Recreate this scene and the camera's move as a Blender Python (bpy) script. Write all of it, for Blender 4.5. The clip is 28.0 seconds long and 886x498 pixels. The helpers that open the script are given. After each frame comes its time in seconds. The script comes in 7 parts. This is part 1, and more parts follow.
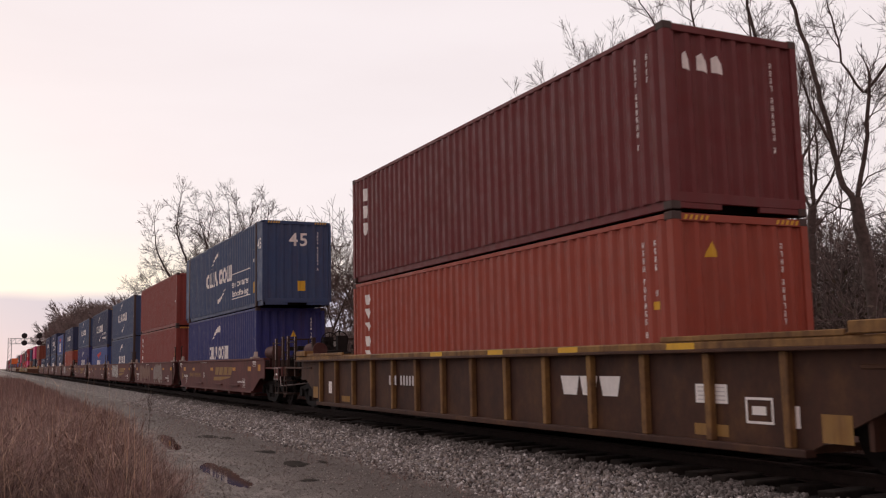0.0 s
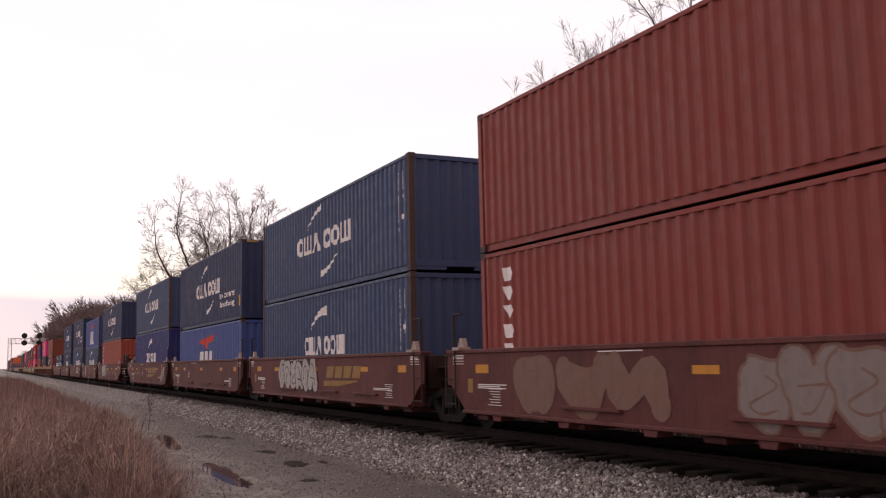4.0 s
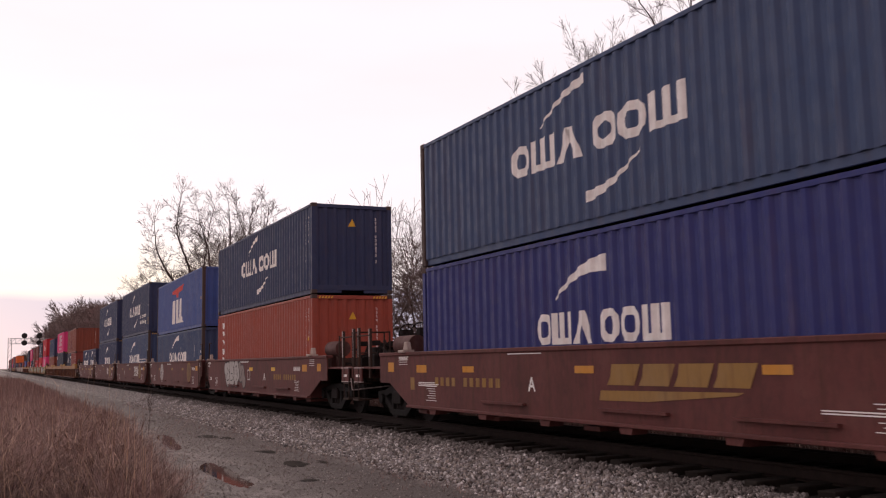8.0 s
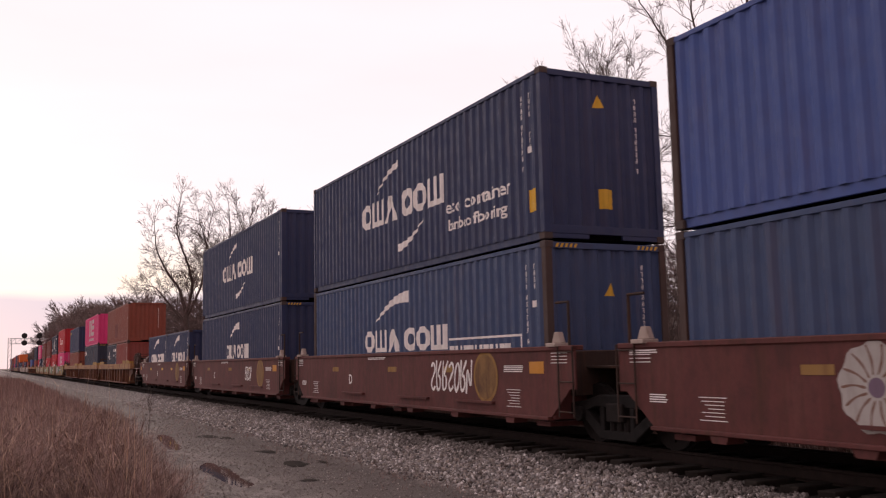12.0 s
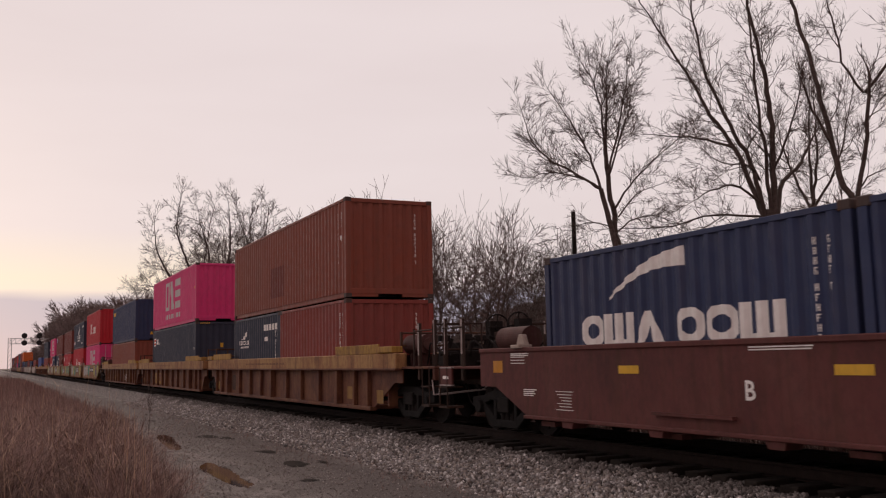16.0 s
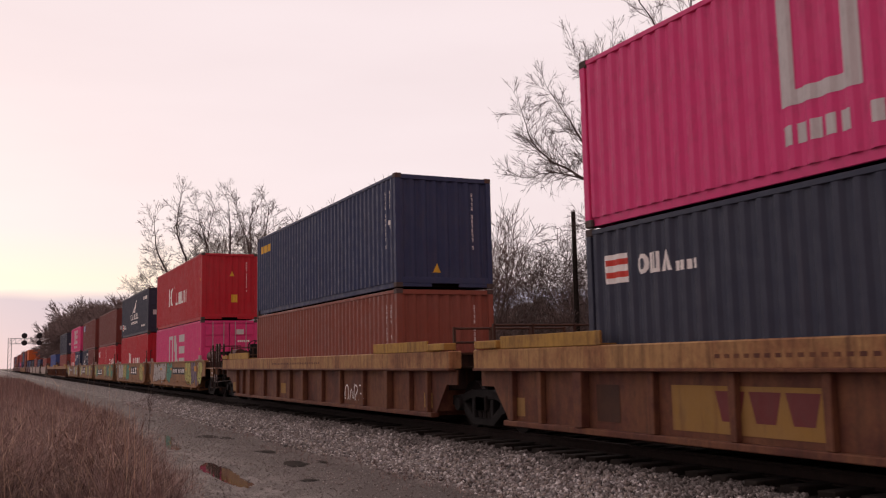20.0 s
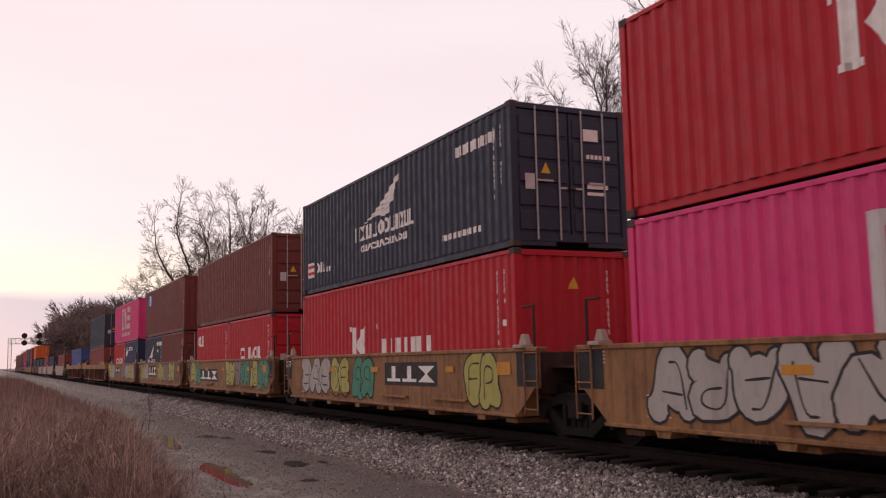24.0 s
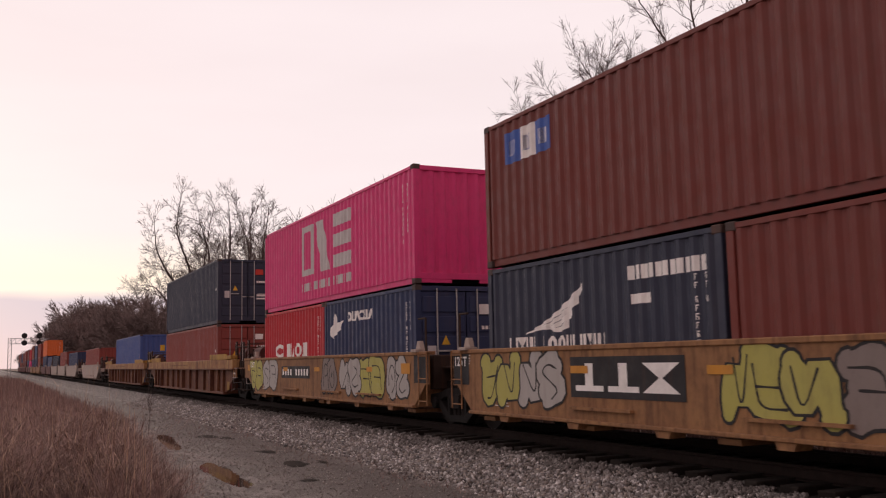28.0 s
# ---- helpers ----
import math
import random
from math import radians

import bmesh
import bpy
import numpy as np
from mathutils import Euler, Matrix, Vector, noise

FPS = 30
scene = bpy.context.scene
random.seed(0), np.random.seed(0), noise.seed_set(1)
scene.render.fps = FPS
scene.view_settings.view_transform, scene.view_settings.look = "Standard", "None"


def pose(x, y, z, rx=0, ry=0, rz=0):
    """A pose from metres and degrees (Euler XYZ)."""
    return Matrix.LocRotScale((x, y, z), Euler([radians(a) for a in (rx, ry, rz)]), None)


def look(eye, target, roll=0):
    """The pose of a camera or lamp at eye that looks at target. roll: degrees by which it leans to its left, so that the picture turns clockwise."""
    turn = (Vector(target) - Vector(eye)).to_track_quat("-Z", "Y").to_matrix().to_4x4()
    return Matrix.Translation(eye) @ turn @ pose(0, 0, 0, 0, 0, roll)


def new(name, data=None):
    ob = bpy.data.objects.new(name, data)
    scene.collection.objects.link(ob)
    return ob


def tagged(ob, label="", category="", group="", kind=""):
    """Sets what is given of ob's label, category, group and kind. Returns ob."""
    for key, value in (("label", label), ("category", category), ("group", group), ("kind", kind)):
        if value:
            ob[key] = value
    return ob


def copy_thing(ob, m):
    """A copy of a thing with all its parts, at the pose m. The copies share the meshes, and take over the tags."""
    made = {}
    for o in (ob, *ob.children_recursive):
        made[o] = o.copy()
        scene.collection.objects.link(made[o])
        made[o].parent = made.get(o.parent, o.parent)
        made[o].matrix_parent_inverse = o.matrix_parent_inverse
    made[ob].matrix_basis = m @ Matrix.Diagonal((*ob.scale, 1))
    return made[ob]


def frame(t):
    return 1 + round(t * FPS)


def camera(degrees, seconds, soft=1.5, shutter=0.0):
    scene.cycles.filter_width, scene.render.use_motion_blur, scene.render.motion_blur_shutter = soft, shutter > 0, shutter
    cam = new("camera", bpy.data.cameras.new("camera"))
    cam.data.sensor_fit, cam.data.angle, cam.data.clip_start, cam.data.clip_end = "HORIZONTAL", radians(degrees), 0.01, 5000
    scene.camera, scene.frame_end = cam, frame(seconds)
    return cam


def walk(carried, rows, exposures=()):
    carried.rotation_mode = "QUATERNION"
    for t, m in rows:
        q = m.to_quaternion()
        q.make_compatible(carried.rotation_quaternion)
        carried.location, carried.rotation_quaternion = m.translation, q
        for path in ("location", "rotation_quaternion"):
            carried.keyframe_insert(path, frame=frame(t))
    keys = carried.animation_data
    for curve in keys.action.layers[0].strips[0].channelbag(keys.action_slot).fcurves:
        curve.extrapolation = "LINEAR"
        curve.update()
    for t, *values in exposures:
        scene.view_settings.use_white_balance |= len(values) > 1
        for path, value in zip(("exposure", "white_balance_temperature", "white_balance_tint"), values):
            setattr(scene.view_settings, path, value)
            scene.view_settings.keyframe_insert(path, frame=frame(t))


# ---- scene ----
cam = camera(50.7, 28.0, soft=1.15, shutter=0.1)
EYE = 1.9
CAM = pose(0, 0, EYE, 96.75, 1.16, -25.57)
EXPOSURE = ((0, 0.09, 6500, 16), (1, 0.16, 6500, 16), (2, 0.28, 6500, 18), (3, 0.31, 6500, 19), (8, 0.27, 6500, 21), (9, 0.05, 6550, 19), (10, 0.2, 6600, 21), (12, 0.26, 6650, 24), (13, 0.37, 6680, 25), (13.5, 0.34, 6680, 24), (15.8, -0.2, 6750, 20), (17, 0.02, 6750, 19), (18, 0.12, 6780, 22), (19, 0.1, 6760, 22), (20, 0.03, 6750, 23), (22.5, -0.01, 6650, 24), (23.5, 0.09, 6650, 24), (28, 0.09, 6720, 21))
walk(cam, [(0, CAM), (28, CAM)], exposures=EXPOSURE)

# ---- light: a bright overcast evening, the sun low behind cloud down the line ----
SUN_AZ, SUN_EL = radians(-6), radians(9)
world = bpy.data.worlds.new("overcast_sky")
scene.world = world
world.use_nodes = True
wn, wl = world.node_tree.nodes, world.node_tree.links
wn.clear()


def wnode(kind, **values):
    n = wn.new(kind)
    for key, value in values.items():
        n.inputs[key].default_value = value
    return n


def wmath(op, a, b=None, clamp=False):
    n = wn.new("ShaderNodeMath")
    n.operation, n.use_clamp = op, clamp
    for i, v in enumerate((a, b)):
        if v is None:
            continue
        if isinstance(v, (int, float)):
            n.inputs[i].default_value = v
        else:
            wl.new(v, n.inputs[i])
    return n.outputs[0]


def wmix(fac, a, b):
    n = wn.new("ShaderNodeMix")
    n.data_type = "RGBA"
    for i, v in ((0, fac), (6, a), (7, b)):
        if isinstance(v, (tuple, float)):
            n.inputs[i].default_value = v
        else:
            wl.new(v, n.inputs[i])
    return n.outputs[2]


sky = wn.new("ShaderNodeTexSky")
sky.sky_type, sky.sun_disc = "NISHITA", False
sky.sun_elevation, sky.sun_rotation = SUN_EL, SUN_AZ
sky_bg = wnode("ShaderNodeBackground", Strength=0.08)
wl.new(sky.outputs[0], sky_bg.inputs[0])
coord = wn.new("ShaderNodeTexCoord")
split = wn.new("ShaderNodeSeparateXYZ")
wl.new(coord.outputs["Generated"], split.inputs[0])
up = split.outputs[2]
stretch = wn.new("ShaderNodeMapping")
stretch.inputs["Scale"].default_value = (1.0, 1.0, 5.0)
wl.new(coord.outputs["Generated"], stretch.inputs[0])
clouds = wnode("ShaderNodeTexNoise", Scale=2.2, Detail=4.0, Roughness=0.5)
wl.new(stretch.outputs[0], clouds.inputs["Vector"])
veil = wmath("MULTIPLY", wmath("SUBTRACT", clouds.outputs[0], 0.35), 1.6, True)
cover = wmix(veil, (0.95, 0.88, 0.86, 1), (1.04, 0.98, 0.96, 1))
ahead = wmath("MULTIPLY", wmath("SUBTRACT", split.outputs[1], 0.90), 10.0, True)
low = wmath("SUBTRACT", 1.0, wmath("MULTIPLY", wmath("ABSOLUTE", wmath("SUBTRACT", up, 0.088)), 20.0), True)
glow = wmath("MULTIPLY", ahead, low)
cover = wmix(glow, cover, (1.09, 1.0, 0.81, 1))
band = wmath("MULTIPLY", wmath("SUBTRACT", wmath("ADD", 0.078, wmath("MULTIPLY", wmath("SUBTRACT", clouds.outputs[0], 0.5), 0.05)), up), 90.0, True)
band = wmath("MULTIPLY", band, wmath("MULTIPLY", wmath("SUBTRACT", split.outputs[1], 0.6), 4.0, True))
cover = wmix(wmath("MULTIPLY", band, 0.9), cover, (0.52, 0.53, 0.66, 1))
# the cloud is brightest round the hidden sun and dims towards the far side of the sky
away = wmath("MULTIPLY", wmath("SUBTRACT", 0.62, split.outputs[1]), 0.95, True)
cover = wmix(away, cover, (0.66, 0.50, 0.485, 1))
cloud_bg = wnode("ShaderNodeBackground", Strength=0.92)
wl.new(cover, cloud_bg.inputs[0])
both = wn.new("ShaderNodeMixShader")
both.inputs[0].default_value = 0.94
wl.new(sky_bg.outputs[0], both.inputs[1])
wl.new(cloud_bg.outputs[0], both.inputs[2])
wl.new(both.outputs[0], wn.new("ShaderNodeOutputWorld").inputs[0])

sun = new("sun", bpy.data.lights.new("sun", "SUN"))
sun.data.energy, sun.data.angle, sun.data.color = 0.6, radians(20), (1.0, 0.86, 0.7)
sun.matrix_basis = look((0, 0, 40), (40 * math.sin(SUN_AZ), -40 * math.cos(SUN_AZ), 40 - 40 * math.tan(SUN_EL + radians(12))))


# ---- materials ----
def material(name):
    m = bpy.data.materials.new(name)
    m.use_nodes = True
    nodes, links = m.node_tree.nodes, m.node_tree.links
    return m, nodes, links, nodes["Principled BSDF"]


def noise_of(nodes, links, scale, stretch=(1, 1, 1), detail=5.0, rough=0.6, shift=True):
    tc = nodes.new("ShaderNodeTexCoord")
    mp = nodes.new("ShaderNodeMapping")
    mp.inputs["Scale"].default_value = stretch
    links.new(tc.outputs["Object"], mp.inputs[0])
    if shift:
        info = nodes.new("ShaderNodeObjectInfo")
        mul = nodes.new("ShaderNodeMath")
        mul.operation = "MULTIPLY"
        mul.inputs[1].default_value = 37.0
        links.new(info.outputs["Random"], mul.inputs[0])
        links.new(mul.outputs[0], mp.inputs["Location"])
    n = nodes.new("ShaderNodeTexNoise")
    n.inputs["Scale"].default_value, n.inputs["Detail"].default_value, n.inputs["Roughness"].default_value = scale, detail, rough
    links.new(mp.outputs[0], n.inputs["Vector"])
    return n.outputs[0]


def ramp(nodes, links, src, *stops):
    r = nodes.new("ShaderNodeValToRGB")
    els = r.color_ramp.elements
    while len(els) < len(stops):
        els.new(0.5)
    for e, (p, c) in zip(els, stops):
        e.position = p
        e.color = (c, c, c, 1) if isinstance(c, (int, float)) else (*c, 1)
    links.new(src, r.inputs[0])
    return r.outputs[0]


def blend(nodes, links, fac, a, b, how="MIX"):
    n = nodes.new("ShaderNodeMix")
    n.data_type, n.blend_type = "RGBA", how
    for i, v in ((0, fac), (6, a), (7, b)):
        if isinstance(v, (int, float)):
            n.inputs[i].default_value = v
        elif isinstance(v, tuple):
            n.inputs[i].default_value = (*v, 1)
        else:
            links.new(v, n.inputs[i])
    return n.outputs[2]


def relief(nodes, links, bsdf, src, strength, distance=0.01):
    b = nodes.new("ShaderNodeBump")
    b.inputs["Strength"].default_value, b.inputs["Distance"].default_value = strength, distance
    links.new(src, b.inputs["Height"])
    links.new(b.outputs[0], bsdf.inputs["Normal"])


def paint(name, col, rust=0.3, fade=0.25, rough=0.5, grime=(0.06, 0.045, 0.04)):
    """Weathered paint on steel: faded patches, rust streaks that run down, dirt."""
    m, nodes, links, bsdf = material(name)
    grey = sum(col) / 3
    faded = tuple(0.8 * c + 0.2 * (grey + 0.05) for c in col)
    big = ramp(nodes, links, noise_of(nodes, links, 0.55), (0.35, 0.0), (0.75, fade * 2))
    c = blend(nodes, links, big, col, faded)
    streak = ramp(nodes, links, noise_of(nodes, links, 2.2, (2.6, 2.6, 0.22)), (0.52, 0.0), (0.78, min(1.0, rust * 1.5)))
    c = blend(nodes, links, streak, c, (0.13, 0.055, 0.03))
    dirt = ramp(nodes, links, noise_of(nodes, links, 7.0, (1, 1, 0.5), 8.0, 0.7), (0.48, 0.0), (0.85, 0.32))
    c = blend(nodes, links, dirt, c, grime)
    links.new(c, bsdf.inputs["Base Color"])
    links.new(ramp(nodes, links, noise_of(nodes, links, 4.0), (0.3, rough - 0.1), (0.7, rough + 0.2)), bsdf.inputs["Roughness"])
    bsdf.inputs["Specular IOR Level"].default_value = 0.3
    relief(nodes, links, bsdf, noise_of(nodes, links, 14.0), 0.25, 0.01)
    return m


def mottled(name, *cols, scale=1.1, rough=0.7):
    """Old paint gone to rust in blotches, with drips and soot."""
    m, nodes, links, bsdf = material(name)
    n = noise_of(nodes, links, scale, (1, 1, 0.8), 9.0, 0.72)
    c = ramp(nodes, links, n, *[(0.30 + 0.42 * i / (len(cols) - 1), q) for i, q in enumerate(cols)])
    drip = ramp(nodes, links, noise_of(nodes, links, 2.6, (3.0, 3.0, 0.16)), (0.5, 0.0), (0.74, 0.75))
    c = blend(nodes, links, drip, c, (0.075, 0.032, 0.020))
    soot = ramp(nodes, links, noise_of(nodes, links, 9.0, (1, 1, 0.6), 8.0, 0.75), (0.46, 0.0), (0.8, 0.55))
    c = blend(nodes, links, soot, c, (0.030, 0.022, 0.018))
    links.new(c, bsdf.inputs["Base Color"])
    bsdf.inputs["Roughness"].default_value, bsdf.inputs["Specular IOR Level"].default_value = rough, 0.25
    relief(nodes, links, bsdf, n, 0.4, 0.01)
    return m


def plain(name, col, rough=0.7, metal=0.0, vary=0.35, scale=5.0, bump=0.2):
    m, nodes, links, bsdf = material(name)
    n = noise_of(nodes, links, scale, (1, 1, 1), 8.0, 0.65)
    dark = tuple(c * (1 - vary) for c in col)
    light = tuple(min(1, c * (1 + vary)) for c in col)
    links.new(ramp(nodes, links, n, (0.3, dark), (0.7, light)), bsdf.inputs["Base Color"])
    bsdf.inputs["Roughness"].default_value, bsdf.inputs["Metallic"].default_value = rough, metal
    relief(nodes, links, bsdf, n, bump, 0.01)
    return m


def by_island(name, cols, rough=0.9, grain=30.0):
    """Loose pieces (stones, stalks, twigs), each with its own shade."""
    m, nodes, links, bsdf = material(name)
    geo = nodes.new("ShaderNodeNewGeometry")
    stops = [(i / (len(cols) - 1), c) for i, c in enumerate(cols)]
    c = ramp(nodes, links, geo.outputs["Random Per Island"], *stops)
    n = ramp(nodes, links, noise_of(nodes, links, grain, shift=False), (0.3, 0.65), (0.7, 1.25))
    links.new(blend(nodes, links, 1.0, c, n, "MULTIPLY"), bsdf.inputs["Base Color"])
    bsdf.inputs["Roughness"].default_value = rough
    return m


PAINT = {
    "maroon": paint("maroon_paint", (0.150, 0.026, 0.026), 0.25, 0.3),
    "orange": paint("orange_red_paint", (0.33, 0.062, 0.034), 0.2, 0.3),
    "red_brown": paint("red_brown_paint", (0.25, 0.048, 0.036), 0.25, 0.3),
    "brown": paint("brown_paint", (0.175, 0.038, 0.028), 0.25, 0.25),
    "rust_brown": paint("rust_brown_paint", (0.245, 0.062, 0.036), 0.3, 0.3),
    "navy": paint("navy_paint", (0.025, 0.040, 0.102), 0.1, 0.3),
    "slate": paint("faded_slate_blue_paint", (0.040, 0.072, 0.158), 0.14, 0.35),
    "royal": paint("royal_blue_paint", (0.024, 0.032, 0.160), 0.15, 0.2),
    "bright_blue": paint("bright_blue_paint", (0.052, 0.098, 0.30), 0.14, 0.3),
    "pink": paint("magenta_paint", (0.72, 0.045, 0.20), 0.08, 0.15),
    "red": paint("bright_red_paint", (0.50, 0.014, 0.026), 0.12, 0.2),
    "charcoal": paint("charcoal_blue_paint", (0.031, 0.039, 0.066), 0.05, 0.2, 0.5, (0.03, 0.03, 0.04)),
    "orange_bright": paint("bright_orange_paint", (0.75, 0.16, 0.03), 0.1, 0.2),
    "car_brown": mottled("mineral_brown_car_paint", (0.074, 0.026, 0.024), (0.126, 0.040, 0.036), (0.145, 0.056, 0.048), scale=0.8),
    "car_tan": mottled("tan_car_paint", (0.17, 0.080, 0.042), (0.30, 0.155, 0.070), (0.36, 0.19, 0.080), scale=0.7),
    "car_rust": mottled("rusted_tan_car_paint", (0.060, 0.023, 0.016), (0.120, 0.044, 0.028), (0.185, 0.080, 0.040), (0.105, 0.038, 0.025)),
    "car_dark": mottled("dark_rusted_car_paint", (0.036, 0.018, 0.013), (0.068, 0.032, 0.020), (0.12, 0.060, 0.026)),
    "car_worn": mottled("worn_tan_car_paint", (0.10, 0.050, 0.028), (0.24, 0.135, 0.050), (0.34, 0.20, 0.06)),
    "chord_tan": mottled("rust_blotched_yellow_chord_paint", (0.15, 0.066, 0.038), (0.30, 0.145, 0.065), (0.42, 0.245, 0.100), (0.37, 0.205, 0.085)),
    "walk_yellow": mottled("worn_yellow_walkway_paint", (0.20, 0.095, 0.040), (0.40, 0.235, 0.055), (0.50, 0.30, 0.055)),
    "gear": mottled("dull_maroon_gear_paint", (0.050, 0.022, 0.020), (0.085, 0.034, 0.030), (0.14, 0.085, 0.075)),
    "car_grey": paint("pale_car_paint", (0.40, 0.33, 0.28), 0.4, 0.4, 0.7),
}
WHITE = plain("white_marking_paint", (0.82, 0.80, 0.76), 0.65, 0.0, 0.14, 4.0, 0.1)
YELLOW = paint("yellow_marking_paint", (0.72, 0.42, 0.03), 0.1, 0.1, 0.5)
ORANGE_MARK = paint("orange_yellow_marking_paint", (0.58, 0.26, 0.03), 0.2, 0.2, 0.6)
FADED_YELLOW = paint("faded_yellow_paint", (0.30, 0.17, 0.045), 0.5, 0.4, 0.7)
RED_MARK = paint("red_marking_paint", (0.62, 0.05, 0.03), 0.1, 0.1, 0.5)
BLUE_MARK = paint("blue_marking_paint", (0.05, 0.12, 0.42), 0.1, 0.1, 0.5)
BLACK_MARK = paint("black_marking_paint", (0.02, 0.02, 0.022), 0.2, 0.2, 0.6)
GREY_MARK = paint("grey_marking_paint", (0.58, 0.56, 0.55), 0.15, 0.2, 0.6)
SPRAY = {
    "silver": paint("silver_spray", (0.42, 0.40, 0.37), 0.2, 0.3, 0.6),
    "lime": paint("lime_spray", (0.42, 0.40, 0.10), 0.15, 0.2, 0.6),
    "teal": paint("teal_spray", (0.05, 0.26, 0.17), 0.1, 0.2, 0.6),
    "violet": paint("violet_spray", (0.17, 0.12, 0.17), 0.15, 0.3, 0.6),
    "grey": paint("grey_spray", (0.23, 0.19, 0.17), 0.2, 0.3, 0.6),
    "black": paint("black_spray", (0.02, 0.02, 0.02), 0.1, 0.2, 0.6),
    "dull": paint("dull_spray", (0.20, 0.115, 0.085), 0.3, 0.3, 0.7),
}
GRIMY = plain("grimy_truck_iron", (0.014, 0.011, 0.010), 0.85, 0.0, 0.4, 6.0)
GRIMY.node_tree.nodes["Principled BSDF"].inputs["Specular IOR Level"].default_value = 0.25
GALV = plain("galvanised_steel", (0.42, 0.42, 0.41), 0.5, 0.6, 0.2, 8.0)
TREAD = plain("worn_tread_steel", (0.05, 0.047, 0.045), 0.5, 0.5, 0.3, 9.0)
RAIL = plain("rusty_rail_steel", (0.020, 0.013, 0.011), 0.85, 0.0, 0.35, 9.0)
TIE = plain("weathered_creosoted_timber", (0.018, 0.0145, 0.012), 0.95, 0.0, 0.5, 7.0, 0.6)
BARK = plain("grey_brown_bark", (0.085, 0.064, 0.056), 0.95, 0.0, 0.4, 9.0, 0.8)
TWIG = by_island("bare_twigs", [(0.07, 0.050, 0.046), (0.11, 0.080, 0.07), (0.15, 0.11, 0.095)], 0.95, 12.0)
# Aerial haze is put into these two colours, paler than the near twigs.
FAR_TWIG = by_island("haze_paled_twigs", [(0.10, 0.074, 0.066), (0.18, 0.135, 0.122)], 0.95, 3.0)
HAZY_TWIG = by_island("painted_haze_twigs", [(0.15, 0.115, 0.105), (0.23, 0.18, 0.168)], 0.95, 3.0)
STONE = by_island("crushed_limestone_ballast", [(0.075, 0.071, 0.068), (0.33, 0.32, 0.315), (0.17, 0.15, 0.132), (0.70, 0.68, 0.66), (0.11, 0.096, 0.085), (0.39, 0.35, 0.305), (0.13, 0.124, 0.122), (0.27, 0.24, 0.215)], 0.9, 40.0)
# Stones by the ties: oil stain and the train's shade share this dark colour.
OILY_SHADED_STONE = by_island("oil_and_shade_dark_ballast", [(0.045, 0.040, 0.036), (0.15, 0.138, 0.128), (0.075, 0.066, 0.058), (0.26, 0.24, 0.225), (0.05, 0.043, 0.038)], 0.85, 40.0)
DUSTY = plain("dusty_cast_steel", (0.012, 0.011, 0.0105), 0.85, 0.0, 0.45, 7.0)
WET_PEBBLE = by_island("mixed_pebbles", [(0.16, 0.14, 0.128), (0.26, 0.235, 0.215), (0.20, 0.175, 0.16), (0.40, 0.37, 0.345)], 0.85, 40.0)
WORN_EDGE = paint("pale_chipped_edge_paint", (0.42, 0.36, 0.34), 0.4, 0.4, 0.7)
DECK = paint("dirty_deck_paint", (0.042, 0.026, 0.020), 0.4, 0.3, 0.8)
for m in (RAIL, TIE, DUSTY):
    m.node_tree.nodes["Principled BSDF"].inputs["Specular IOR Level"].default_value = 0.2
CASTING = paint("dark_worn_casting_steel", (0.070, 0.050, 0.045), 0.5, 0.3, 0.7)
RUST_POST = paint("rusty_post_paint", (0.075, 0.05, 0.042), 0.6, 0.3, 0.7)
WOOD_TANGLE = by_island("tangled_vines_and_saplings", [(0.052, 0.042, 0.037), (0.085, 0.067, 0.060), (0.060, 0.052, 0.038), (0.12, 0.097, 0.087)], 0.95, 6.0)
DULL_LEAF = by_island("dull_winter_leaves", [(0.085, 0.066, 0.052), (0.072, 0.068, 0.042), (0.125, 0.096, 0.072), (0.06, 0.05, 0.038)], 0.9, 8.0)
PALE_STRAW = by_island("pale_straw", [(0.42, 0.27, 0.18), (0.60, 0.44, 0.31), (0.34, 0.19, 0.13)], 0.9, 20.0)
# Dead stems whose dark colour includes the shade deep in the grass.
DARK_STRAW = by_island("shade_dark_dead_stems", [(0.05, 0.028, 0.024), (0.11, 0.062, 0.05), (0.075, 0.042, 0.035)], 0.95, 20.0)
STRAW = by_island("dry_grass", [(0.21, 0.124, 0.112), (0.30, 0.188, 0.160), (0.13, 0.074, 0.070), (0.42, 0.30, 0.245), (0.24, 0.138, 0.122)], 0.9, 20.0)


# ---- builders ----
MESHES = {}


def box(bm, x0, x1, y0, y1, z0, z1):
    v = [bm.verts.new(p) for p in ((x0, y0, z0), (x1, y0, z0), (x1, y1, z0), (x0, y1, z0), (x0, y0, z1), (x1, y0, z1), (x1, y1, z1), (x0, y1, z1))]
    for f in ((3, 2, 1, 0), (4, 5, 6, 7), (0, 1, 5, 4), (1, 2, 6, 5), (2, 3, 7, 6), (3, 0, 4, 7)):
        bm.faces.new([v[i] for i in f])


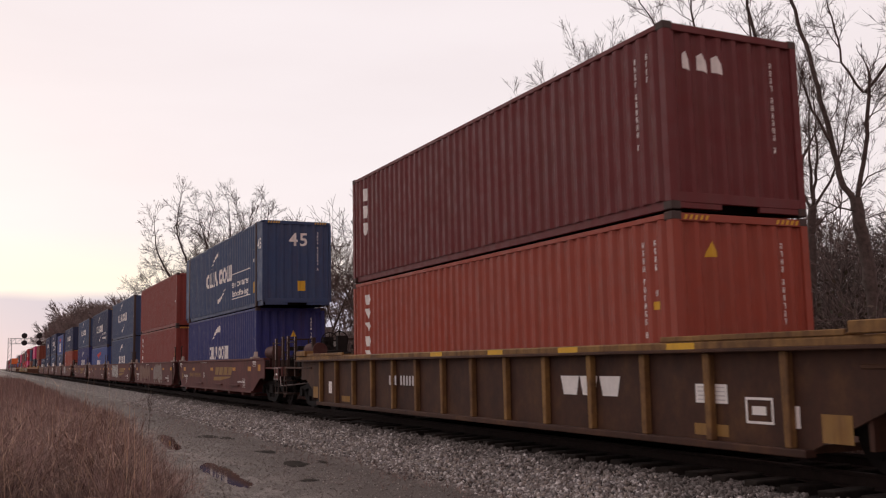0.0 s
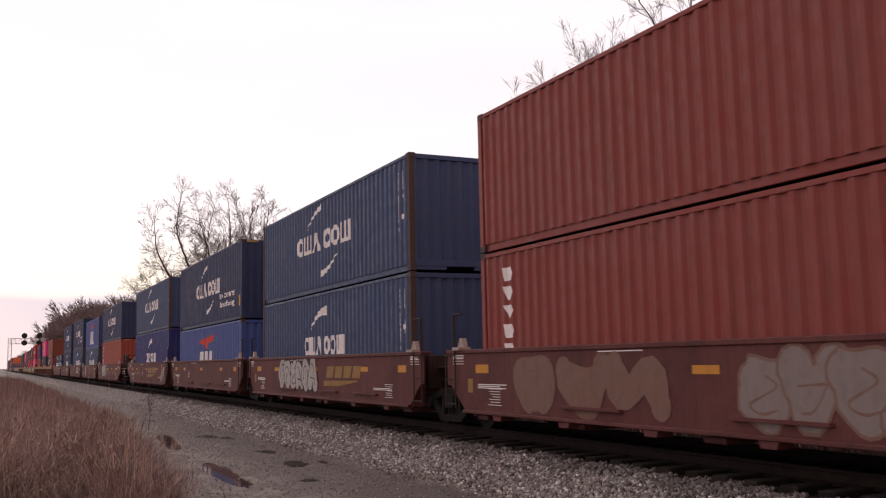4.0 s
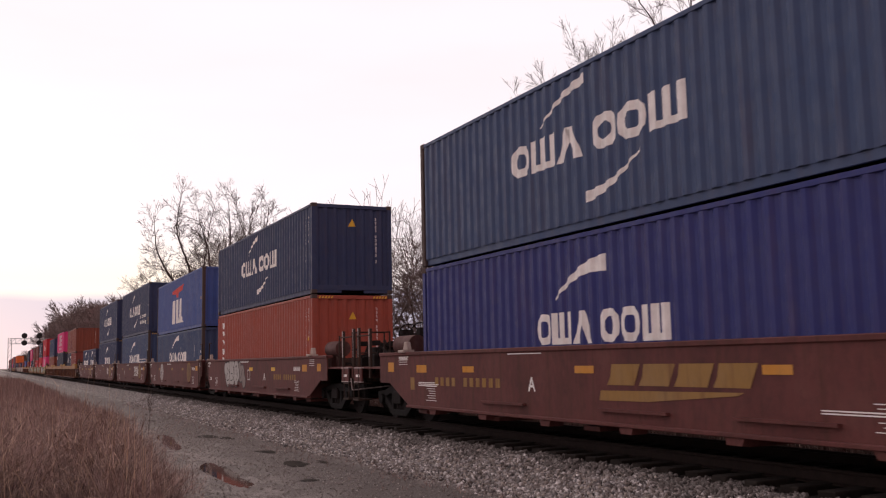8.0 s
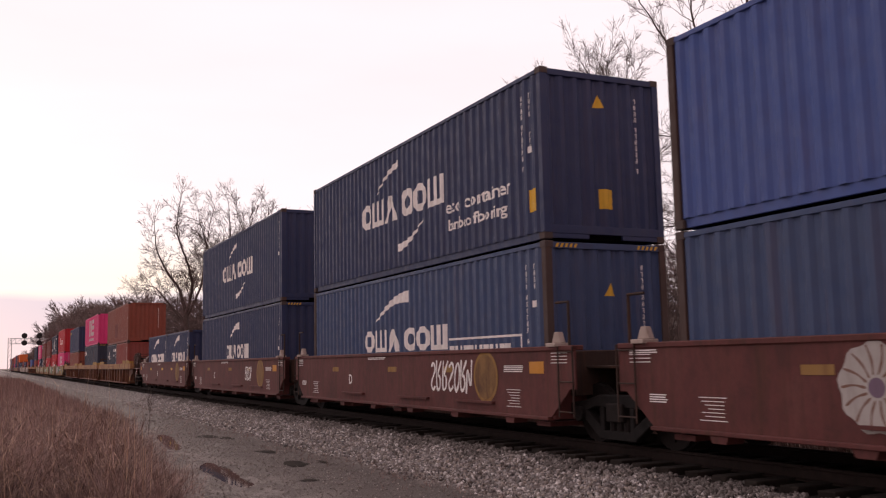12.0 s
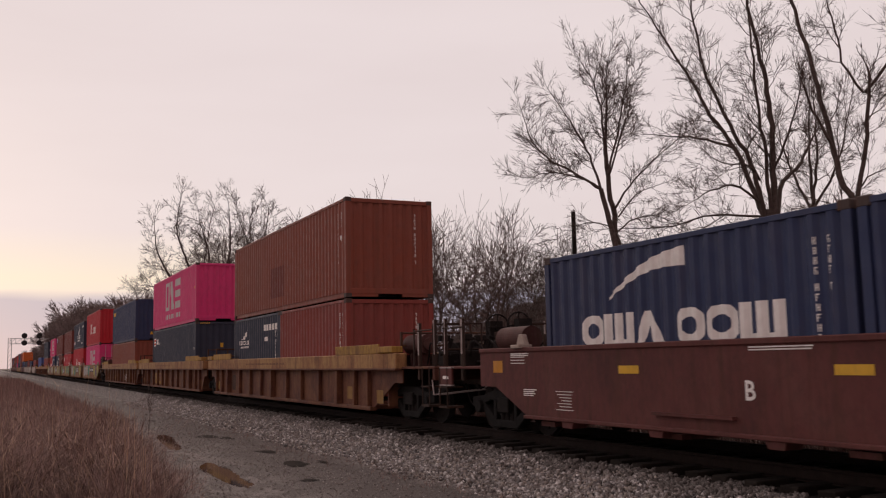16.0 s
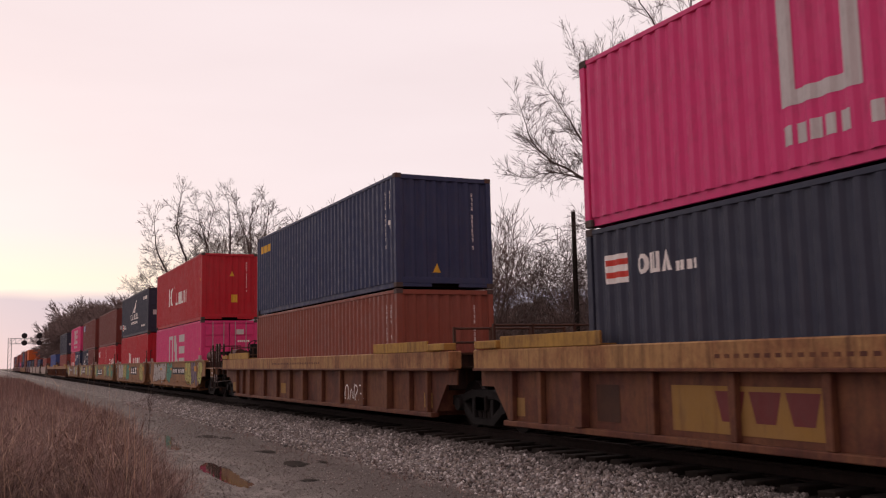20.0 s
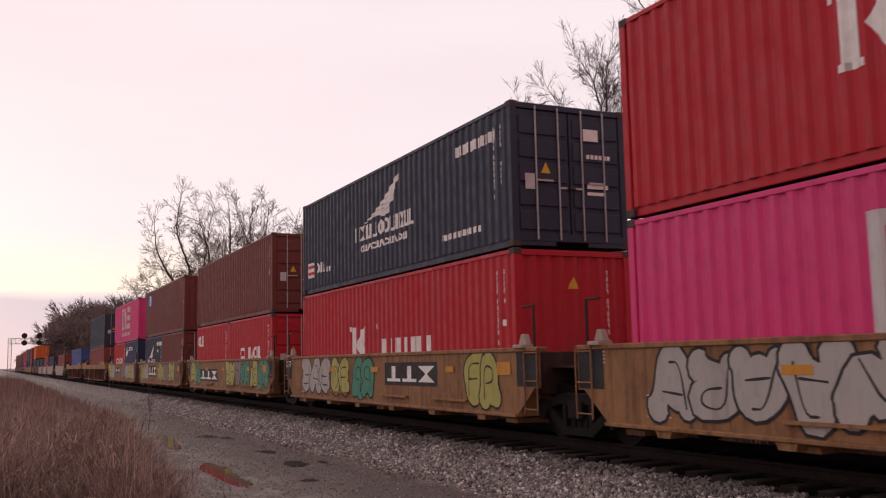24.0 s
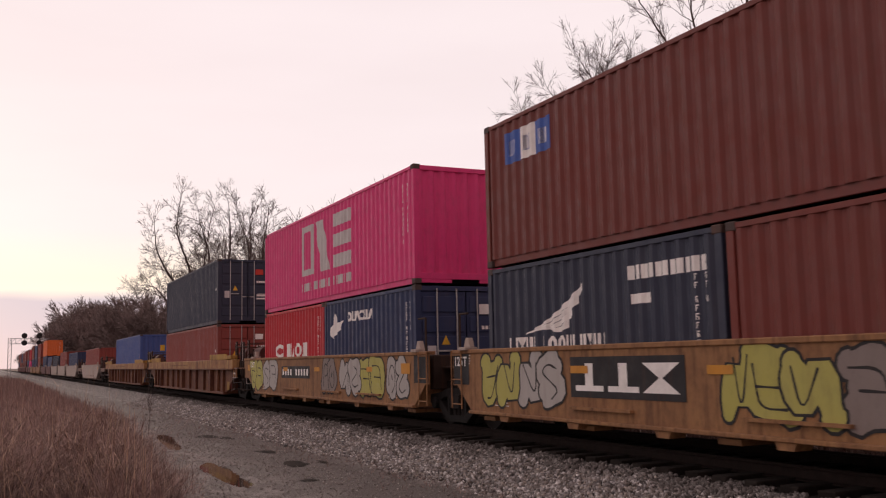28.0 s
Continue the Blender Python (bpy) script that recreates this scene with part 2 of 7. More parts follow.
def rod(bm, a, b, r, n=8, r1=None):
    """A closed rod from a to b."""
    a, b = Vector(a), Vector(b)
    d = (b - a).normalized()
    s = d.cross(Vector((0, 0, 1)) if abs(d.z) < 0.9 else Vector((1, 0, 0))).normalized()
    t = d.cross(s)
    rings = []
    for p, rr in ((a, r), (b, r if r1 is None else r1)):
        rings.append([bm.verts.new(p + rr * (math.cos(2 * math.pi * i / n) * s + math.sin(2 * math.pi * i / n) * t)) for i in range(n)])
    for i in range(n):
        bm.faces.new((rings[0][i], rings[0][(i + 1) % n], rings[1][(i + 1) % n], rings[1][i]))
    bm.faces.new(rings[0][::-1])
    bm.faces.new(rings[1])


def slab(bm, pts, x0, x1):
    """A plate of the outline pts (y, z), from x0 to x1."""
    a = [bm.verts.new((x0, y, z)) for y, z in pts]
    b = [bm.verts.new((x1, y, z)) for y, z in pts]
    n = len(pts)
    for i in range(n):
        bm.faces.new((a[i], a[(i + 1) % n], b[(i + 1) % n], b[i]))
    bm.faces.new(a[::-1])
    bm.faces.new(b)


def finish(bm, bevel=0.0):
    bmesh.ops.recalc_face_normals(bm, faces=bm.faces[:])
    if bevel:
        edges = [e for e in bm.edges if len(e.link_faces) == 2 and e.calc_face_angle(0) > 0.5]
        bmesh.ops.bevel(bm, geom=edges, offset=bevel, segments=1, affect="EDGES", clamp_overlap=True)
    return bm


def part(name, bm, mat, parent, label="", key=None, smooth=False):
    """Links a bmesh (or a mesh made before) as one mesh object under parent."""
    if isinstance(bm, bpy.types.Mesh):
        me = bm
    else:
        me = bpy.data.meshes.new(name)
        bm.to_mesh(me)
        bm.free()
        if smooth:
            for p in me.polygons:
                p.use_smooth = True
        if mat:
            me.materials.append(mat)
    if key:
        MESHES[key] = me
    ob = new(name, me)
    ob.parent = parent
    if label:
        ob["label"] = label
    return ob


def made(name, key, make, mat, parent, label="", bevel=0.0):
    """A part whose mesh is shared by all parts of the same key and paint."""
    k = (key, mat.name)
    if k not in MESHES:
        bm = bmesh.new()
        make(bm)
        finish(bm, bevel)
        return part(name, bm, mat, parent, label, k)
    return part(name, MESHES[k], None, parent, label)


# ---- containers: local y runs along the train, z up from the container's floor; the near end is at y = -length / 2 ----
HALF = 1.219
PITCH, DEEP = 0.278, 0.036
SIZES = {20: 6.058, 40: 12.192, 45: 13.716}


def wave(a, pitch, deep):
    """Depth of the corrugated sheet at a metres along it."""
    q = (a % pitch) / pitch
    if q < 0.26:
        return 0.0
    if q < 0.5:
        return deep * (q - 0.26) / 0.24
    if q < 0.76:
        return deep
    return deep * (1 - q) / 0.24


def breaks(a0, a1, pitch):
    k, out = math.floor(a0 / pitch) - 1, [a0]
    while k * pitch < a1:
        out += [b for b in (k * pitch + f * pitch for f in (0, 0.26, 0.5, 0.76)) if a0 + 1e-4 < b < a1 - 1e-4]
        k += 1
    return out + [a1]


def sheet(bm, a0, a1, z0, z1, pitch, deep, place):
    """A corrugated sheet with thickness; place(a, depth, z) puts it in the wall."""
    front, back = [], []
    for a in breaks(a0, a1, pitch):
        d = wave(a, pitch, deep)
        front.append([bm.verts.new(place(a, d, z)) for z in (z0, z1)])
        back.append([bm.verts.new(place(a, d + 0.004, z)) for z in (z0, z1)])
    for i in range(len(front) - 1):
        bm.faces.new((front[i][0], front[i + 1][0], front[i + 1][1], front[i][1]))
        bm.faces.new((back[i][1], back[i + 1][1], back[i + 1][0], back[i][0]))


def side_place(sign):
    return lambda a, d, z: (sign * (HALF - 0.012 - d), a, z)


def end_place(length, sign):
    return lambda a, d, z: (a, sign * (length / 2 - 0.02 - d * 1.2), z)


def marking(thing, name, polys, mat, length, where="side", pitch=PITCH, deep=DEEP, label="", kind="", weld=False):
    """Painted shapes that follow the corrugation. polys: outlines (a, z); on the side a is along y, on the end along x."""
    bm = bmesh.new()
    for pts in polys:
        bm.faces.new([bm.verts.new((a, 0, z)) for a, z in pts])
    if weld:
        bmesh.ops.remove_doubles(bm, verts=bm.verts[:], dist=0.0005)
    lo = min(p[0] for q in polys for p in q)
    hi = max(p[0] for q in polys for p in q)
    if where in ("side", "end"):
        for a in breaks(lo, hi, pitch)[1:-1]:
            bmesh.ops.bisect_plane(bm, geom=bm.verts[:] + bm.edges[:] + bm.faces[:], plane_co=(a, 0, 0), plane_no=(1, 0, 0))
    for v in bm.verts:
        a, z = v.co.x, v.co.z
        if where == "side":
            v.co = (-(HALF - 0.012 - wave(a, pitch, deep) + 0.004), a, z)
        elif where == "end":
            v.co = (a, -(length / 2 - 0.02 - wave(a, pitch, deep) * 1.2 + 0.004), z)
        elif where == "door":
            v.co = (a, -(length / 2 + 0.006), z)
        else:
            v.co = (deep, a, z)
    ob = part(name, bm, mat, thing, label)
    if kind or len(polys) > 3 and not weld:
        ob["kind"] = kind or "stuff"
    return ob


def rect(a0, a1, z0, z1, lean=0.0):
    return [(a0, z0), (a1, z0), (a1 + lean, z1), (a0 + lean, z1)]


def bars(a, z, width, height, count, step=None):
    """A column or row of small bars for writing too small to read; runs down from (a, z)."""
    step = step or height * 1.35
    return [rect(a - width / 2, a + width / 2, z - i * step - height, z - i * step) for i in range(count)]


def glyphs(a, z, count):
    """A column of tiny broken strokes for writing too small to read, in groups of four, six and one."""
    out = []
    for i in range(count):
        if i == 4 or i == 10:
            z -= 0.07
        w, h, k = random.uniform(0.034, 0.046), 0.082, random.randrange(3)
        out.append(rect(a + w / 2 - 0.015, a + w / 2, z - h, z))
        if k:
            out.append(rect(a - w / 2, a - w / 2 + 0.013, z - h, z - (0 if k == 1 else h * 0.5)))
        if k != 1:
            out.append(rect(a - w / 2, a + w / 2 - 0.016, z - 0.016, z))
        out.append(rect(a - w / 2 + 0.014, a + w / 2 - 0.016, z - h * 0.58, z - h * 0.42))
        z -= h + 0.028
    return out


def block_shape(kind, a, b, z0, h):
    """Pieces of one plain shape between a (its left) and b: ring, comb, peak, wedge or twin bars."""
    w, m = a - b, (a + b) / 2
    if kind == "o":
        out, n = [], 12
        for j in range(n):
            q = []
            for k, f in ((j, 1.0), (j + 1, 1.0), (j + 1, 0.0), (j, 0.0)):
                t = 2 * math.pi * k / n
                c, s = math.cos(t), math.sin(t)
                g = max(abs(c), abs(s)) ** 0.55
                tx, tz = (0.5 * w, 0.5 * h) if f else (0.5 * w - 0.26 * min(w, h), 0.5 * h - 0.26 * min(w, h))
                q.append((m + tx * c / g, z0 + h / 2 + tz * s / g))
            out.append(q)
        return out
    if kind == "c":
        t = 0.24 * w
        return [rect(b, b + t, z0 + 0.2 * h, z0 + h), rect(m - t / 2, m + t / 2, z0 + 0.2 * h, z0 + h), rect(a - t, a, z0 + 0.2 * h, z0 + h), rect(b, a, z0, z0 + 0.2 * h)]
    if kind == "p":
        return [[(b, z0), (b + 0.3 * w, z0), (m + 0.13 * w, z0 + h), (m - 0.13 * w, z0 + h)], [(a - 0.3 * w, z0), (a, z0), (m + 0.13 * w, z0 + h), (m - 0.1 * w, z0 + 0.8 * h)]]
    if kind == "m":
        return [rect(m - 0.13 * w, m + 0.13 * w, z0 + 0.2 * h, z0 + h), rect(b + 0.04 * w, a - 0.04 * w, z0, z0 + 0.2 * h)]
    if kind == "x":
        return [[(b, z0), (a, z0), (m, z0 + 0.55 * h)], [(b, z0 + h), (m, z0 + 0.45 * h), (a, z0 + h)]]
    t = 0.32 * w
    return [rect(b, b + t, z0, z0 + h), rect(a - t, a, z0, z0 + h)]


def glyph_blocks(thing, a_left, z0, height, widths, a_right, mat, L, label="white block of a painted mark", name="trade_mark", kinds="ocpocp"):
    """Plain shapes in place of a painted trade mark, from the left (larger a) to the right end; a minus width is a space."""
    total = sum(abs(w) for w in widths)
    gap = 0.055 * (a_left - a_right) / max(1, len(widths) - 1) if len(widths) > 1 else 0.0
    k = (a_left - a_right - gap * (len(widths) - 1)) / total
    a, i = a_left, 0
    for w in widths:
        b = a - abs(w) * k
        if w > 0:
            marking(thing, name, block_shape(kinds[i % len(kinds)], a, b, z0, height), mat, L, label=label, weld=True)
            i += 1
        a = b - gap


def crescent(a0, z0, a1, z1, fat, bulge, n=8):
    """A tapered, bowed stroke."""
    up, down = [], []
    for i in range(n + 1):
        q = i / n
        a, z = a0 + (a1 - a0) * q, z0 + (z1 - z0) * q + bulge * math.sin(math.pi * q)
        w = fat * (0.15 + 0.85 * q)
        up.append((a, z + w / 2))
        down.append((a, z - w / 2))
    return [[up[i], up[i + 1], down[i + 1], down[i]] for i in range(n)]


def letters(thing, text, a, z, size, mat, length, where="side", label="", width=None, depth=0.0):
    """Writing in the built-in font, a part for each word; a is its left end as one reads it."""
    if " " in text:
        words = text.split(" ")
        k = width / len(text)
        for i, w in enumerate(words):
            ob = letters(thing, w, a - k * sum(len(q) + 1 for q in words[:i]), z, size, mat, length, where, label, k * len(w), depth)
        return ob
    cu = bpy.data.curves.new("writing", "FONT")
    cu.body, cu.size, cu.resolution_u, cu.offset = text, size, 2, size * 0.018
    tmp = bpy.data.objects.new("writing", cu)
    me = bpy.data.meshes.new_from_object(tmp)
    bpy.data.objects.remove(tmp)
    bpy.data.curves.remove(cu)
    bm = bmesh.new()
    bm.from_mesh(me)
    bpy.data.meshes.remove(me)
    top = max(v.co.x for v in bm.verts)
    k = width / top if width else 1.0
    for v in bm.verts:
        x, y = v.co.x * k, v.co.y
        v.co = (a - x, 0, z + y) if where != "end" else (a + x, 0, z + y)
    if where in ("side", "end"):
        xs = [v.co.x for v in bm.verts]
        pitch, deep = PITCH, DEEP
        for b in breaks(min(xs), max(xs), pitch)[1:-1]:
            bmesh.ops.bisect_plane(bm, geom=bm.verts[:] + bm.edges[:] + bm.faces[:], plane_co=(b, 0, 0), plane_no=(1, 0, 0))
    for v in bm.verts:
        q, zz = v.co.x, v.co.z
        if where == "side":
            v.co = (-(HALF - 0.012 - wave(q, PITCH, DEEP) + 0.004), q, zz)
        elif where == "end":
            v.co = (q, -(length / 2 - 0.02 - wave(q, PITCH, DEEP) * 1.2 + 0.004), zz)
        else:
            v.co = (depth, q, zz)
    return part("lettering", bm, mat, thing, label)


def container(feet, high, colour, label, doors=False, group="containers on the train", posts=None):
    """A steel shipping container: frame, corner castings, corrugated walls, roof, floor beams, doors with lock rods."""
    L, H, mat = SIZES[feet], 2.896 if high else 2.591, PAINT[colour]
    h = L / 2
    thing = new("shipping_container")
    tagged(thing, label, "container", group)
    key = (feet, high)
    inner = 6.096 if feet == 45 else h

    def frame_bm(bm):
        for sx in (-1, 1):
            a, b = sorted((sx * (HALF - 0.10), sx * HALF))
            if feet == 45:
                for y0, y1 in ((-h, -h + 0.10), (h - 0.10, h)):
                    box(bm, a + 0.01, b - 0.01, y0, y1, 0.12, H - 0.1)
            a, b = sorted((sx * (HALF - 0.06), sx * (HALF - 0.004)))
            box(bm, a, b, -h + 0.1, h - 0.1, H - 0.085, H - 0.014)
            a, b = sorted((sx * (HALF - 0.11), sx * (HALF - 0.056)))
            box(bm, a, b, -h + 0.1, h - 0.1, 0.014, 0.17)
        for sy in (-1, 1):
            a, b = sorted((sy * (h - 0.07), sy * (h - 0.004)))
            box(bm, -HALF + 0.1, HALF - 0.1, a, b, H - 0.12, H - 0.015)
            box(bm, -HALF + 0.1, HALF - 0.1, a, b, 0.10, 0.24)
            for sx in (-1, 1):
                p, q = sorted((sx * 0.34, sx * (HALF - 0.12)))
                box(bm, p, q, a + 0.004, b - 0.004, 0.02, 0.10)

    made("frame", ("frame",) + key, frame_bm, mat, thing, bevel=0.006)
    for sx in (-1, 1):
        for sy in (-1, 1):
            x0, x1 = sorted((sx * (HALF - 0.13), sx * HALF))
            y0, y1 = sorted((sy * (inner - 0.13), sy * inner))
            made("corner_post", ("post", sx, sy) + key, lambda bm: box(bm, x0, x1, y0, y1, 0.11, H - 0.1), posts or mat, thing, bevel=0.008)
    for sx in (-1, 1):
        made("side_wall", ("side", sx) + key, lambda bm: sheet(bm, -inner + 0.11, inner - 0.11, 0.14, H - 0.08, PITCH, DEEP, side_place(sx)), mat, thing)
        if feet == 45:
            for sy in (-1, 1):
                a, b = sorted((sy * inner, sy * (h - 0.1)))
                made("end_bay", ("bay", sx, sy), lambda bm: box(bm, *sorted((sx * (HALF - 0.03), sx * (HALF - 0.02))), a, b, 0.18, H - 0.08), mat, thing)
    made("roof", ("roof",) + key, lambda bm: box(bm, -HALF + 0.03, HALF - 0.03, -h + 0.04, h - 0.04, H - 0.045, H - 0.022), mat, thing)
    made("underframe", ("floor",) + key, lambda bm: [box(bm, -HALF + 0.06, HALF - 0.06, y, y + 0.07, 0.04, 0.16) for y in np.linspace(-h + 0.3, h - 0.4, int(L / 1.2))] + [box(bm, -HALF + 0.05, HALF - 0.05, -h + 0.08, h - 0.08, 0.16, 0.185)], GRIMY, thing)
    for sx in (-1, 1):
        for sy in (-1, 1):
            for top in (0, 1):
                x0, x1 = sorted((sx * (HALF - 0.16), sx * (HALF + 0.003)))
                y0, y1 = sorted((sy * (inner - 0.175), sy * (inner + 0.003)))
                z0 = H - 0.112 if top else 0.0
                made("corner_casting", ("cast", sx, sy, top) + key, lambda bm: box(bm, x0, x1, y0, y1, z0, z0 + 0.118), CASTING, thing, "dark worn corner casting" if sx < 0 and sy < 0 else "", bevel=0.012)
    made("end_wall", ("end", 1) + key, lambda bm: sheet(bm, -HALF + 0.1, HALF - 0.1, 0.22, H - 0.11, PITCH, DEEP, end_place(L, 1)), mat, thing)
    if not doors:
        made("end_wall", ("end", -1) + key, lambda bm: sheet(bm, -HALF + 0.1, HALF - 0.1, 0.22, H - 0.11, PITCH, DEEP, end_place(L, -1)), mat, thing)
    else:
        for sx in (-1, 1):
            def leaf(bm, sx=sx):
                a, b = sorted((sx * 0.012, sx * (HALF - 0.11)))
                box(bm, a, b, -h + 0.03, -h + 0.07, 0.22, H - 0.13)
            leaf_ob = made("door", ("door", sx) + key, leaf, mat, thing, bevel=0.012)
            a, b = sorted((sx * 0.012, sx * (HALF - 0.11)))
            step = (H - 0.45) / 5
            for i in range(5):
                z0 = 0.27 + i * step
                made("door_panel", ("leafpanel", sx, i) + key, lambda bm: box(bm, a + 0.06, b - 0.06, -h + 0.002, -h + 0.0295, z0 + 0.03, z0 + step - 0.06), mat, leaf_ob, bevel=0.012)
            for x in (0.25, 0.72):
                made("lock_rod", ("rod", sx, x) + key, lambda bm: rod(bm, (sx * x, -h - 0.015, 0.13), (sx * x, -h - 0.015, H - 0.07), 0.017, 6), GALV, leaf_ob, "galvanised lock rod")
                made("lock_handle", ("handle", sx, x) + key, lambda bm: box(bm, sx * x - (0.34 if sx > 0 else -0.02), sx * x + (0.34 if sx < 0 else -0.02), -h - 0.03, -h - 0.012, 1.05 + 0.12 * (x > 0.5), 1.085 + 0.12 * (x > 0.5)), GALV, leaf_ob)
    # numbers in columns by the near corner, on the side and on the end, as on every container
    if feet != 20:
        marking(thing, "number_column", glyphs(-inner + 0.70, H - 0.34, 11), WHITE, L, label="thin column of small white characters")
        marking(thing, "number_column", glyphs(-inner + 0.44, H - 0.34, random.randint(4, 5)) + glyphs(-inner + 0.44, H - 1.02, random.randint(0, 4)), WHITE, L)
        if random.random() < 0.7:
            z = H - random.uniform(1.05, 1.5)
            marking(thing, "data_sticker", [rect(-inner + 0.38, -inner + 0.50, z, z + 0.11)], random.choice((YELLOW, YELLOW, WHITE)), L, label="small sticker")
    else:
        marking(thing, "number_column", glyphs(-inner + 0.52, H - 0.34, 10), WHITE, L)
        marking(thing, "number_column", glyphs(-inner + 0.32, H - 0.34, 5), WHITE, L)
    if not doors:
        marking(thing, "number_column", glyphs(0.74, H - 0.36, 11), WHITE, L, "end")
    return thing, L, H


def warning(thing, L, a, z, where="end", size=0.22):
    marking(thing, "warning_sign", [[(a - size / 2, z), (a + size / 2, z), (a, z + size)]], YELLOW, L, where, label="yellow triangular warning sign")


def placard(thing, L, a, z, w=0.27, h=0.34, where="end", mat=None):
    marking(thing, "placard", [rect(a - w / 2, a + w / 2, z, z + h)], mat or YELLOW, L, where)


def header_stripes(thing, L, H, where="end"):
    polys = []
    for s in (-1, 1):
        for i in range(5):
            a = s * 0.82 + (i - 2) * 0.09
            polys.append(rect(a - 0.025, a + 0.02, H - 0.1, H - 0.035, 0.03))
    bm = bmesh.new()
    for pts in polys:
        bm.faces.new([bm.verts.new((a, -L / 2 + 0.001, z)) for a, z in pts])
    part("hazard_stripes", bm, YELLOW, thing, "yellow diagonal height stripes")["kind"] = "stuff"


# decorations: plain shapes in the colours of the painted marks
SIX = [0.62, 0.78, 0.72, -0.22, 0.62, 0.66, 0.82]


def stroke(c, L, pts, mat=None):
    a0, z0, a1, z1, fat, bulge = pts
    marking(c, "trade_stroke", crescent(a0, z0, a1, z1, fat, bulge), mat or WHITE, L, label="white bowed stroke", weld=True)


def deco_swoosh(c, L, H, wide=2.28, z=1.14, ht=0.54):
    """White row of blocks between two bowed strokes."""
    if H > 2.7:
        z, ht = z + 0.07, ht + 0.06
    glyph_blocks(c, wide, z, ht, SIX, -wide, WHITE, L, kinds="ocpooc")
    stroke(c, L, (1.34, z + ht + 0.17, 0.0, z + ht + 0.66, 0.17, 0.10))
    stroke(c, L, (-1.30, z - 0.18, 0.05, z - 0.66, 0.18, -0.10))


def deco_low(c, L, H, wide=1.68, mid=-0.06, z=1.20, ht=0.50):
    """White row of blocks under one bowed stroke."""
    if H < 2.7:
        z, ht = 1.14, 0.47
    glyph_blocks(c, mid + wide, z, ht, SIX, mid - wide, WHITE, L, kinds="ocpooc")
    stroke(c, L, (mid + wide * 0.66, z + ht + 0.22, mid - wide * 0.17, z + ht + 0.68, 0.26, 0.14))


def deco_eco(c, L, H, boxed=False):
    z = 0.0 if not boxed else -0.03
    letters(c, "eco container", -2.42, 0.95 + z, 0.36, WHITE, L, width=2.58, label="white words on the side")
    letters(c, "bamboo flooring", -2.5, 0.60 + z, 0.31, WHITE, L, width=2.32, label="white words on the side")
    placard(c, L, -5.72, 0.5, 0.24, 0.38, "side")
    if boxed:
        a, b, z0, z1 = -2.38, -5.17, 0.47, 1.43
        marking(c, "mark_outline", [rect(b, a, z0, z0 + 0.035), rect(b, a, z1 - 0.035, z1), rect(b, b + 0.035, z0, z1), rect(a - 0.035, a, z0, z1)], WHITE, L, label="white outline")


def deco_rule(c, L, H):
    marking(c, "mark_outline", [rect(-5.25, -2.42, 1.37, 1.41), rect(-5.25, -5.21, 0.9, 1.41)], WHITE, L, label="white outline")
    marking(c, "small_mark", [rect(-2.6 - i * 0.2, -2.46 - i * 0.2, 1.02, 1.26) for i in range(12)], WHITE, L)


def deco_eagle(c, L, H):
    marking(c, "red_emblem", [[(1.5, 2.02), (1.46, 1.88), (0.55, 1.84), (0.2, 1.64), (-0.1, 1.66), (-0.3, 1.88), (-1.25, 1.93), (-1.5, 2.2), (0.0, 2.12)]], RED_MARK, L, label="red winged emblem")
    for a, b, lean in ((1.47, 0.62, -0.28), (0.52, -0.35, -0.18), (-0.45, -1.49, 0.0)):
        w = a - b
        marking(c, "trade_mark", [[(b, 0.40), (a, 0.40), (a - w * 0.12, 1.55), (b + w * (0.14 if lean else 0.5), 1.55), (b + w * (0.1 if lean else 0.45), 0.75)]], WHITE, L, label="white block of a painted mark")


def deco_wide(c, L, H, z=0.85, ht=1.43, sub=True):
    """Pale open square, slanted slab and comb, with a line of small marks under them."""
    a, t = 2.12, 0.22
    ring = [rect(a - t, a, z, z + ht), rect(a - 1.12, a - 1.12 + t, z, z + ht), rect(a - 1.12 + t, a - t, z, z + t * 0.8), rect(a - 1.12 + t, a - t, z + ht - t * 0.8, z + ht)]
    slab_pts = [[(-0.40, z), (0.30, z), (0.80, z + ht), (0.10, z + ht)]]
    comb = [rect(-2.05, -0.66, z + q, z + q + 0.34) for q in (0, (ht - 0.34) / 2, ht - 0.34)]
    for polys, lab in ((ring, "pale grey open square"), (slab_pts, "pale grey slanted slab"), (comb, "pale grey comb shape")):
        marking(c, "trade_mark", polys, GREY_MARK, L, label=lab, kind="part")["kind"] = ""
    if sub:
        marking(c, "small_mark", [rect(a - 0.02 - i * 0.2 - 0.14, a - 0.02 - i * 0.2, z - 0.45, z - 0.22) for i in range(21) if i not in (5, 13)], GREY_MARK, L)


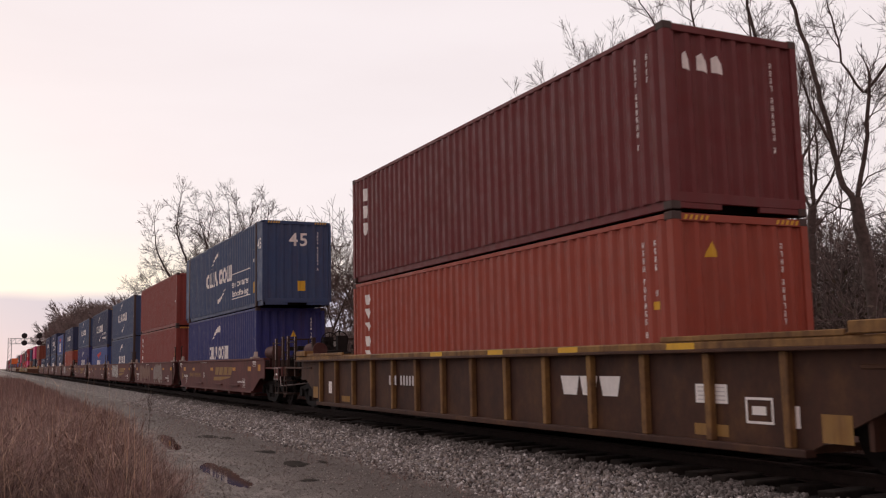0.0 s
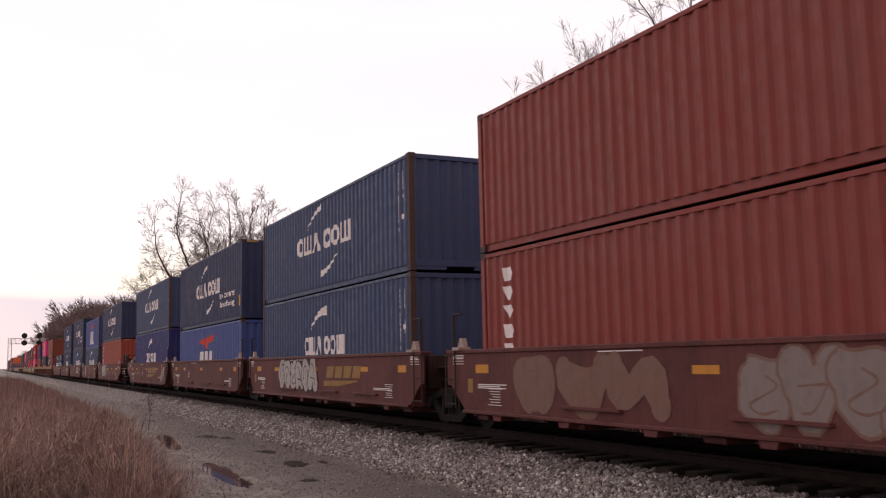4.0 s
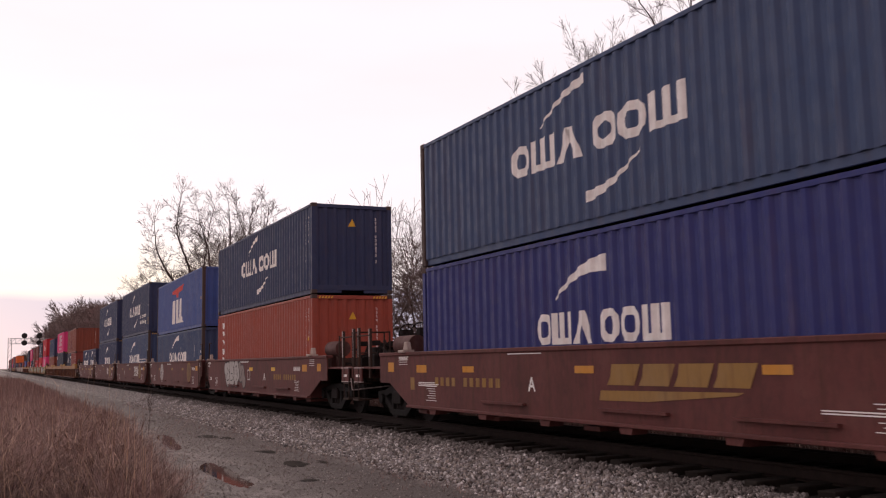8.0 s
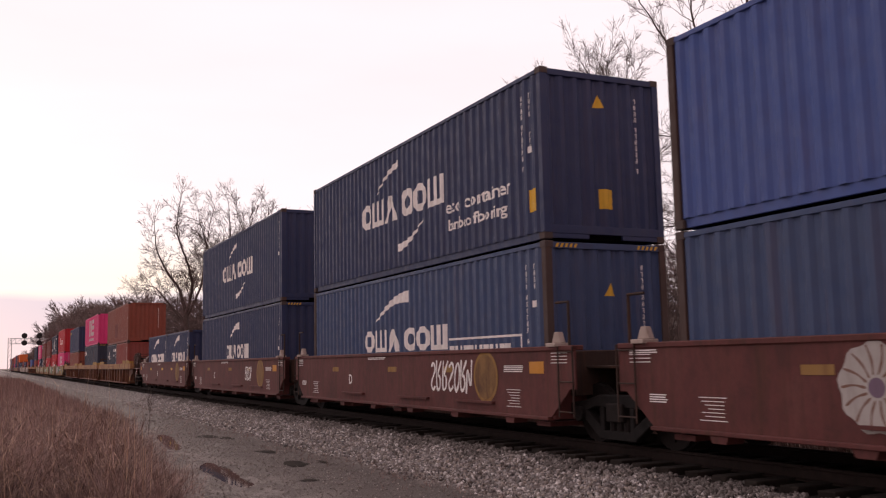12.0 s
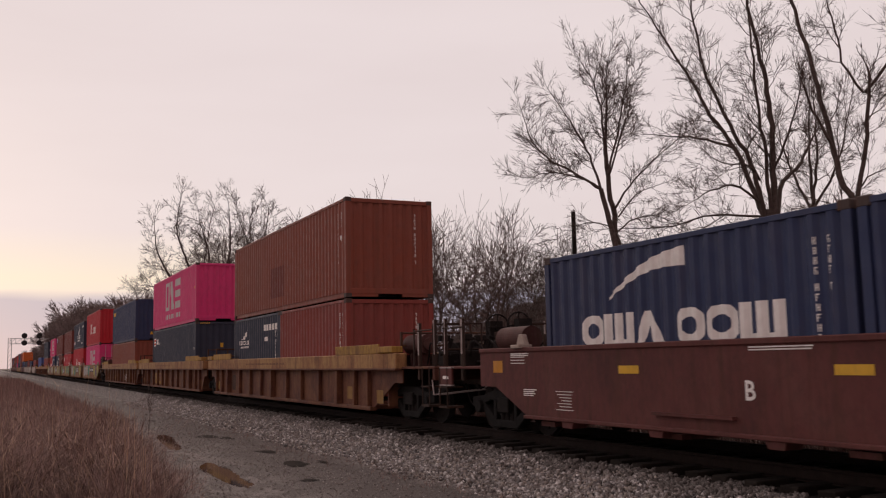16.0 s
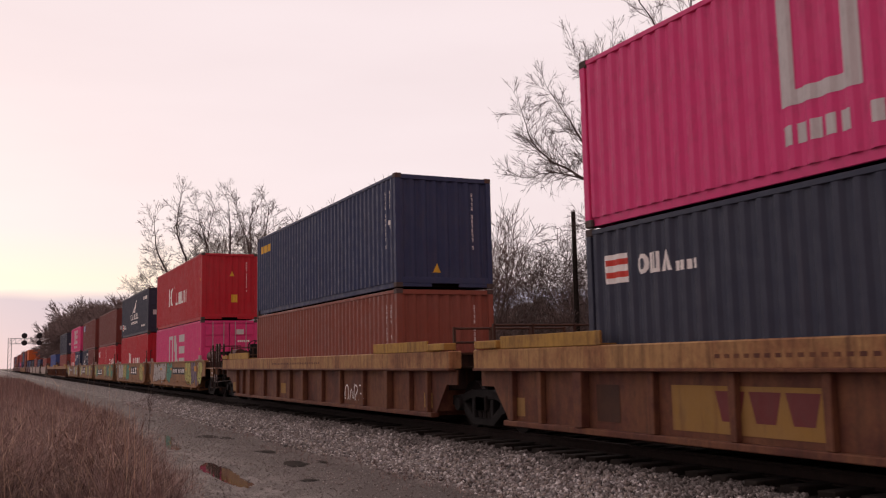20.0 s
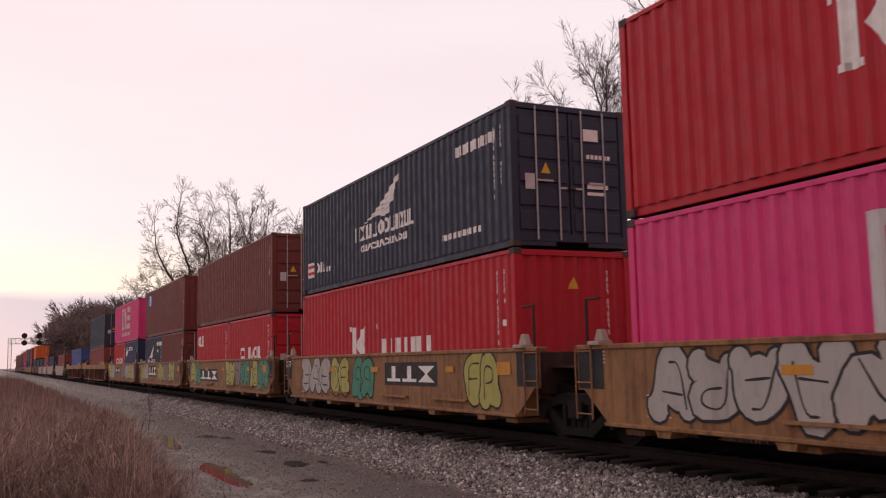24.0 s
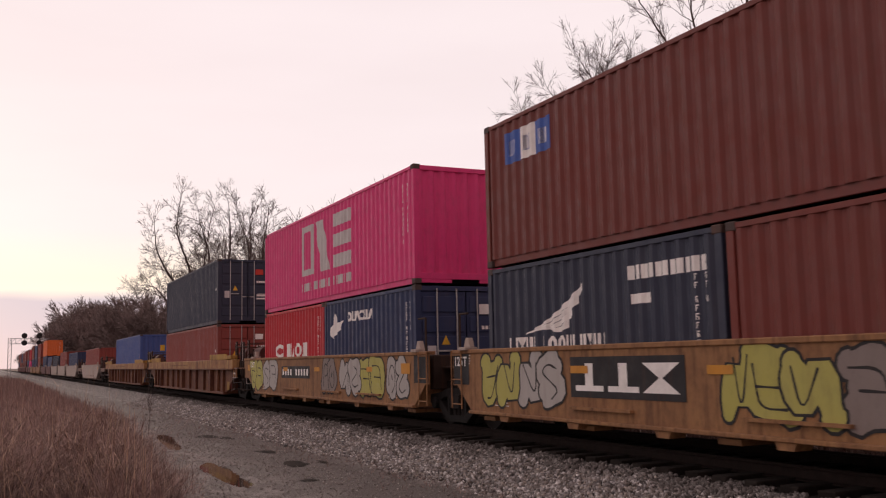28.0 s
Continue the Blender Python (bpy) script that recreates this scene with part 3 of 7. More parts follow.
def deco_serif(c, L, H, z=1.02, a=2.3, k=1.0):
    t = 0.9 * k
    marking(c, "trade_mark", [rect(a - 0.30 * t, a - 0.04 * t, z, z + t), rect(a - 0.36 * t, a + 0.02 * t, z, z + 0.1 * t)], WHITE, L, label="large white slab")
    marking(c, "trade_mark", [[(a - 0.40 * t, z + 0.5 * t), (a - 0.72 * t, z + 0.06 * t), (a - 1.10 * t, z), (a - 0.92 * t, z + 0.5 * t), (a - 1.10 * t, z + t), (a - 0.72 * t, z + 0.9 * t)]], WHITE, L, label="large white diamond")
    glyph_blocks(c, a - 1.82 * k, z - 0.02, 0.58 * k, [0.6, 0.26, 0.8, 0.62], a - 4.8 * k, WHITE, L, kinds="mtcb")
    for q in (a + 0.12 * k, a - 1.68 * k):
        marking(c, "trade_dot", [rect(q - 0.06, q, z + 0.8 * k, z + 0.92 * k)], WHITE, L)


def deco_wing(c, L, H, k=1.0, mid=0.0, z=1.0, tags=True):
    """White feathered wing over a row of blocks."""
    for i in range(4):
        stroke(c, L, (mid + (1.1 - 0.26 * i) * k, z + (0.40 + 0.05 * i) * k, mid + (-1.02 + 0.18 * i) * k, z + (1.22 - 0.22 * i) * k, 0.15 * k, -0.10 * k))
    glyph_blocks(c, mid + 1.78 * k, z, 0.35 * k, [0.8, 0.8, 0.8, -0.3, 0.7, 0.8, 0.7, 0.3, 0.6, 0.6, 0.3, 0.6, 0.6], mid - 1.77 * k, WHITE, L, kinds="bxcmoobm")
    glyph_blocks(c, mid + 1.38 * k, z - 0.28 * k, 0.16 * k, [0.5, -0.2, 1, 1, 1, 1, 1, 1, 1, 1, 1, 1], mid - 1.43 * k, WHITE, L, name="small_mark")
    if tags:
        flag_mark(c, L, H, 0.5)
        marking(c, "number_panel", [rect(-3.9 - i * 0.15 - 0.11, -3.9 - i * 0.15, H - 0.6, H - 0.4) for i in range(11)], WHITE, L)
        marking(c, "small_mark", [rect(-3.2 - i * 0.12 - 0.08, -3.2 - i * 0.12, 0.42, 0.54) for i in range(14)], WHITE, L)


def flag_mark(c, L, H, z=0.5):
    marking(c, "flag_field", [rect(5.08, 5.62, z - 0.06, z + 0.36, 0.06)], WHITE, L, label="white flag field")
    for q in (0.02, 0.2):
        bm_ob = marking(c, "flag_stripe", [rect(5.09, 5.61, z + q, z + q + 0.085, 0.012)], RED_MARK, L, label="red flag stripe")
        bm_ob.location.x = -0.0015
    glyph_blocks(c, 4.9, z + 0.02, 0.28, [0.3, 0.28, 0.3], 4.15, WHITE, L)
    marking(c, "small_mark", [rect(4.02 - i * 0.12, 4.1 - i * 0.12, z, z + 0.13) for i in range(4)], WHITE, L)


def deco_column(c, L, H, count=6, top=2.58, step=0.33, a=5.32):
    """A column of white blocks down the far end of the side."""
    for i in range(count):
        z = top - i * step
        w, h = 0.34, step * 0.72
        k = 0.06 * (1 + i % 3)
        pts = [(a, z), (a - k, z - h), (a - w + k * 0.6, z - h), (a - w, z - h * 0.45), (a - w + 0.04, z)]
        marking(c, "trade_mark", [pts], WHITE, L, label="white block of a column mark")


def deco_panel(c, L, H):
    for i, m in enumerate((BLUE_MARK, WHITE, BLUE_MARK)):
        marking(c, "sign_panel", [rect(5.36 - (i + 1) * 0.495, 5.36 - i * 0.495, 1.76, 2.32)], m, L, label="blue and white sign panel")
        marking(c, "sign_block", [rect(5.36 - (i + 1) * 0.495 + 0.14, 5.36 - i * 0.495 - 0.12, 1.90, 2.16)], WHITE if m is BLUE_MARK else BLUE_MARK, L)


def deco_small(c, L, H, a=1.35, b=-1.6, z=1.15, ht=0.42):
    """Row of white blocks on a short container."""
    glyph_blocks(c, a, z, ht, [1.0, -0.35, 0.6, 0.3, 0.7, 0.6], b, WHITE, L)


def deco_tag(c, L, H):
    glyph_blocks(c, 2.8, 1.76, 0.45, [1, 1, 0.4], 1.68, WHITE, L)


def deco_bird(c, L, H):
    marking(c, "bird_emblem", [[(2.7, 1.78), (2.45, 1.95), (2.2, 2.25), (2.05, 2.0), (1.6, 2.05), (1.75, 1.85), (2.1, 1.72), (2.4, 1.6)]], WHITE, L, label="white bird emblem")
    glyph_blocks(c, 1.3, 2.0, 0.24, [1, 1, 1, 1, 1, 1], -0.5, WHITE, L)


def deco_number(c, L, H):
    marking(c, "number_panel", [rect(-1.1 - i * 0.15 - 0.12, -1.1 - i * 0.15, 2.06, 2.26) for i in range(11)], WHITE, L)
    marking(c, "number_panel", [rect(-1.6, -1.14, 1.72, 1.86)], WHITE, L)


def deco_logo_tag(c, L, H):
    marking(c, "yellow_mark", [rect(4.45, 4.8, 2.02, 2.26), rect(4.95, 5.3, 2.02, 2.26), rect(5.42, 5.72, 2.02, 2.26)], YELLOW, L, label="small yellow block mark")


def deco_patch(c, L, H):
    marking(c, "dark_patch", [rect(-0.32, 1.12, 0.44, 1.40)], PAINT["brown"], L, label="darker repainted patch")


def deco_streaks(c, L, H):
    for a, z0, z1 in ((-0.75, 1.05, 1.75), (-1.05, 1.15, 1.9), (-4.4, 1.3, 1.9)):
        marking(c, "paint_streak", [[(a, z0), (a + 0.07, z0 + 0.1), (a + 0.05, z1), (a - 0.03, z1 - 0.1)]], GREY_MARK, L)


def deco_door(c, L, H, mat=None):
    marking(c, "door_sign", [rect(0.30, 0.62, H - 0.62, H - 0.40)], mat or WHITE, L, "door", label="small sign on the door")
    marking(c, "door_mark", [rect(0.35 + i * 0.09, 0.42 + i * 0.09, H - 0.95, H - 0.87) for i in range(6)] + [rect(0.35, 0.8, H - 1.5, H - 1.42), rect(0.35, 0.75, H - 1.62, H - 1.56)], WHITE, L, "door")
    warning(c, L, -0.52, 1.32, "door", 0.2)
    placard(c, L, -0.85, 1.02, 0.2, 0.28, "door", GREY_MARK)


# ---- well cars: local y along the train from the slot's centre, z from the ground ----
TC, RAILTOP = 9.26, 0.60
WHEEL = 0.44
WHEELSETS = []


def wheelset(parent, y):
    def mk(bm):
        rod(bm, (-1.0, 0, 0), (1.0, 0, 0), 0.075, 10)
        for s in (-1, 1):
            rod(bm, (s * 0.715, 0, 0), (s * 0.80, 0, 0), WHEEL, 28)
            rod(bm, (s * 0.685, 0, 0), (s * 0.715, 0, 0), WHEEL + 0.028, 28)
            rod(bm, (s * 0.80, 0, 0), (s * 0.815, 0, 0), WHEEL * 0.78, 20, WHEEL * 0.3)
            for i in range(6):
                a = i * math.pi / 3
                rod(bm, (s * 0.80, 0.3 * math.cos(a), 0.3 * math.sin(a)), (s * 0.822, 0.3 * math.cos(a), 0.3 * math.sin(a)), 0.03, 6)
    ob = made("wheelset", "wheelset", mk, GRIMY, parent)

    for s in (-1, 1):
        made("tread", ("tread", s), lambda bm: rod(bm, (s * 0.72, 0, 0), (s * 0.796, 0, 0), WHEEL + 0.003, 28), TREAD, ob, "worn wheel tread")
    ob.location = (0, y, RAILTOP + WHEEL)
    WHEELSETS.append(ob)
    return ob


def truck(car, y):
    """A two-axle freight truck: bolster, side frames, springs, wheelsets."""
    t = made("truck", "bolster", lambda bm: (box(bm, -1.15, 1.15, -0.2, 0.2, 0.95, 1.22), rod(bm, (0, 0, 1.2), (0, 0, 1.36), 0.2, 12)), GRIMY, car, "grimy two-axle freight truck", bevel=0.02)
    t.location = (0, y, 0)
    for s in (-1, 1):
        def frame_bm(bm, s=s):
            x0, x1 = sorted((s * 0.93, s * 1.10))
            top = [(-1.22, 1.02), (-1.22, 1.20), (-0.8, 1.24), (-0.38, 1.34), (0.38, 1.34), (0.8, 1.24), (1.22, 1.20), (1.22, 1.02), (0.98, 1.02), (0.52, 1.16), (0.4, 1.16), (-0.4, 1.16), (-0.52, 1.16), (-0.98, 1.02)]
            slab(bm, top, x0, x1)
            slab(bm, [(-0.92, 1.03), (-0.74, 1.10), (-0.3, 0.82), (-0.42, 0.70)], x0, x1)
            slab(bm, [(0.92, 1.03), (0.74, 1.10), (0.3, 0.82), (0.42, 0.70)], x0, x1)
            box(bm, x0, x1, -0.44, 0.44, 0.69, 0.82)
            for e in (-1, 1):
                box(bm, x0, x1, e * 0.36 - 0.05, e * 0.36 + 0.05, 0.82, 1.16)
                rod(bm, (s * 0.95, e * 0.90, RAILTOP + WHEEL), (s * 1.17, e * 0.90, RAILTOP + WHEEL), 0.12, 10)
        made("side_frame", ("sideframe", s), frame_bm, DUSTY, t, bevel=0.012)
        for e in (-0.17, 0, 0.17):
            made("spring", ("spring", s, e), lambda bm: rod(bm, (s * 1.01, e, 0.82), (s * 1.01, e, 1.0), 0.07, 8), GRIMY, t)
    for e in (-0.90, 0.90):
        wheelset(t, e)
    return t


def ladder(car, x, y, z0, z1, mat, name="ladder"):
    def mk(bm):
        for e in (-0.2, 0.2):
            rod(bm, (x, y + e, z0), (x, y + e, z1), 0.014, 6)
        n = max(2, round((z1 - z0) / 0.34))
        for i in range(n):
            z = z0 + 0.08 + i * (z1 - z0 - 0.16) / (n - 1)
            rod(bm, (x, y - 0.2, z), (x, y + 0.2, z), 0.012, 6)
    made(name, ("ladder", x, y, z0, z1), mk, mat, car, "bent steel ladder")


def hose_and_coupler(car, y, s):
    """Knuckle coupler on its shank, with the air hose; s: the way it points."""
    def mk(bm):
        box(bm, -0.09, 0.09, *sorted((y, y + s * 0.75)), 1.33, 1.50)
        box(bm, -0.15, 0.17, *sorted((y + s * 0.62, y + s * 0.98)), 1.27, 1.56)
        box(bm, -0.16, -0.02, *sorted((y + s * 0.9, y + s * 1.08)), 1.29, 1.54)
    made("coupler", ("coupler", y, s), mk, GRIMY, car, "knuckle coupler", bevel=0.03)

    def hose(bm):
        pts = [(-0.45, y + s * (0.1 + 0.12 * i), 1.40 - 0.42 * math.sin(math.pi * i / 6)) for i in range(7)]
        for a, b in zip(pts, pts[1:]):
            rod(bm, a, b, 0.025, 6)
    made("air_hose", ("hose", y, s), hose, GRIMY, car)["kind"] = "stuff"


def end_deck(car, y0, s, reach, mat, coupled, key):
    """The deck over the truck at one end: stub sill, deck plate, posts, and for coupled ends brake gear and rails."""
    a, b = sorted((y0, y0 + s * reach))
    made("end_sill", ("sill", key), lambda bm: (box(bm, -0.35, 0.35, a, b, 1.38, 1.72), box(bm, -1.1, 1.1, *sorted((y0, y0 + s * 0.18)), 1.3, 2.0)), DECK, car, bevel=0.015)
    if coupled:
        made("end_deck", ("deck", key), lambda bm: (box(bm, -1.38, 1.38, a, b, 1.72, 1.77), box(bm, -1.38, 1.38, *sorted((y0 + s * (reach - 0.1), y0 + s * reach)), 1.50, 1.72)), mat, car, bevel=0.01)
        e = y0 + s * (reach - 0.12)

        def rails(bm):
            for x in (-1.34, -0.5, 0.5, 1.34):
                rod(bm, (x, e, 1.6), (x, e, 2.62), 0.02, 6)
            for z in (2.1, 2.6):
                rod(bm, (-1.34, e, z), (-0.5, e, z), 0.017, 6)
                rod(bm, (0.5, e, z), (1.34, e, z), 0.017, 6)
            rod(bm, (-1.36, e - s * 0.9, 1.7), (-1.36, e - s * 0.9, 2.55), 0.02, 6)
            rod(bm, (-1.36, e - s * 0.9, 2.5), (-1.36, e, 2.5), 0.017, 6)
        made("hand_rail", ("rails", key), rails, DECK, car, "worn steel hand rail")["kind"] = "stuff"
        for x, back, top in ((-1.30, 0.0, 2.70), (-1.30, 0.75, 2.66), (-0.35, 0.35, 2.42), (1.30, 0.0, 2.68), (0.55, 0.7, 2.36)):
            post = made("deck_post", ("dpost", key, x, back), lambda bm: box(bm, x - 0.035, x + 0.035, e - s * back - 0.04, e - s * back + 0.04, 1.5, top), DECK, car, bevel=0.01)
            if top > 2.5:
                made("worn_edge", ("wedge", key, x, back), lambda bm: box(bm, x - 0.042, x - 0.0355, e - s * back - 0.043, e - s * back + 0.012, 2.0, top - 0.01), WORN_EDGE, post, "pale chipped edge")
        q0 = e - s * 0.02
        if key[0] == "smooth":
            skirt = made("deck_skirt", ("skirt", key), lambda bm: box(bm, -1.44, -1.395, *sorted((q0, q0 - s * 0.5)), 1.42, 1.74), mat, car, "painted step box under the deck", bevel=0.008)
            for z in (1.405, 1.735):
                made("worn_edge", ("sedge", key, z), lambda bm: box(bm, -1.452, -1.385, *sorted((q0, q0 - s * 0.5)), z, z + 0.022), WORN_EDGE, skirt)
            made("stencil", ("sten", key), lambda bm: box(bm, -1.4425, -1.4402, *sorted((q0 - s * 0.12, q0 - s * 0.36)), 1.53, 1.59), WHITE, skirt, "small white stencil")
        made("uncoupling_lever", ("lever", key), lambda bm: [rod(bm, p, q, 0.014, 6) for p, q in zip(((-1.4, e + s * 0.05, 1.5), (-1.4, e + s * 0.12, 1.22), (-0.3, e + s * 0.14, 1.3)), ((-1.4, e + s * 0.12, 1.22), (-0.3, e + s * 0.14, 1.3), (-0.1, e + s * 0.3, 1.5)))], WORN_EDGE, car, "bent steel uncoupling lever")
        made("valve_box", ("valve", key), lambda bm: (box(bm, -0.55, 0.0, e - s * 0.75 - 0.2, e - s * 0.75 + 0.2, 1.77, 2.25), rod(bm, (-0.3, e - s * 0.5, 2.1), (0.5, e - s * 0.5, 2.15), 0.06, 8), box(bm, 0.05, 0.6, e - s * 0.95 - 0.25, e - s * 0.95 + 0.25, 1.77, 2.1)), GRIMY, car, "dark air valve and reservoir", bevel=0.02)
        for x, q, z in ((-0.9, 0.25, 1.77), (0.9, 1.2, 1.77), (-0.1, 0.2, 1.77), (0.35, 1.5, 1.77)):
            made("gear_box", ("gear", key, x), lambda bm: (box(bm, x - 0.16, x + 0.16, e - s * q - 0.13, e - s * q + 0.13, z, z + 0.3), rod(bm, (x, e - s * q, z + 0.3), (x + 0.1, e - s * q, z + 0.55), 0.05, 8), box(bm, x - 0.2, x + 0.05, e - s * q - 0.05, e - s * q + 0.05, z + 0.5, z + 0.62)), GRIMY, car, "dark brake gear", bevel=0.015)
        for x in (-1.0, -0.6, 0.2, 0.8):
            pts = [(x + 0.05 * math.sin(i), e - s * (0.1 + 0.13 * i), 1.9 + 0.35 * math.sin(0.55 * i + x)) for i in range(9)]
            made("loose_hose", ("lhose", key, x), lambda bm: [rod(bm, p, q, 0.02, 5) for p, q in zip(pts, pts[1:])], GRIMY, car)["kind"] = "stuff"
        made("brake_pipe", ("pipe", key), lambda bm: [rod(bm, (-1.2, e, 2.0), (1.2, e, 2.05), 0.03, 6), rod(bm, (-0.8, y0 + s * 0.3, 1.85), (-0.8, e, 1.85), 0.03, 6), rod(bm, (0.7, e - s * 0.3, 1.85), (-0.5, e - s * 0.3, 2.35), 0.035, 6)], GRIMY, car)
        made("end_step", ("step", key), lambda bm: (box(bm, -1.46, -1.1, *sorted((e, e - s * 0.35)), 0.98, 1.02), rod(bm, (-1.44, e, 1.0), (-1.44, e, 1.75), 0.014, 6), rod(bm, (-1.44, e - s * 0.33, 1.0), (-1.44, e - s * 0.33, 1.75), 0.014, 6), box(bm, -1.46, -1.1, *sorted((e, e - s * 0.35)), 1.36, 1.39)), DECK, car)
        made("brake_cylinder", ("cyl", key), lambda bm: (rod(bm, (-0.95, y0 + s * 0.5, 2.24), (-0.95, y0 + s * 1.4, 2.24), 0.21, 32), rod(bm, (-0.95, y0 + s * 1.4, 2.24), (-0.95, y0 + s * 1.48, 2.24), 0.13, 12), *[box(bm, -1.05, -0.85, y0 + s * k - 0.05, y0 + s * k + 0.05, 1.77, 2.06) for k in (0.7, 1.2)]), PAINT["gear"], car, "painted brake cylinder on brackets")

        def wheel_bm(bm):
            c, r = Vector((0.25, e - s * 0.2, 2.55)), 0.27
            pts = [c + Vector((r * math.cos(i * math.pi / 8), 0, r * math.sin(i * math.pi / 8))) for i in range(16)]
            for p, q in zip(pts, pts[1:] + pts[:1]):
                rod(bm, p, q, 0.018, 5)
            for i in range(0, 16, 4):
                rod(bm, c, pts[i], 0.014, 5)
            rod(bm, c, c - Vector((0, s * 0.15, 0)), 0.05, 8)
            box(bm, 0.1, 0.4, e - s * 0.36 - 0.1, e - s * 0.36 + 0.1, 1.77, 2.68)
        made("hand_brake", ("brake", key), wheel_bm, GRIMY, car, "hand brake wheel on its stand")
        hose_and_coupler(car, y0 + s * (reach - 0.1), s)
    else:
        made("connector_plate", ("conn", key), lambda bm: box(bm, -0.9, 0.9, a, b, 1.72, 1.76), DECK, car, bevel=0.008)


def guide(car, y, mat, key):
    """Steel cone that guides a container into the well."""
    for s in (-1, 1):
        made("container_guide", ("guide", key, s), lambda bm: (box(bm, s * 1.36 - 0.16, s * 1.36 + 0.1, y - 0.14, y + 0.14, 2.06, 2.12), slab(bm, [(y - 0.13, 2.12), (y + 0.13, 2.12), (y + 0.05, 2.29), (y - 0.05, 2.29)], s * 1.36 - 0.05, s * 1.36 + 0.05)), mat, car, "pale steel container guide", bevel=0.01)


def on_car(car, name, polys, mat, x, label="", weld=False):
    return marking(car, name, polys, mat, 0, "flat", 0, x, label, "stuff" if len(polys) > 1 and not weld else "", weld)


def smooth_car(paint_name, label, near, far, group, truck_near=False):
    """A smooth-sided well unit. near, far: 'coupled' or 'joint' ends."""
    mat = PAINT[paint_name]
    car = tagged(new("well_car"), label, "rail car", group)
    reach = {"coupled": (8.0, 6.45, 7.45), "joint": (7.15, 6.45, 7.0)}
    n, f = reach[near], reach[far]
    k = (near, far)
    outline = [(-n[0], 2.06), (-n[0], 1.42), (-n[2], 1.42), (-n[1], 0.98), (f[1], 0.98), (f[2], 1.42), (f[0], 1.42), (f[0], 2.06)]
    for s in (-1, 1):
        made("side_sheet", ("sheet", s) + k, lambda bm: slab(bm, outline, *sorted((s * 1.43, s * 1.40))), mat, car)
        made("top_chord", ("chord", s) + k, lambda bm: (box(bm, *sorted((s * 1.26, s * 1.46)), -n[0], f[0], 2.0, 2.075),), mat, car, bevel=0.012)
        made("bottom_chord", ("flange", s) + k, lambda bm: (box(bm, *sorted((s * 1.34, s * 1.49)), -n[1], f[1], 0.93, 0.985),), mat, car, bevel=0.01)
        for y in np.linspace(-5.2, 5.2, 6):
            made("cross_bearer", ("bearer", s, round(float(y), 2)), lambda bm: slab(bm, [(y - 0.16, 0.93), (y + 0.16, 0.93), (y + 0.12, 0.84), (y - 0.12, 0.84)], *sorted((s * 1.2, s * 1.46))), mat, car)
        for y in (-3.9, -1.2, 2.4):
            made("step_ledge", ("ledge", s, y), lambda bm: slab(bm, [(y - 0.75, 1.13), (y + 0.75, 1.13), (y + 0.75, 1.17), (y - 0.75, 1.17)], *sorted((s * 1.43, s * 1.50))), mat, car)
    made("well_floor", ("wellfloor",) + k, lambda bm: [box(bm, -1.3, 1.3, y - 0.2, y + 0.2, 0.82, 0.89) for y in (-6.0, -3.0, 0.0, 3.0, 6.0)] + [box(bm, -0.4, 0.4, -6.2, 6.2, 0.83, 0.88)], mat, car)
    for s, end in ((-1, near), (1, far)):
        y0 = s * 6.45
        made("end_bulkhead", ("bulk", s), lambda bm: box(bm, -1.4, 1.4, *sorted((y0, y0 + s * 0.06)), 0.95, 2.0), mat, car)
        end_deck(car, s * 6.5, s, 3.3 if end == "coupled" else 1.2, mat, end == "coupled", ("smooth", s, end))
        guide(car, s * 6.62, PAINT["car_grey"], ("smooth", s))
        if end == "joint":
            for x in (-1.38, 1.38):
                made("grab_post", ("post", s, x), lambda bm: (rod(bm, (x, s * 6.95, 1.9), (x, s * 6.95, 2.75), 0.024, 6), rod(bm, (x, s * 6.95, 2.74), (x, s * 6.6, 2.74), 0.022, 6)), DECK, car)
            ladder(car, -1.47, s * 6.95, 1.0, 2.06, mat if paint_name == "car_tan" else DECK)
        if end == "coupled":
            truck(car, s * 7.75)
            on_car(car, "side_placard", [rect(s * 7.35 - 0.16, s * 7.35 + 0.16, 1.66, 1.86)], ORANGE_MARK, -1.436)
        elif (s > 0) != truck_near:
            truck(car, s * 7.72)
        on_car(car, "small_mark", [rect(s * 5.3 - 0.2, s * 5.3 + 0.2 - 0.06 * (i % 3), 1.33 - i * 0.045, 1.34 - i * 0.045) for i in range(5)] + [rect(s * 5.3 - 0.24, s * 5.3 + 0.24, z, z + 0.011) for z in (1.10, 1.375)] + [rect(s * 6.7 - 0.25, s * 6.7 + 0.2, 1.96 - i * 0.05, 1.972 - i * 0.05) for i in range(4)], WHITE, -1.436)
    return car


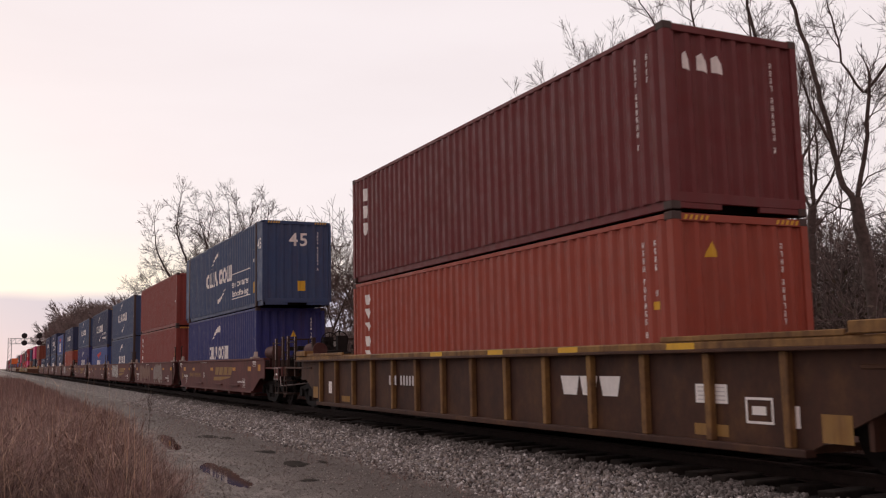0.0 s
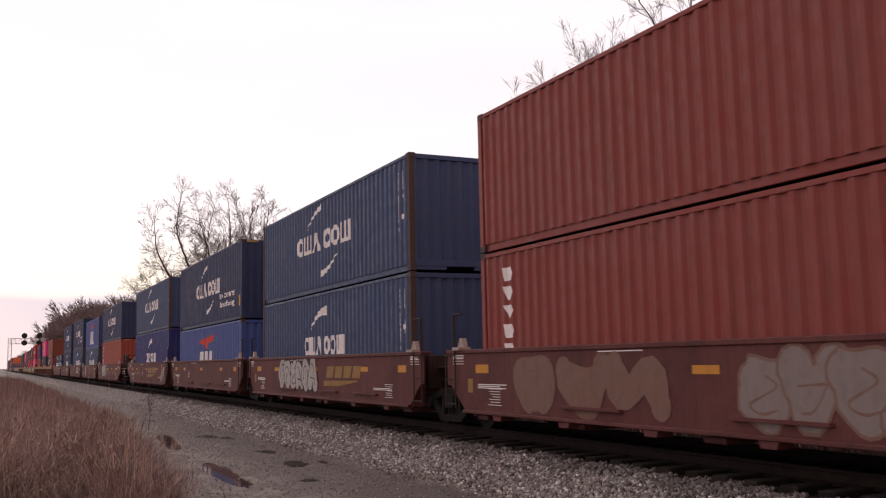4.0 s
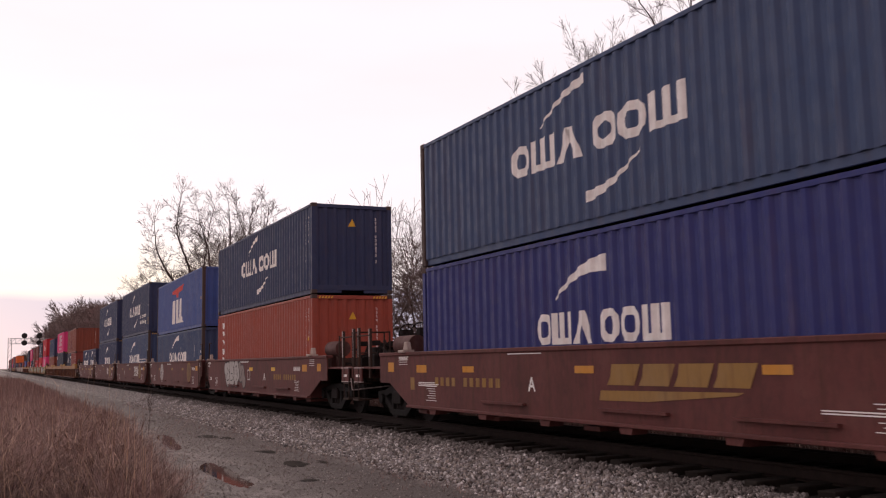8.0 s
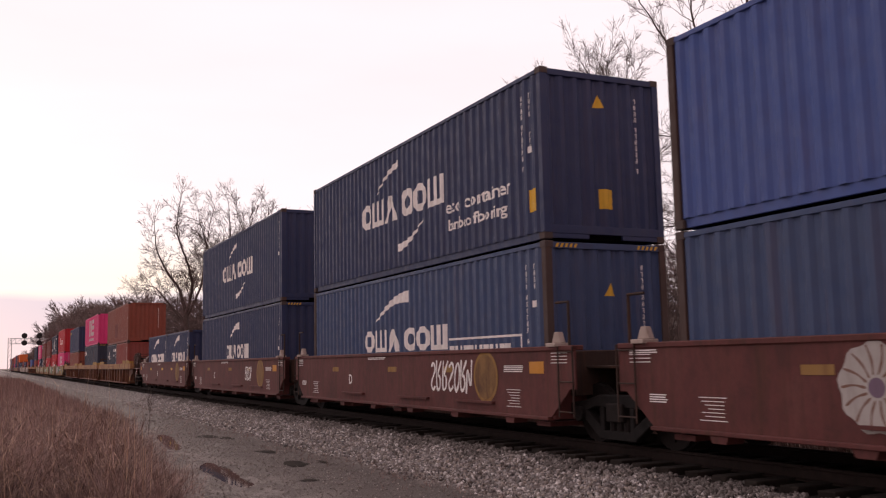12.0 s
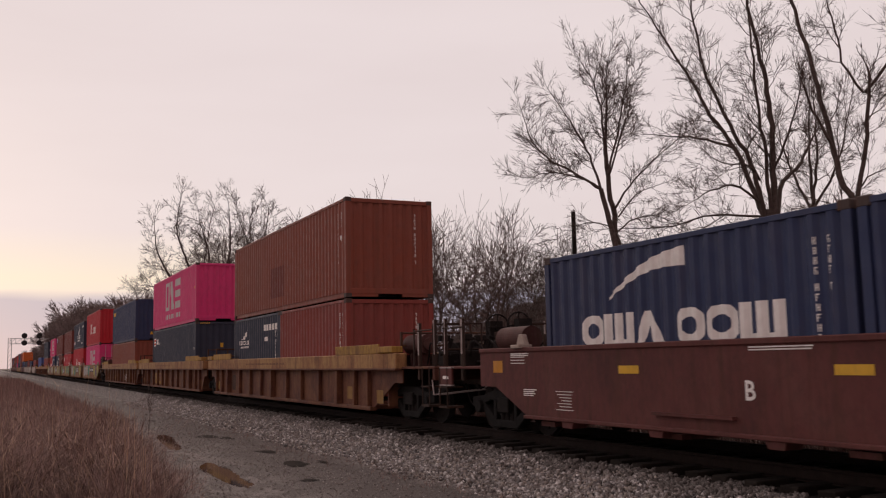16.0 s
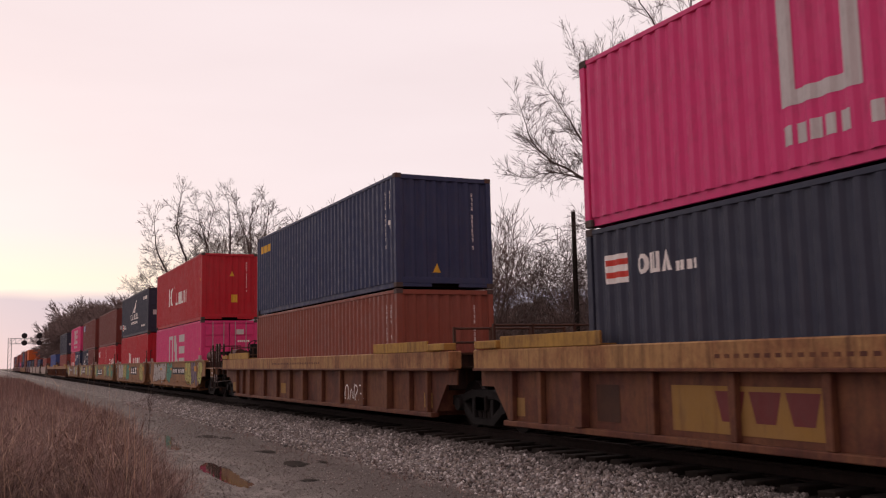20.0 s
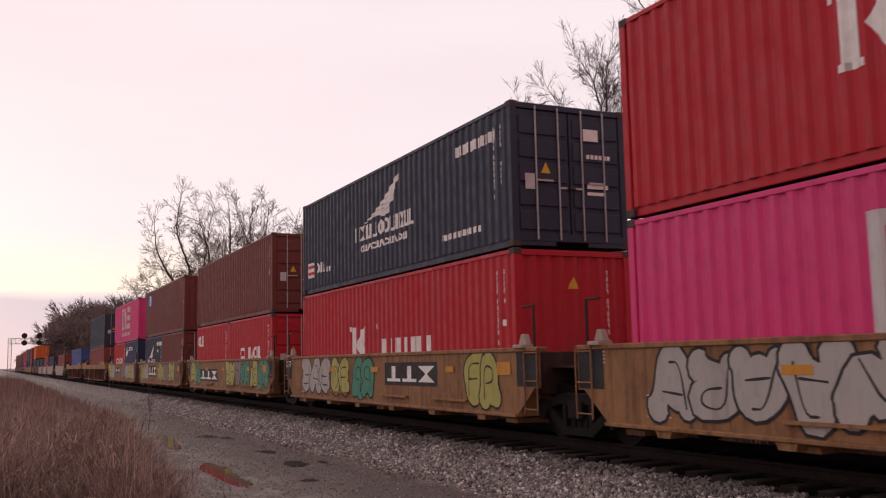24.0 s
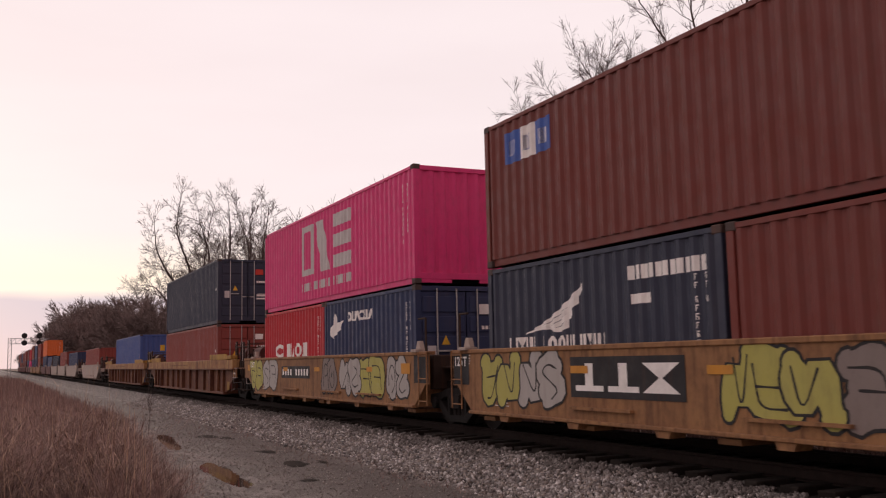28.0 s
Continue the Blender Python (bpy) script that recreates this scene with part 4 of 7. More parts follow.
def ribbed_car(paint_top, paint_side, label, half_n, half_f, near, far, group, truck_far=True, dense=False):
    """A well unit with a box chord along the top and posts down its sides."""
    top, side = PAINT[paint_top], PAINT[paint_side]
    car = tagged(new("ribbed_well_car"), label, "rail car", group)
    k = (half_n, half_f, near, far)
    bn = bf = 8.35
    low = 1.95 if dense else 1.72
    for s in (-1, 1):
        made("top_chord", ("rchord", s, dense) + k, lambda bm: box(bm, *sorted((s * 1.25, s * 1.52)), -half_n, half_f, low, 2.06), top, car, bevel=0.02)
        made("chord_lip", ("rlip", s, dense) + k, lambda bm: box(bm, *sorted((s * 1.40, s * 1.545)), -half_n, half_f, low - 0.03, low + 0.015), side, car, bevel=0.008)
        pts = [(-half_n, low - 0.02), (-half_n, 1.42), (-half_n + 0.45, 1.42), (-bn, 0.86), (bf, 0.86), (half_f - 0.45, 1.42), (half_f, 1.42), (half_f, low - 0.02)]
        made("side_sheet", ("rsheet", s, dense) + k, lambda bm: slab(bm, pts, *sorted((s * 1.36, s * 1.33))), side, car)
        made("bottom_chord", ("rbot", s) + k, lambda bm: box(bm, *sorted((s * 1.30, s * 1.47)), -bn, bf, 0.78, 0.87), side, car, bevel=0.012)
        posts = [(float(y), 0.06, 1.46) for y in np.linspace(-8.1, 8.1, 14)] if dense else [(y, 0.12 if y in (-6.05, 0.1, 6.05) else 0.065, 1.51 if y in (-6.05, 0.1, 6.05) else 1.46) for y in (-8.1, -7.2, -6.05, -4.5, -2.9, -1.45, 0.1, 1.5, 2.9, 4.4, 6.05, 7.2, 8.1)]
        for y, w, out in posts:
            made("side_post", ("rpost", s, round(y, 3), w), lambda bm: slab(bm, [(y - w * 0.8, 0.87), (y + w * 0.8, 0.87), (y + w, low - 0.03), (y - w, low - 0.03)], *sorted((s * 1.36, s * out))), PAINT["car_worn"] if dense else side, car, bevel=0.012)
    made("well_floor", ("rfloor",) + k, lambda bm: [box(bm, -1.3, 1.3, y - 0.25, y + 0.25, 0.80, 0.89) for y in np.linspace(-bn + 0.4, bf - 0.4, 6)] + [box(bm, -0.4, 0.4, -bn + 0.2, bf - 0.2, 0.81, 0.88)], side, car)
    for s, end, half in ((-1, near, half_n), (1, far, half_f)):
        b = half - 0.95
        made("end_bulkhead", ("rbulk", s, half), lambda bm: box(bm, -1.32, 1.32, *sorted((s * b, s * (b + 0.06))), 0.9, 1.9), side, car)
        end_deck(car, s * b, s, (2.6 if end == "coupled" else 1.0), side, end == "coupled", ("rib", s, end, half))
        yellow = PAINT["car_worn"] if dense else PAINT["walk_yellow"]
        for x in (-1, 1):
            made("walkway", ("rwalk", x, s, half, dense), lambda bm: (box(bm, *sorted((x * 1.22, x * 1.50)), *sorted((s * (half - 3.9), s * (half - 1.0))), 2.062, 2.09), box(bm, *sorted((x * 1.48, x * 1.52)), *sorted((s * (half - 3.9), s * (half - 1.0))), 2.062, 2.27 if not dense else 2.13)), yellow, car, "yellow walkway plate", bevel=0.008)
            made("chord_end_box", ("rbox", x, s, half, dense), lambda bm: box(bm, *sorted((x * 1.30, x * 1.56)), *sorted((s * (half - 0.92), s * (half - 0.12))), 2.075, 2.21), yellow, car, "yellow end box", bevel=0.012)
        if not dense:
            yr = s * (half - 0.3)
            for x in (-1.25, -0.45, 0.45, 1.25):
                made("rail_post", ("rrpost", s, half, x), lambda bm: box(bm, x - 0.025, x + 0.025, yr - 0.03, yr + 0.03, 1.75, 2.52), PAINT["car_dark"], car, bevel=0.006)
            for z in (2.22, 2.49):
                made("hand_rail", ("rrail", s, half, z), lambda bm: rod(bm, (-1.27, yr, z), (1.27, yr, z), 0.022, 8), PAINT["car_dark"], car, "rusty crossover hand rail")
            made("grating", ("rgrate", s, half), lambda bm: [box(bm, -1.2, 1.2, *sorted((s * (half - 0.75) + k * 0.09, s * (half - 0.75) + k * 0.09 + 0.05)), 1.99, 2.03) for k in range(-3, 4)], PAINT["car_dark"], car, "rusty crossover grating")
        if end == "coupled":
            truck(car, s * (b + 0.75))
        elif (s > 0) == truck_far:
            truck(car, s * 9.8)
        if dense:
            for x in (-1.1, 1.1):
                made("corner_post", ("rcpost", s, half, x), lambda bm: box(bm, x - 0.05, x + 0.05, s * (half - 0.3) - 0.06, s * (half - 0.3) + 0.06, 2.06, 2.6), DECK, car, bevel=0.01)
        on_car(car, "yellow_patch", [rect(s * (half - 1.3) - 0.2, s * (half - 1.3) + 0.2, 0.95, 1.25)], FADED_YELLOW, -1.366)
    return car


# ---- the ground: one sheet, a rutted track beside the line, the field and the far land ----
def puddle_depth(x, y):
    """How far the rut's floor lies under the track's level."""
    d = 0.0
    for cx, cy, rx, ry, lean, dep in ((3.77, 17.0, 0.20, 2.3, 0.05, 0.10), (4.16, 25.2, 0.20, 2.2, 0.08, 0.08)):
        u, v = (x - cx - lean * (y - cy)) / rx, (y - cy) / ry
        w = 1 + 0.35 * noise.noise((x * 1.7, y * 0.9, 3.0))
        q = (u * u + v * v) / (w * w)
        if q < 2.2:
            d = max(d, dep * (1 - q / 2.2))
    return d


def ground_height(x, y):
    z = 0.0
    if y < 120 and -12 < x < 8:
        z += 0.035 * noise.noise((x * 0.9, y * 0.35, 0.0)) + 0.018 * noise.noise((x * 3.1, y * 2.3, 5.0))
        z -= puddle_depth(x, y)
    if x > 12:
        z += min(1.0, (x - 12) / 25) * (0.5 + 0.35 * noise.noise((x * 0.05, y * 0.05, 9.0)))
    if x < 1:
        z += min(0.25, (1 - x) * 0.05)
    return z


def stepped(*runs):
    out = []
    for a, b, step in runs:
        n = max(1, round((b - a) / step))
        out += [a + (b - a) * i / n for i in range(n)]
    return out + [runs[-1][1]]


POTHOLES = ((5.22, 25.46, 0.29, 0.5), (5.54, 24.52, 0.14, 0.47), (5.37, 20.09, 0.2, 0.39), (5.25, 17.51, 0.22, 0.45), (5.71, 17.29, 0.06, 0.25), (4.69, 14.9, 0.15, 0.22))
xs = stepped((-2500, -400, 700), (-400, -40, 90), (-40, -4, 4), (-4, 1.5, 0.6), (1.5, 7.5, 0.14), (7.5, 14, 1.3), (14, 60, 3), (60, 400, 60), (400, 2500, 700))
ys = stepped((-2500, -400, 700), (-400, -20, 60), (-20, 8, 3), (8, 32, 0.2), (32, 60, 0.9), (60, 140, 5), (140, 500, 40), (500, 4500, 800))
verts = [(x, y, ground_height(x, y)) for y in ys for x in xs]
nx = len(xs)
faces = [(j * nx + i, j * nx + i + 1, (j + 1) * nx + i + 1, (j + 1) * nx + i) for j in range(len(ys) - 1) for i in range(nx - 1)]


def ground_material():
    m, nodes, links, bsdf = material("mud_gravel_and_dead_grass")
    geo = nodes.new("ShaderNodeNewGeometry")
    sep = nodes.new("ShaderNodeSeparateXYZ")
    links.new(geo.outputs["Position"], sep.inputs[0])
    wob = noise_of(nodes, links, 0.5, (1, 0.4, 1), 6.0, 0.6, False)
    fine = noise_of(nodes, links, 38.0, (1, 1, 1), 9.0, 0.82, False)
    mid = noise_of(nodes, links, 1.6, (1, 0.35, 1), 6.0, 0.65, False)

    def edge(src, at, soft, wobble):
        a = nodes.new("ShaderNodeMath")
        a.operation = "MULTIPLY_ADD"
        a.inputs[1].default_value = wobble
        links.new(wob, a.inputs[0])
        links.new(src, a.inputs[2])
        r = nodes.new("ShaderNodeMapRange")
        r.inputs[1].default_value, r.inputs[2].default_value = at + wobble / 2 - soft, at + wobble / 2 + soft
        links.new(a.outputs[0], r.inputs[0])
        return r.outputs[0]

    gravel = ramp(nodes, links, fine, (0.3, (0.075, 0.067, 0.062)), (0.5, (0.195, 0.176, 0.163)), (0.68, (0.42, 0.39, 0.365)))
    mud = ramp(nodes, links, fine, (0.34, (0.036, 0.029, 0.026)), (0.66, (0.125, 0.104, 0.094)))
    wet = ramp(nodes, links, mid, (0.45, 0.0), (0.55, 1.0))
    lane = blend(nodes, links, wet, gravel, mud)
    rut = nodes.new("ShaderNodeMath")
    rut.operation = "MULTIPLY"
    links.new(edge(sep.outputs[0], 4.3, 0.35, 0.9), rut.inputs[0])
    links.new(ramp(nodes, links, edge(sep.outputs[0], 6.1, 0.25, 0.6), (0.0, 0.85), (1.0, 0.0)), rut.inputs[1])
    lane = blend(nodes, links, rut.outputs[0], lane, mud)
    field = ramp(nodes, links, noise_of(nodes, links, 3.0, (1, 1, 1), 8.0, 0.7, False), (0.3, (0.065, 0.042, 0.032)), (0.7, (0.19, 0.125, 0.09)))
    c = blend(nodes, links, edge(sep.outputs[0], 2.0, 0.5, 1.4), field, lane)
    c = blend(nodes, links, edge(sep.outputs[0], 11.5, 0.8, 1.0), c, field)
    links.new(c, bsdf.inputs["Base Color"])
    links.new(ramp(nodes, links, mid, (0.42, 0.95), (0.6, 0.78)), bsdf.inputs["Roughness"])
    relief(nodes, links, bsdf, fine, 0.7, 0.03)
    return m


def from_lists(name, v, f, mat, smooth=False):
    me = bpy.data.meshes.new(name)
    me.from_pydata(v, [], f)
    if mat:
        me.materials.append(mat)
    if smooth:
        me.polygons.foreach_set("use_smooth", [True] * len(me.polygons))
    me.update()
    return me


tagged(new("ground", from_lists("ground", verts, faces, ground_material(), True)), "muddy gravel service track beside dead winter grass", "ground", kind="structure")

m_water, nodes, links, bsdf = material("muddy_puddle_water")
bsdf.inputs["Base Color"].default_value = (0.055, 0.038, 0.03, 1)
bsdf.inputs["Roughness"].default_value, bsdf.inputs["IOR"].default_value = 0.04, 1.33
relief(nodes, links, bsdf, noise_of(nodes, links, 3.0), 0.03, 0.01)
for cx, cy, rx, ry in ((3.77, 17.0, 0.62, 3.8), (4.16, 25.2, 0.62, 4.4)):
    ring = [(cx + rx * math.cos(a), cy + ry * math.sin(a), -0.045) for a in np.linspace(0, 2 * math.pi, 40, endpoint=False)]
    tagged(new("puddle", from_lists("puddle", ring, [tuple(range(40))], m_water)), "shallow brown puddle in the rutted track", "puddle", "puddles")

# Flat dark mud patches laid on the lane to paint the shade in potholes.
m_pothole, nodes, links, bsdf = material("pothole_shade_mud")
links.new(ramp(nodes, links, noise_of(nodes, links, 9.0), (0.3, (0.012, 0.010, 0.009)), (0.7, (0.035, 0.028, 0.024))), bsdf.inputs["Base Color"])
bsdf.inputs["Roughness"].default_value, bsdf.inputs["Specular IOR Level"].default_value = 0.95, 0.08
relief(nodes, links, bsdf, noise_of(nodes, links, 20.0), 0.5, 0.02)
for k, (cx, cy, rx, ry) in enumerate(POTHOLES):
    ring = []
    for q in np.linspace(0, 2 * math.pi, 26, endpoint=False):
        w = 1 + 0.45 * noise.noise((math.cos(q) * 1.4 + 7 * k, math.sin(q) * 1.4, 0.0))
        x, y = cx + rx * w * math.cos(q), cy + ry * w * math.sin(q)
        ring.append((x, y, ground_height(x, y) + 0.012))
    ring.append((cx, cy, ground_height(cx, cy) + 0.02))
    tagged(new("mud_patch", from_lists("mud_patch", ring, [(i, (i + 1) % 26, 26) for i in range(26)], m_pothole)), "dark mud patch painted as a shaded pothole in the track", "mud", "mud patches")

# ---- the line: ballast bed, ties, rails ----
BED = ((6.25, -0.02), (6.7, 0.06), (7.62, 0.35), (7.9, 0.37), (10.6, 0.37), (10.9, 0.35), (12.1, -0.05))
by = stepped((-420, -20, 40), (-20, 6, 3), (6, 40, 0.35), (40, 90, 2.0), (90, 900, 40))
bv, bf = [], []
for y in by:
    for x, z in BED:
        near = 6 < y < 60
        bv.append((x + (0.14 * noise.noise((x * 2, y * 0.8, 1)) if near else 0), y, z + (0.05 * noise.noise((x * 4, y * 2.2, 2)) if near else 0)))
nb = len(BED)
for j in range(len(by) - 1):
    for i in range(nb - 1):
        bf.append((j * nb + i, j * nb + i + 1, (j + 1) * nb + i + 1, (j + 1) * nb + i))
m_bed, nodes, links, bsdf = material("ballast_bed")
vor = nodes.new("ShaderNodeTexVoronoi")
vor.inputs["Scale"].default_value = 17.0
tc = nodes.new("ShaderNodeTexCoord")
links.new(tc.outputs["Object"], vor.inputs["Vector"])
sep = nodes.new("ShaderNodeSeparateColor")
links.new(vor.outputs["Color"], sep.inputs[0])
clean = ramp(nodes, links, sep.outputs[0], (0.0, (0.045, 0.041, 0.038)), (0.5, (0.16, 0.145, 0.134)), (1.0, (0.42, 0.385, 0.36)))
# Near-black bed colour: oil stain plus the shade under the train, painted in.
oily_shaded = ramp(nodes, links, sep.outputs[0], (0.0, (0.010, 0.0085, 0.0075)), (1.0, (0.032, 0.027, 0.023)))
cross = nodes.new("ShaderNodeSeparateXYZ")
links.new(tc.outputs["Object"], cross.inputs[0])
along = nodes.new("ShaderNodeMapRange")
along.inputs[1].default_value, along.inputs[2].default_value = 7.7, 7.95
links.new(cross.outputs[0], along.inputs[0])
links.new(blend(nodes, links, along.outputs[0], clean, oily_shaded), bsdf.inputs["Base Color"])
bsdf.inputs["Roughness"].default_value = 0.92
relief(nodes, links, bsdf, vor.outputs["Distance"], 0.9, 0.05)
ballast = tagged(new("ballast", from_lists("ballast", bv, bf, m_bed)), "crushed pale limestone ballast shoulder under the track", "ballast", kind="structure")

rail_profile = [(-0.07, 0), (0.07, 0), (0.07, 0.014), (0.012, 0.03), (0.012, 0.13), (0.036, 0.14), (0.036, 0.172), (-0.036, 0.172), (-0.036, 0.14), (-0.012, 0.13), (-0.012, 0.03), (-0.07, 0.014)]
for s in (-1, 1):
    bm = bmesh.new()
    rings = [[bm.verts.new((TC + s * 0.755 + a, y, 0.428 + b)) for a, b in rail_profile] for y in (-420, 900)]
    for i in range(12):
        bm.faces.new((rings[0][i], rings[0][(i + 1) % 12], rings[1][(i + 1) % 12], rings[1][i]))
    finish(bm)
    me = bpy.data.meshes.new("rail")
    bm.to_mesh(me)
    bm.free()
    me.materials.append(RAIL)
    tagged(new("rail", me), "rusty steel rail spiked to timber ties", "rail", kind="structure")


# ---- the train ----
MOVING = []          # things with their place along the train and height
FLOOR = 0.90         # of the wells


def ride(thing, u, z=0.0):
    thing.location = (TC, u, z)
    MOVING.append((thing, u, z))


def travel(t):
    """Metres gone since the start."""
    return 11.0656 * t - 0.01739 * t * t + 0.000188 * t ** 3


def load(u_near, z, feet, high, colour, label, doors=False, extra=()):
    """Sets a container with its near end at u_near (for 20 ft pairs give each its own)."""
    c, L, H = container(feet, high, colour, label, doors, posts=RUST_POST if "rust" in label.split() or "rusty" in label.split() or colour == "slate" else None)
    for fn, *args in extra:
        fn(c, L, H, *args)
    ride(c, u_near + L / 2 - (0.762 if feet == 45 else 0), z)
    return z + H + 0.03


def warn(c, L, H, a=0.0, z=2.0):
    warning(c, L, a, z)


def plac(c, L, H, a=0.0, z=0.45, w=0.27, h=0.34):
    placard(c, L, a, z, w, h)


def stripes(c, L, H):
    header_stripes(c, L, H)


def deco_end_marks(c, L, H):
    for a, w in ((-0.88, 0.10), (-0.62, 0.16), (-0.36, 0.18)):
        marking(c, "worn_mark", [[(a, H - 0.62), (a + w, H - 0.66), (a + w * 0.8, H - 0.5), (a + w * 0.4, H - 0.38), (a, H - 0.42)]], WHITE, L, "end", label="worn white mark")


def end_45(c, L, H):
    letters(c, "4", -0.28, H - 0.85, 0.62, WHITE, L, "end", "white number on the end")
    letters(c, "5", 0.08, H - 0.85, 0.62, WHITE, L, "end", "white number on the end")
    letters(c, "4", -6.2, H - 0.95, 0.5, WHITE, L, "flat", "white number on the side", depth=-1.2045)
    letters(c, "5", -6.46, H - 0.95, 0.5, WHITE, L, "flat", "white number on the side", depth=-1.2045)


BLUE40 = "dark blue steel shipping container with white marks"
BROWN40 = "red-brown steel shipping container, faded and scuffed"
# near end of each slot along the train
SLOT = (9.70, 31.46, 46.92, 62.33, 77.57, 93.04, 112.75, 128.08, 143.48, 158.92, 174.10, 195.79, 215.39, 234.98, 256.65, 272.05, 287.59, 303.00, 318.43, 337.87, 359.58)
W20 = 6.134          # step between two short containers in one well


def stack(i, low, high=None):
    """low, high: (feet, tall, colour, label, doors, extra)."""
    z = load(SLOT[i], FLOOR, *low)
    if high:
        load(SLOT[i], z, *high)


stack(0, (40, True, "orange", "orange-red steel container under a maroon one", False, [(deco_column,), (warn, -0.55, 2.3), (stripes,)]), (40, False, "maroon", "dark maroon steel container, stained, stacked on another", False, [(deco_column, 3, 2.25, 0.42, 5.48), (deco_end_marks,)]))
stack(1, (40, True, "royal", "deep blue steel container in a brown well car", False, [(deco_low,), (warn, 0.1, 1.9)]), (45, True, "slate", "long faded slate-blue container stacked on a shorter one", False, [(deco_swoosh,), (deco_eco, True), (end_45,), (plac, 0.15, 0.5), (stripes,)]))
stack(2, (40, True, "red_brown", BROWN40, False, [(deco_column,), (stripes,)]), (40, False, "red_brown", BROWN40, False, [(warn, -0.2, 1.9)]))
stack(3, (40, True, "slate", BLUE40, False, [(deco_low,)]), (40, False, "slate", "faded slate-blue container with rusty end posts", False, [(deco_swoosh,)]))
stack(4, (40, False, "bright_blue", "bright blue container with a red emblem", False, [(deco_eagle,), (warn, -0.05, 1.5)]), (40, True, "navy", "navy blue container with white words about its floor", False, [(deco_swoosh,), (deco_eco,), (warn, 0.05, 2.15), (plac, 0.15, 0.45), (stripes,)]))
stack(5, (40, True, "royal", BLUE40, False, [(deco_low,), (warn, 0.0, 1.9)]), (40, False, "slate", "faded slate-blue container, rust at its corners", False, [(deco_swoosh,), (warn, 0.0, 1.9)]))
stack(6, (40, True, "orange", "orange-red container with a white column mark", False, [(deco_column,), (warn, 0.0, 2.2), (stripes,)]), (40, False, "navy", BLUE40, False, [(deco_swoosh,), (warn, 0.0, 1.95)]))
stack(7, (40, False, "slate", "slate-blue container with white streaks under a brighter one", False, [(deco_low, 2.25, -0.05), (deco_streaks,)]), (40, False, "bright_blue", "bright blue container with a red emblem and rusty corners", False, [(deco_eagle,), (warn, -0.25, 1.85)]))
stack(8, (40, True, "slate", "slate-blue container, rusty corner post", False, [(deco_low, 2.25, -0.05), (deco_rule,), (warn, 0.05, 2.0), (stripes,)]), (40, True, "navy", "navy blue container with white words about its floor", False, [(deco_swoosh,), (deco_eco,), (warn, -0.05, 2.3), (plac, 0.05, 0.55)]))
stack(9, (40, True, "navy", BLUE40, False, [(deco_low,), (warn, 0.0, 2.0), (stripes,)]), (40, True, "navy", BLUE40, False, [(deco_swoosh,), (plac, 0.3, 1.0)]))
load(SLOT[10], FLOOR, 20, False, "navy", "short dark blue container alone in its well", False, [(deco_low, 1.72, -0.08)])
load(SLOT[10] + W20, FLOOR, 20, False, "navy", "short dark blue container beside another like it", False, [(deco_low, 2.02, 0.0)])
z = load(SLOT[11], FLOOR, 20, False, "red_brown", "short red-brown container under a long one", False, [])
load(SLOT[11] + W20, FLOOR, 20, False, "charcoal", "short charcoal container with a white wing mark", False, [(deco_wing, 0.42, 1.6, 1.66, False), (deco_number,)])
load(SLOT[11], z, 40, False, "rust_brown", "rust-brown container with a darker patch on its side", False, [(deco_patch,)])
stack(12, (40, True, "charcoal", "charcoal-blue container under a pink one", False, [(flag_mark, 2.1), (plac, -0.05, 1.75, 0.12, 0.2), (stripes,)]), (40, False, "pink", "vivid pink container with pale grey shapes", False, [(deco_wide,)]))
stack(13, (40, False, "rust_brown", BROWN40, False, []), (40, False, "navy", "dark blue container with a small yellow mark", False, [(warn, -0.2, 0.35), (deco_logo_tag,)]))
stack(14, (40, True, "pink", "pink container, door end with galvanised lock rods", True, [(deco_wide, 1.0, 1.43, False), (deco_door, GREY_MARK)]), (40, True, "red", "bright red container with white block marks", False, [(deco_serif,), (warn, 0.1, 1.9), (plac, 0.2, 0.75)]))
stack(15, (40, True, "red", "bright red container under a charcoal one", False, [(deco_serif, 0.96, 2.1, 0.97), (warn, 0.0, 2.2)]), (40, False, "charcoal", "charcoal container with a white wing and closed doors", True, [(deco_wing,), (deco_door,)]))
z = load(SLOT[16], FLOOR, 20, False, "red", "short red container with doors at its end", True, [(deco_door,), (deco_small,)])
load(SLOT[16] + W20, FLOOR, 20, False, "red", "short red container with a white block mark", False, [(deco_tag,)])
load(SLOT[16], z, 40, False, "brown", "brown container with its doors and lock rods showing", True, [(deco_door, RED_MARK)])
z = load(SLOT[17], FLOOR, 20, False, "brown", "short brown container with doors at its end", True, [(deco_door, RED_MARK)])
load(SLOT[17] + W20, FLOOR, 20, False, "charcoal", "short charcoal container with a white wing mark", False, [(deco_wing, 0.82, 0.88, 1.06, False), (deco_number,)])
load(SLOT[17], z, 40, False, "brown", "brown container with a blue and white sign panel", False, [(deco_panel,), (warn, -0.2, 1.9)])
z = load(SLOT[18], FLOOR, 20, False, "navy", "short navy container with doors at its end", True, [(deco_door,), (deco_bird,)])
load(SLOT[18] + W20, FLOOR, 20, False, "red", "short red container with white block marks", False, [(deco_small, 1.76, -1.44)])
load(SLOT[18], z, 40, False, "pink", "vivid pink container with pale grey shapes", False, [(deco_wide,)])
stack(19, (40, False, "red_brown", "red-brown container with doors at its end", True, [(deco_door,)]), (40, False, "charcoal", "charcoal-blue container with doors at its end", True, [(deco_door, RED_MARK)]))
load(SLOT[20], FLOOR, 40, True, "bright_blue", "bright blue container with a yellow sign on its end", False, [(plac, 0.1, 1.9)])

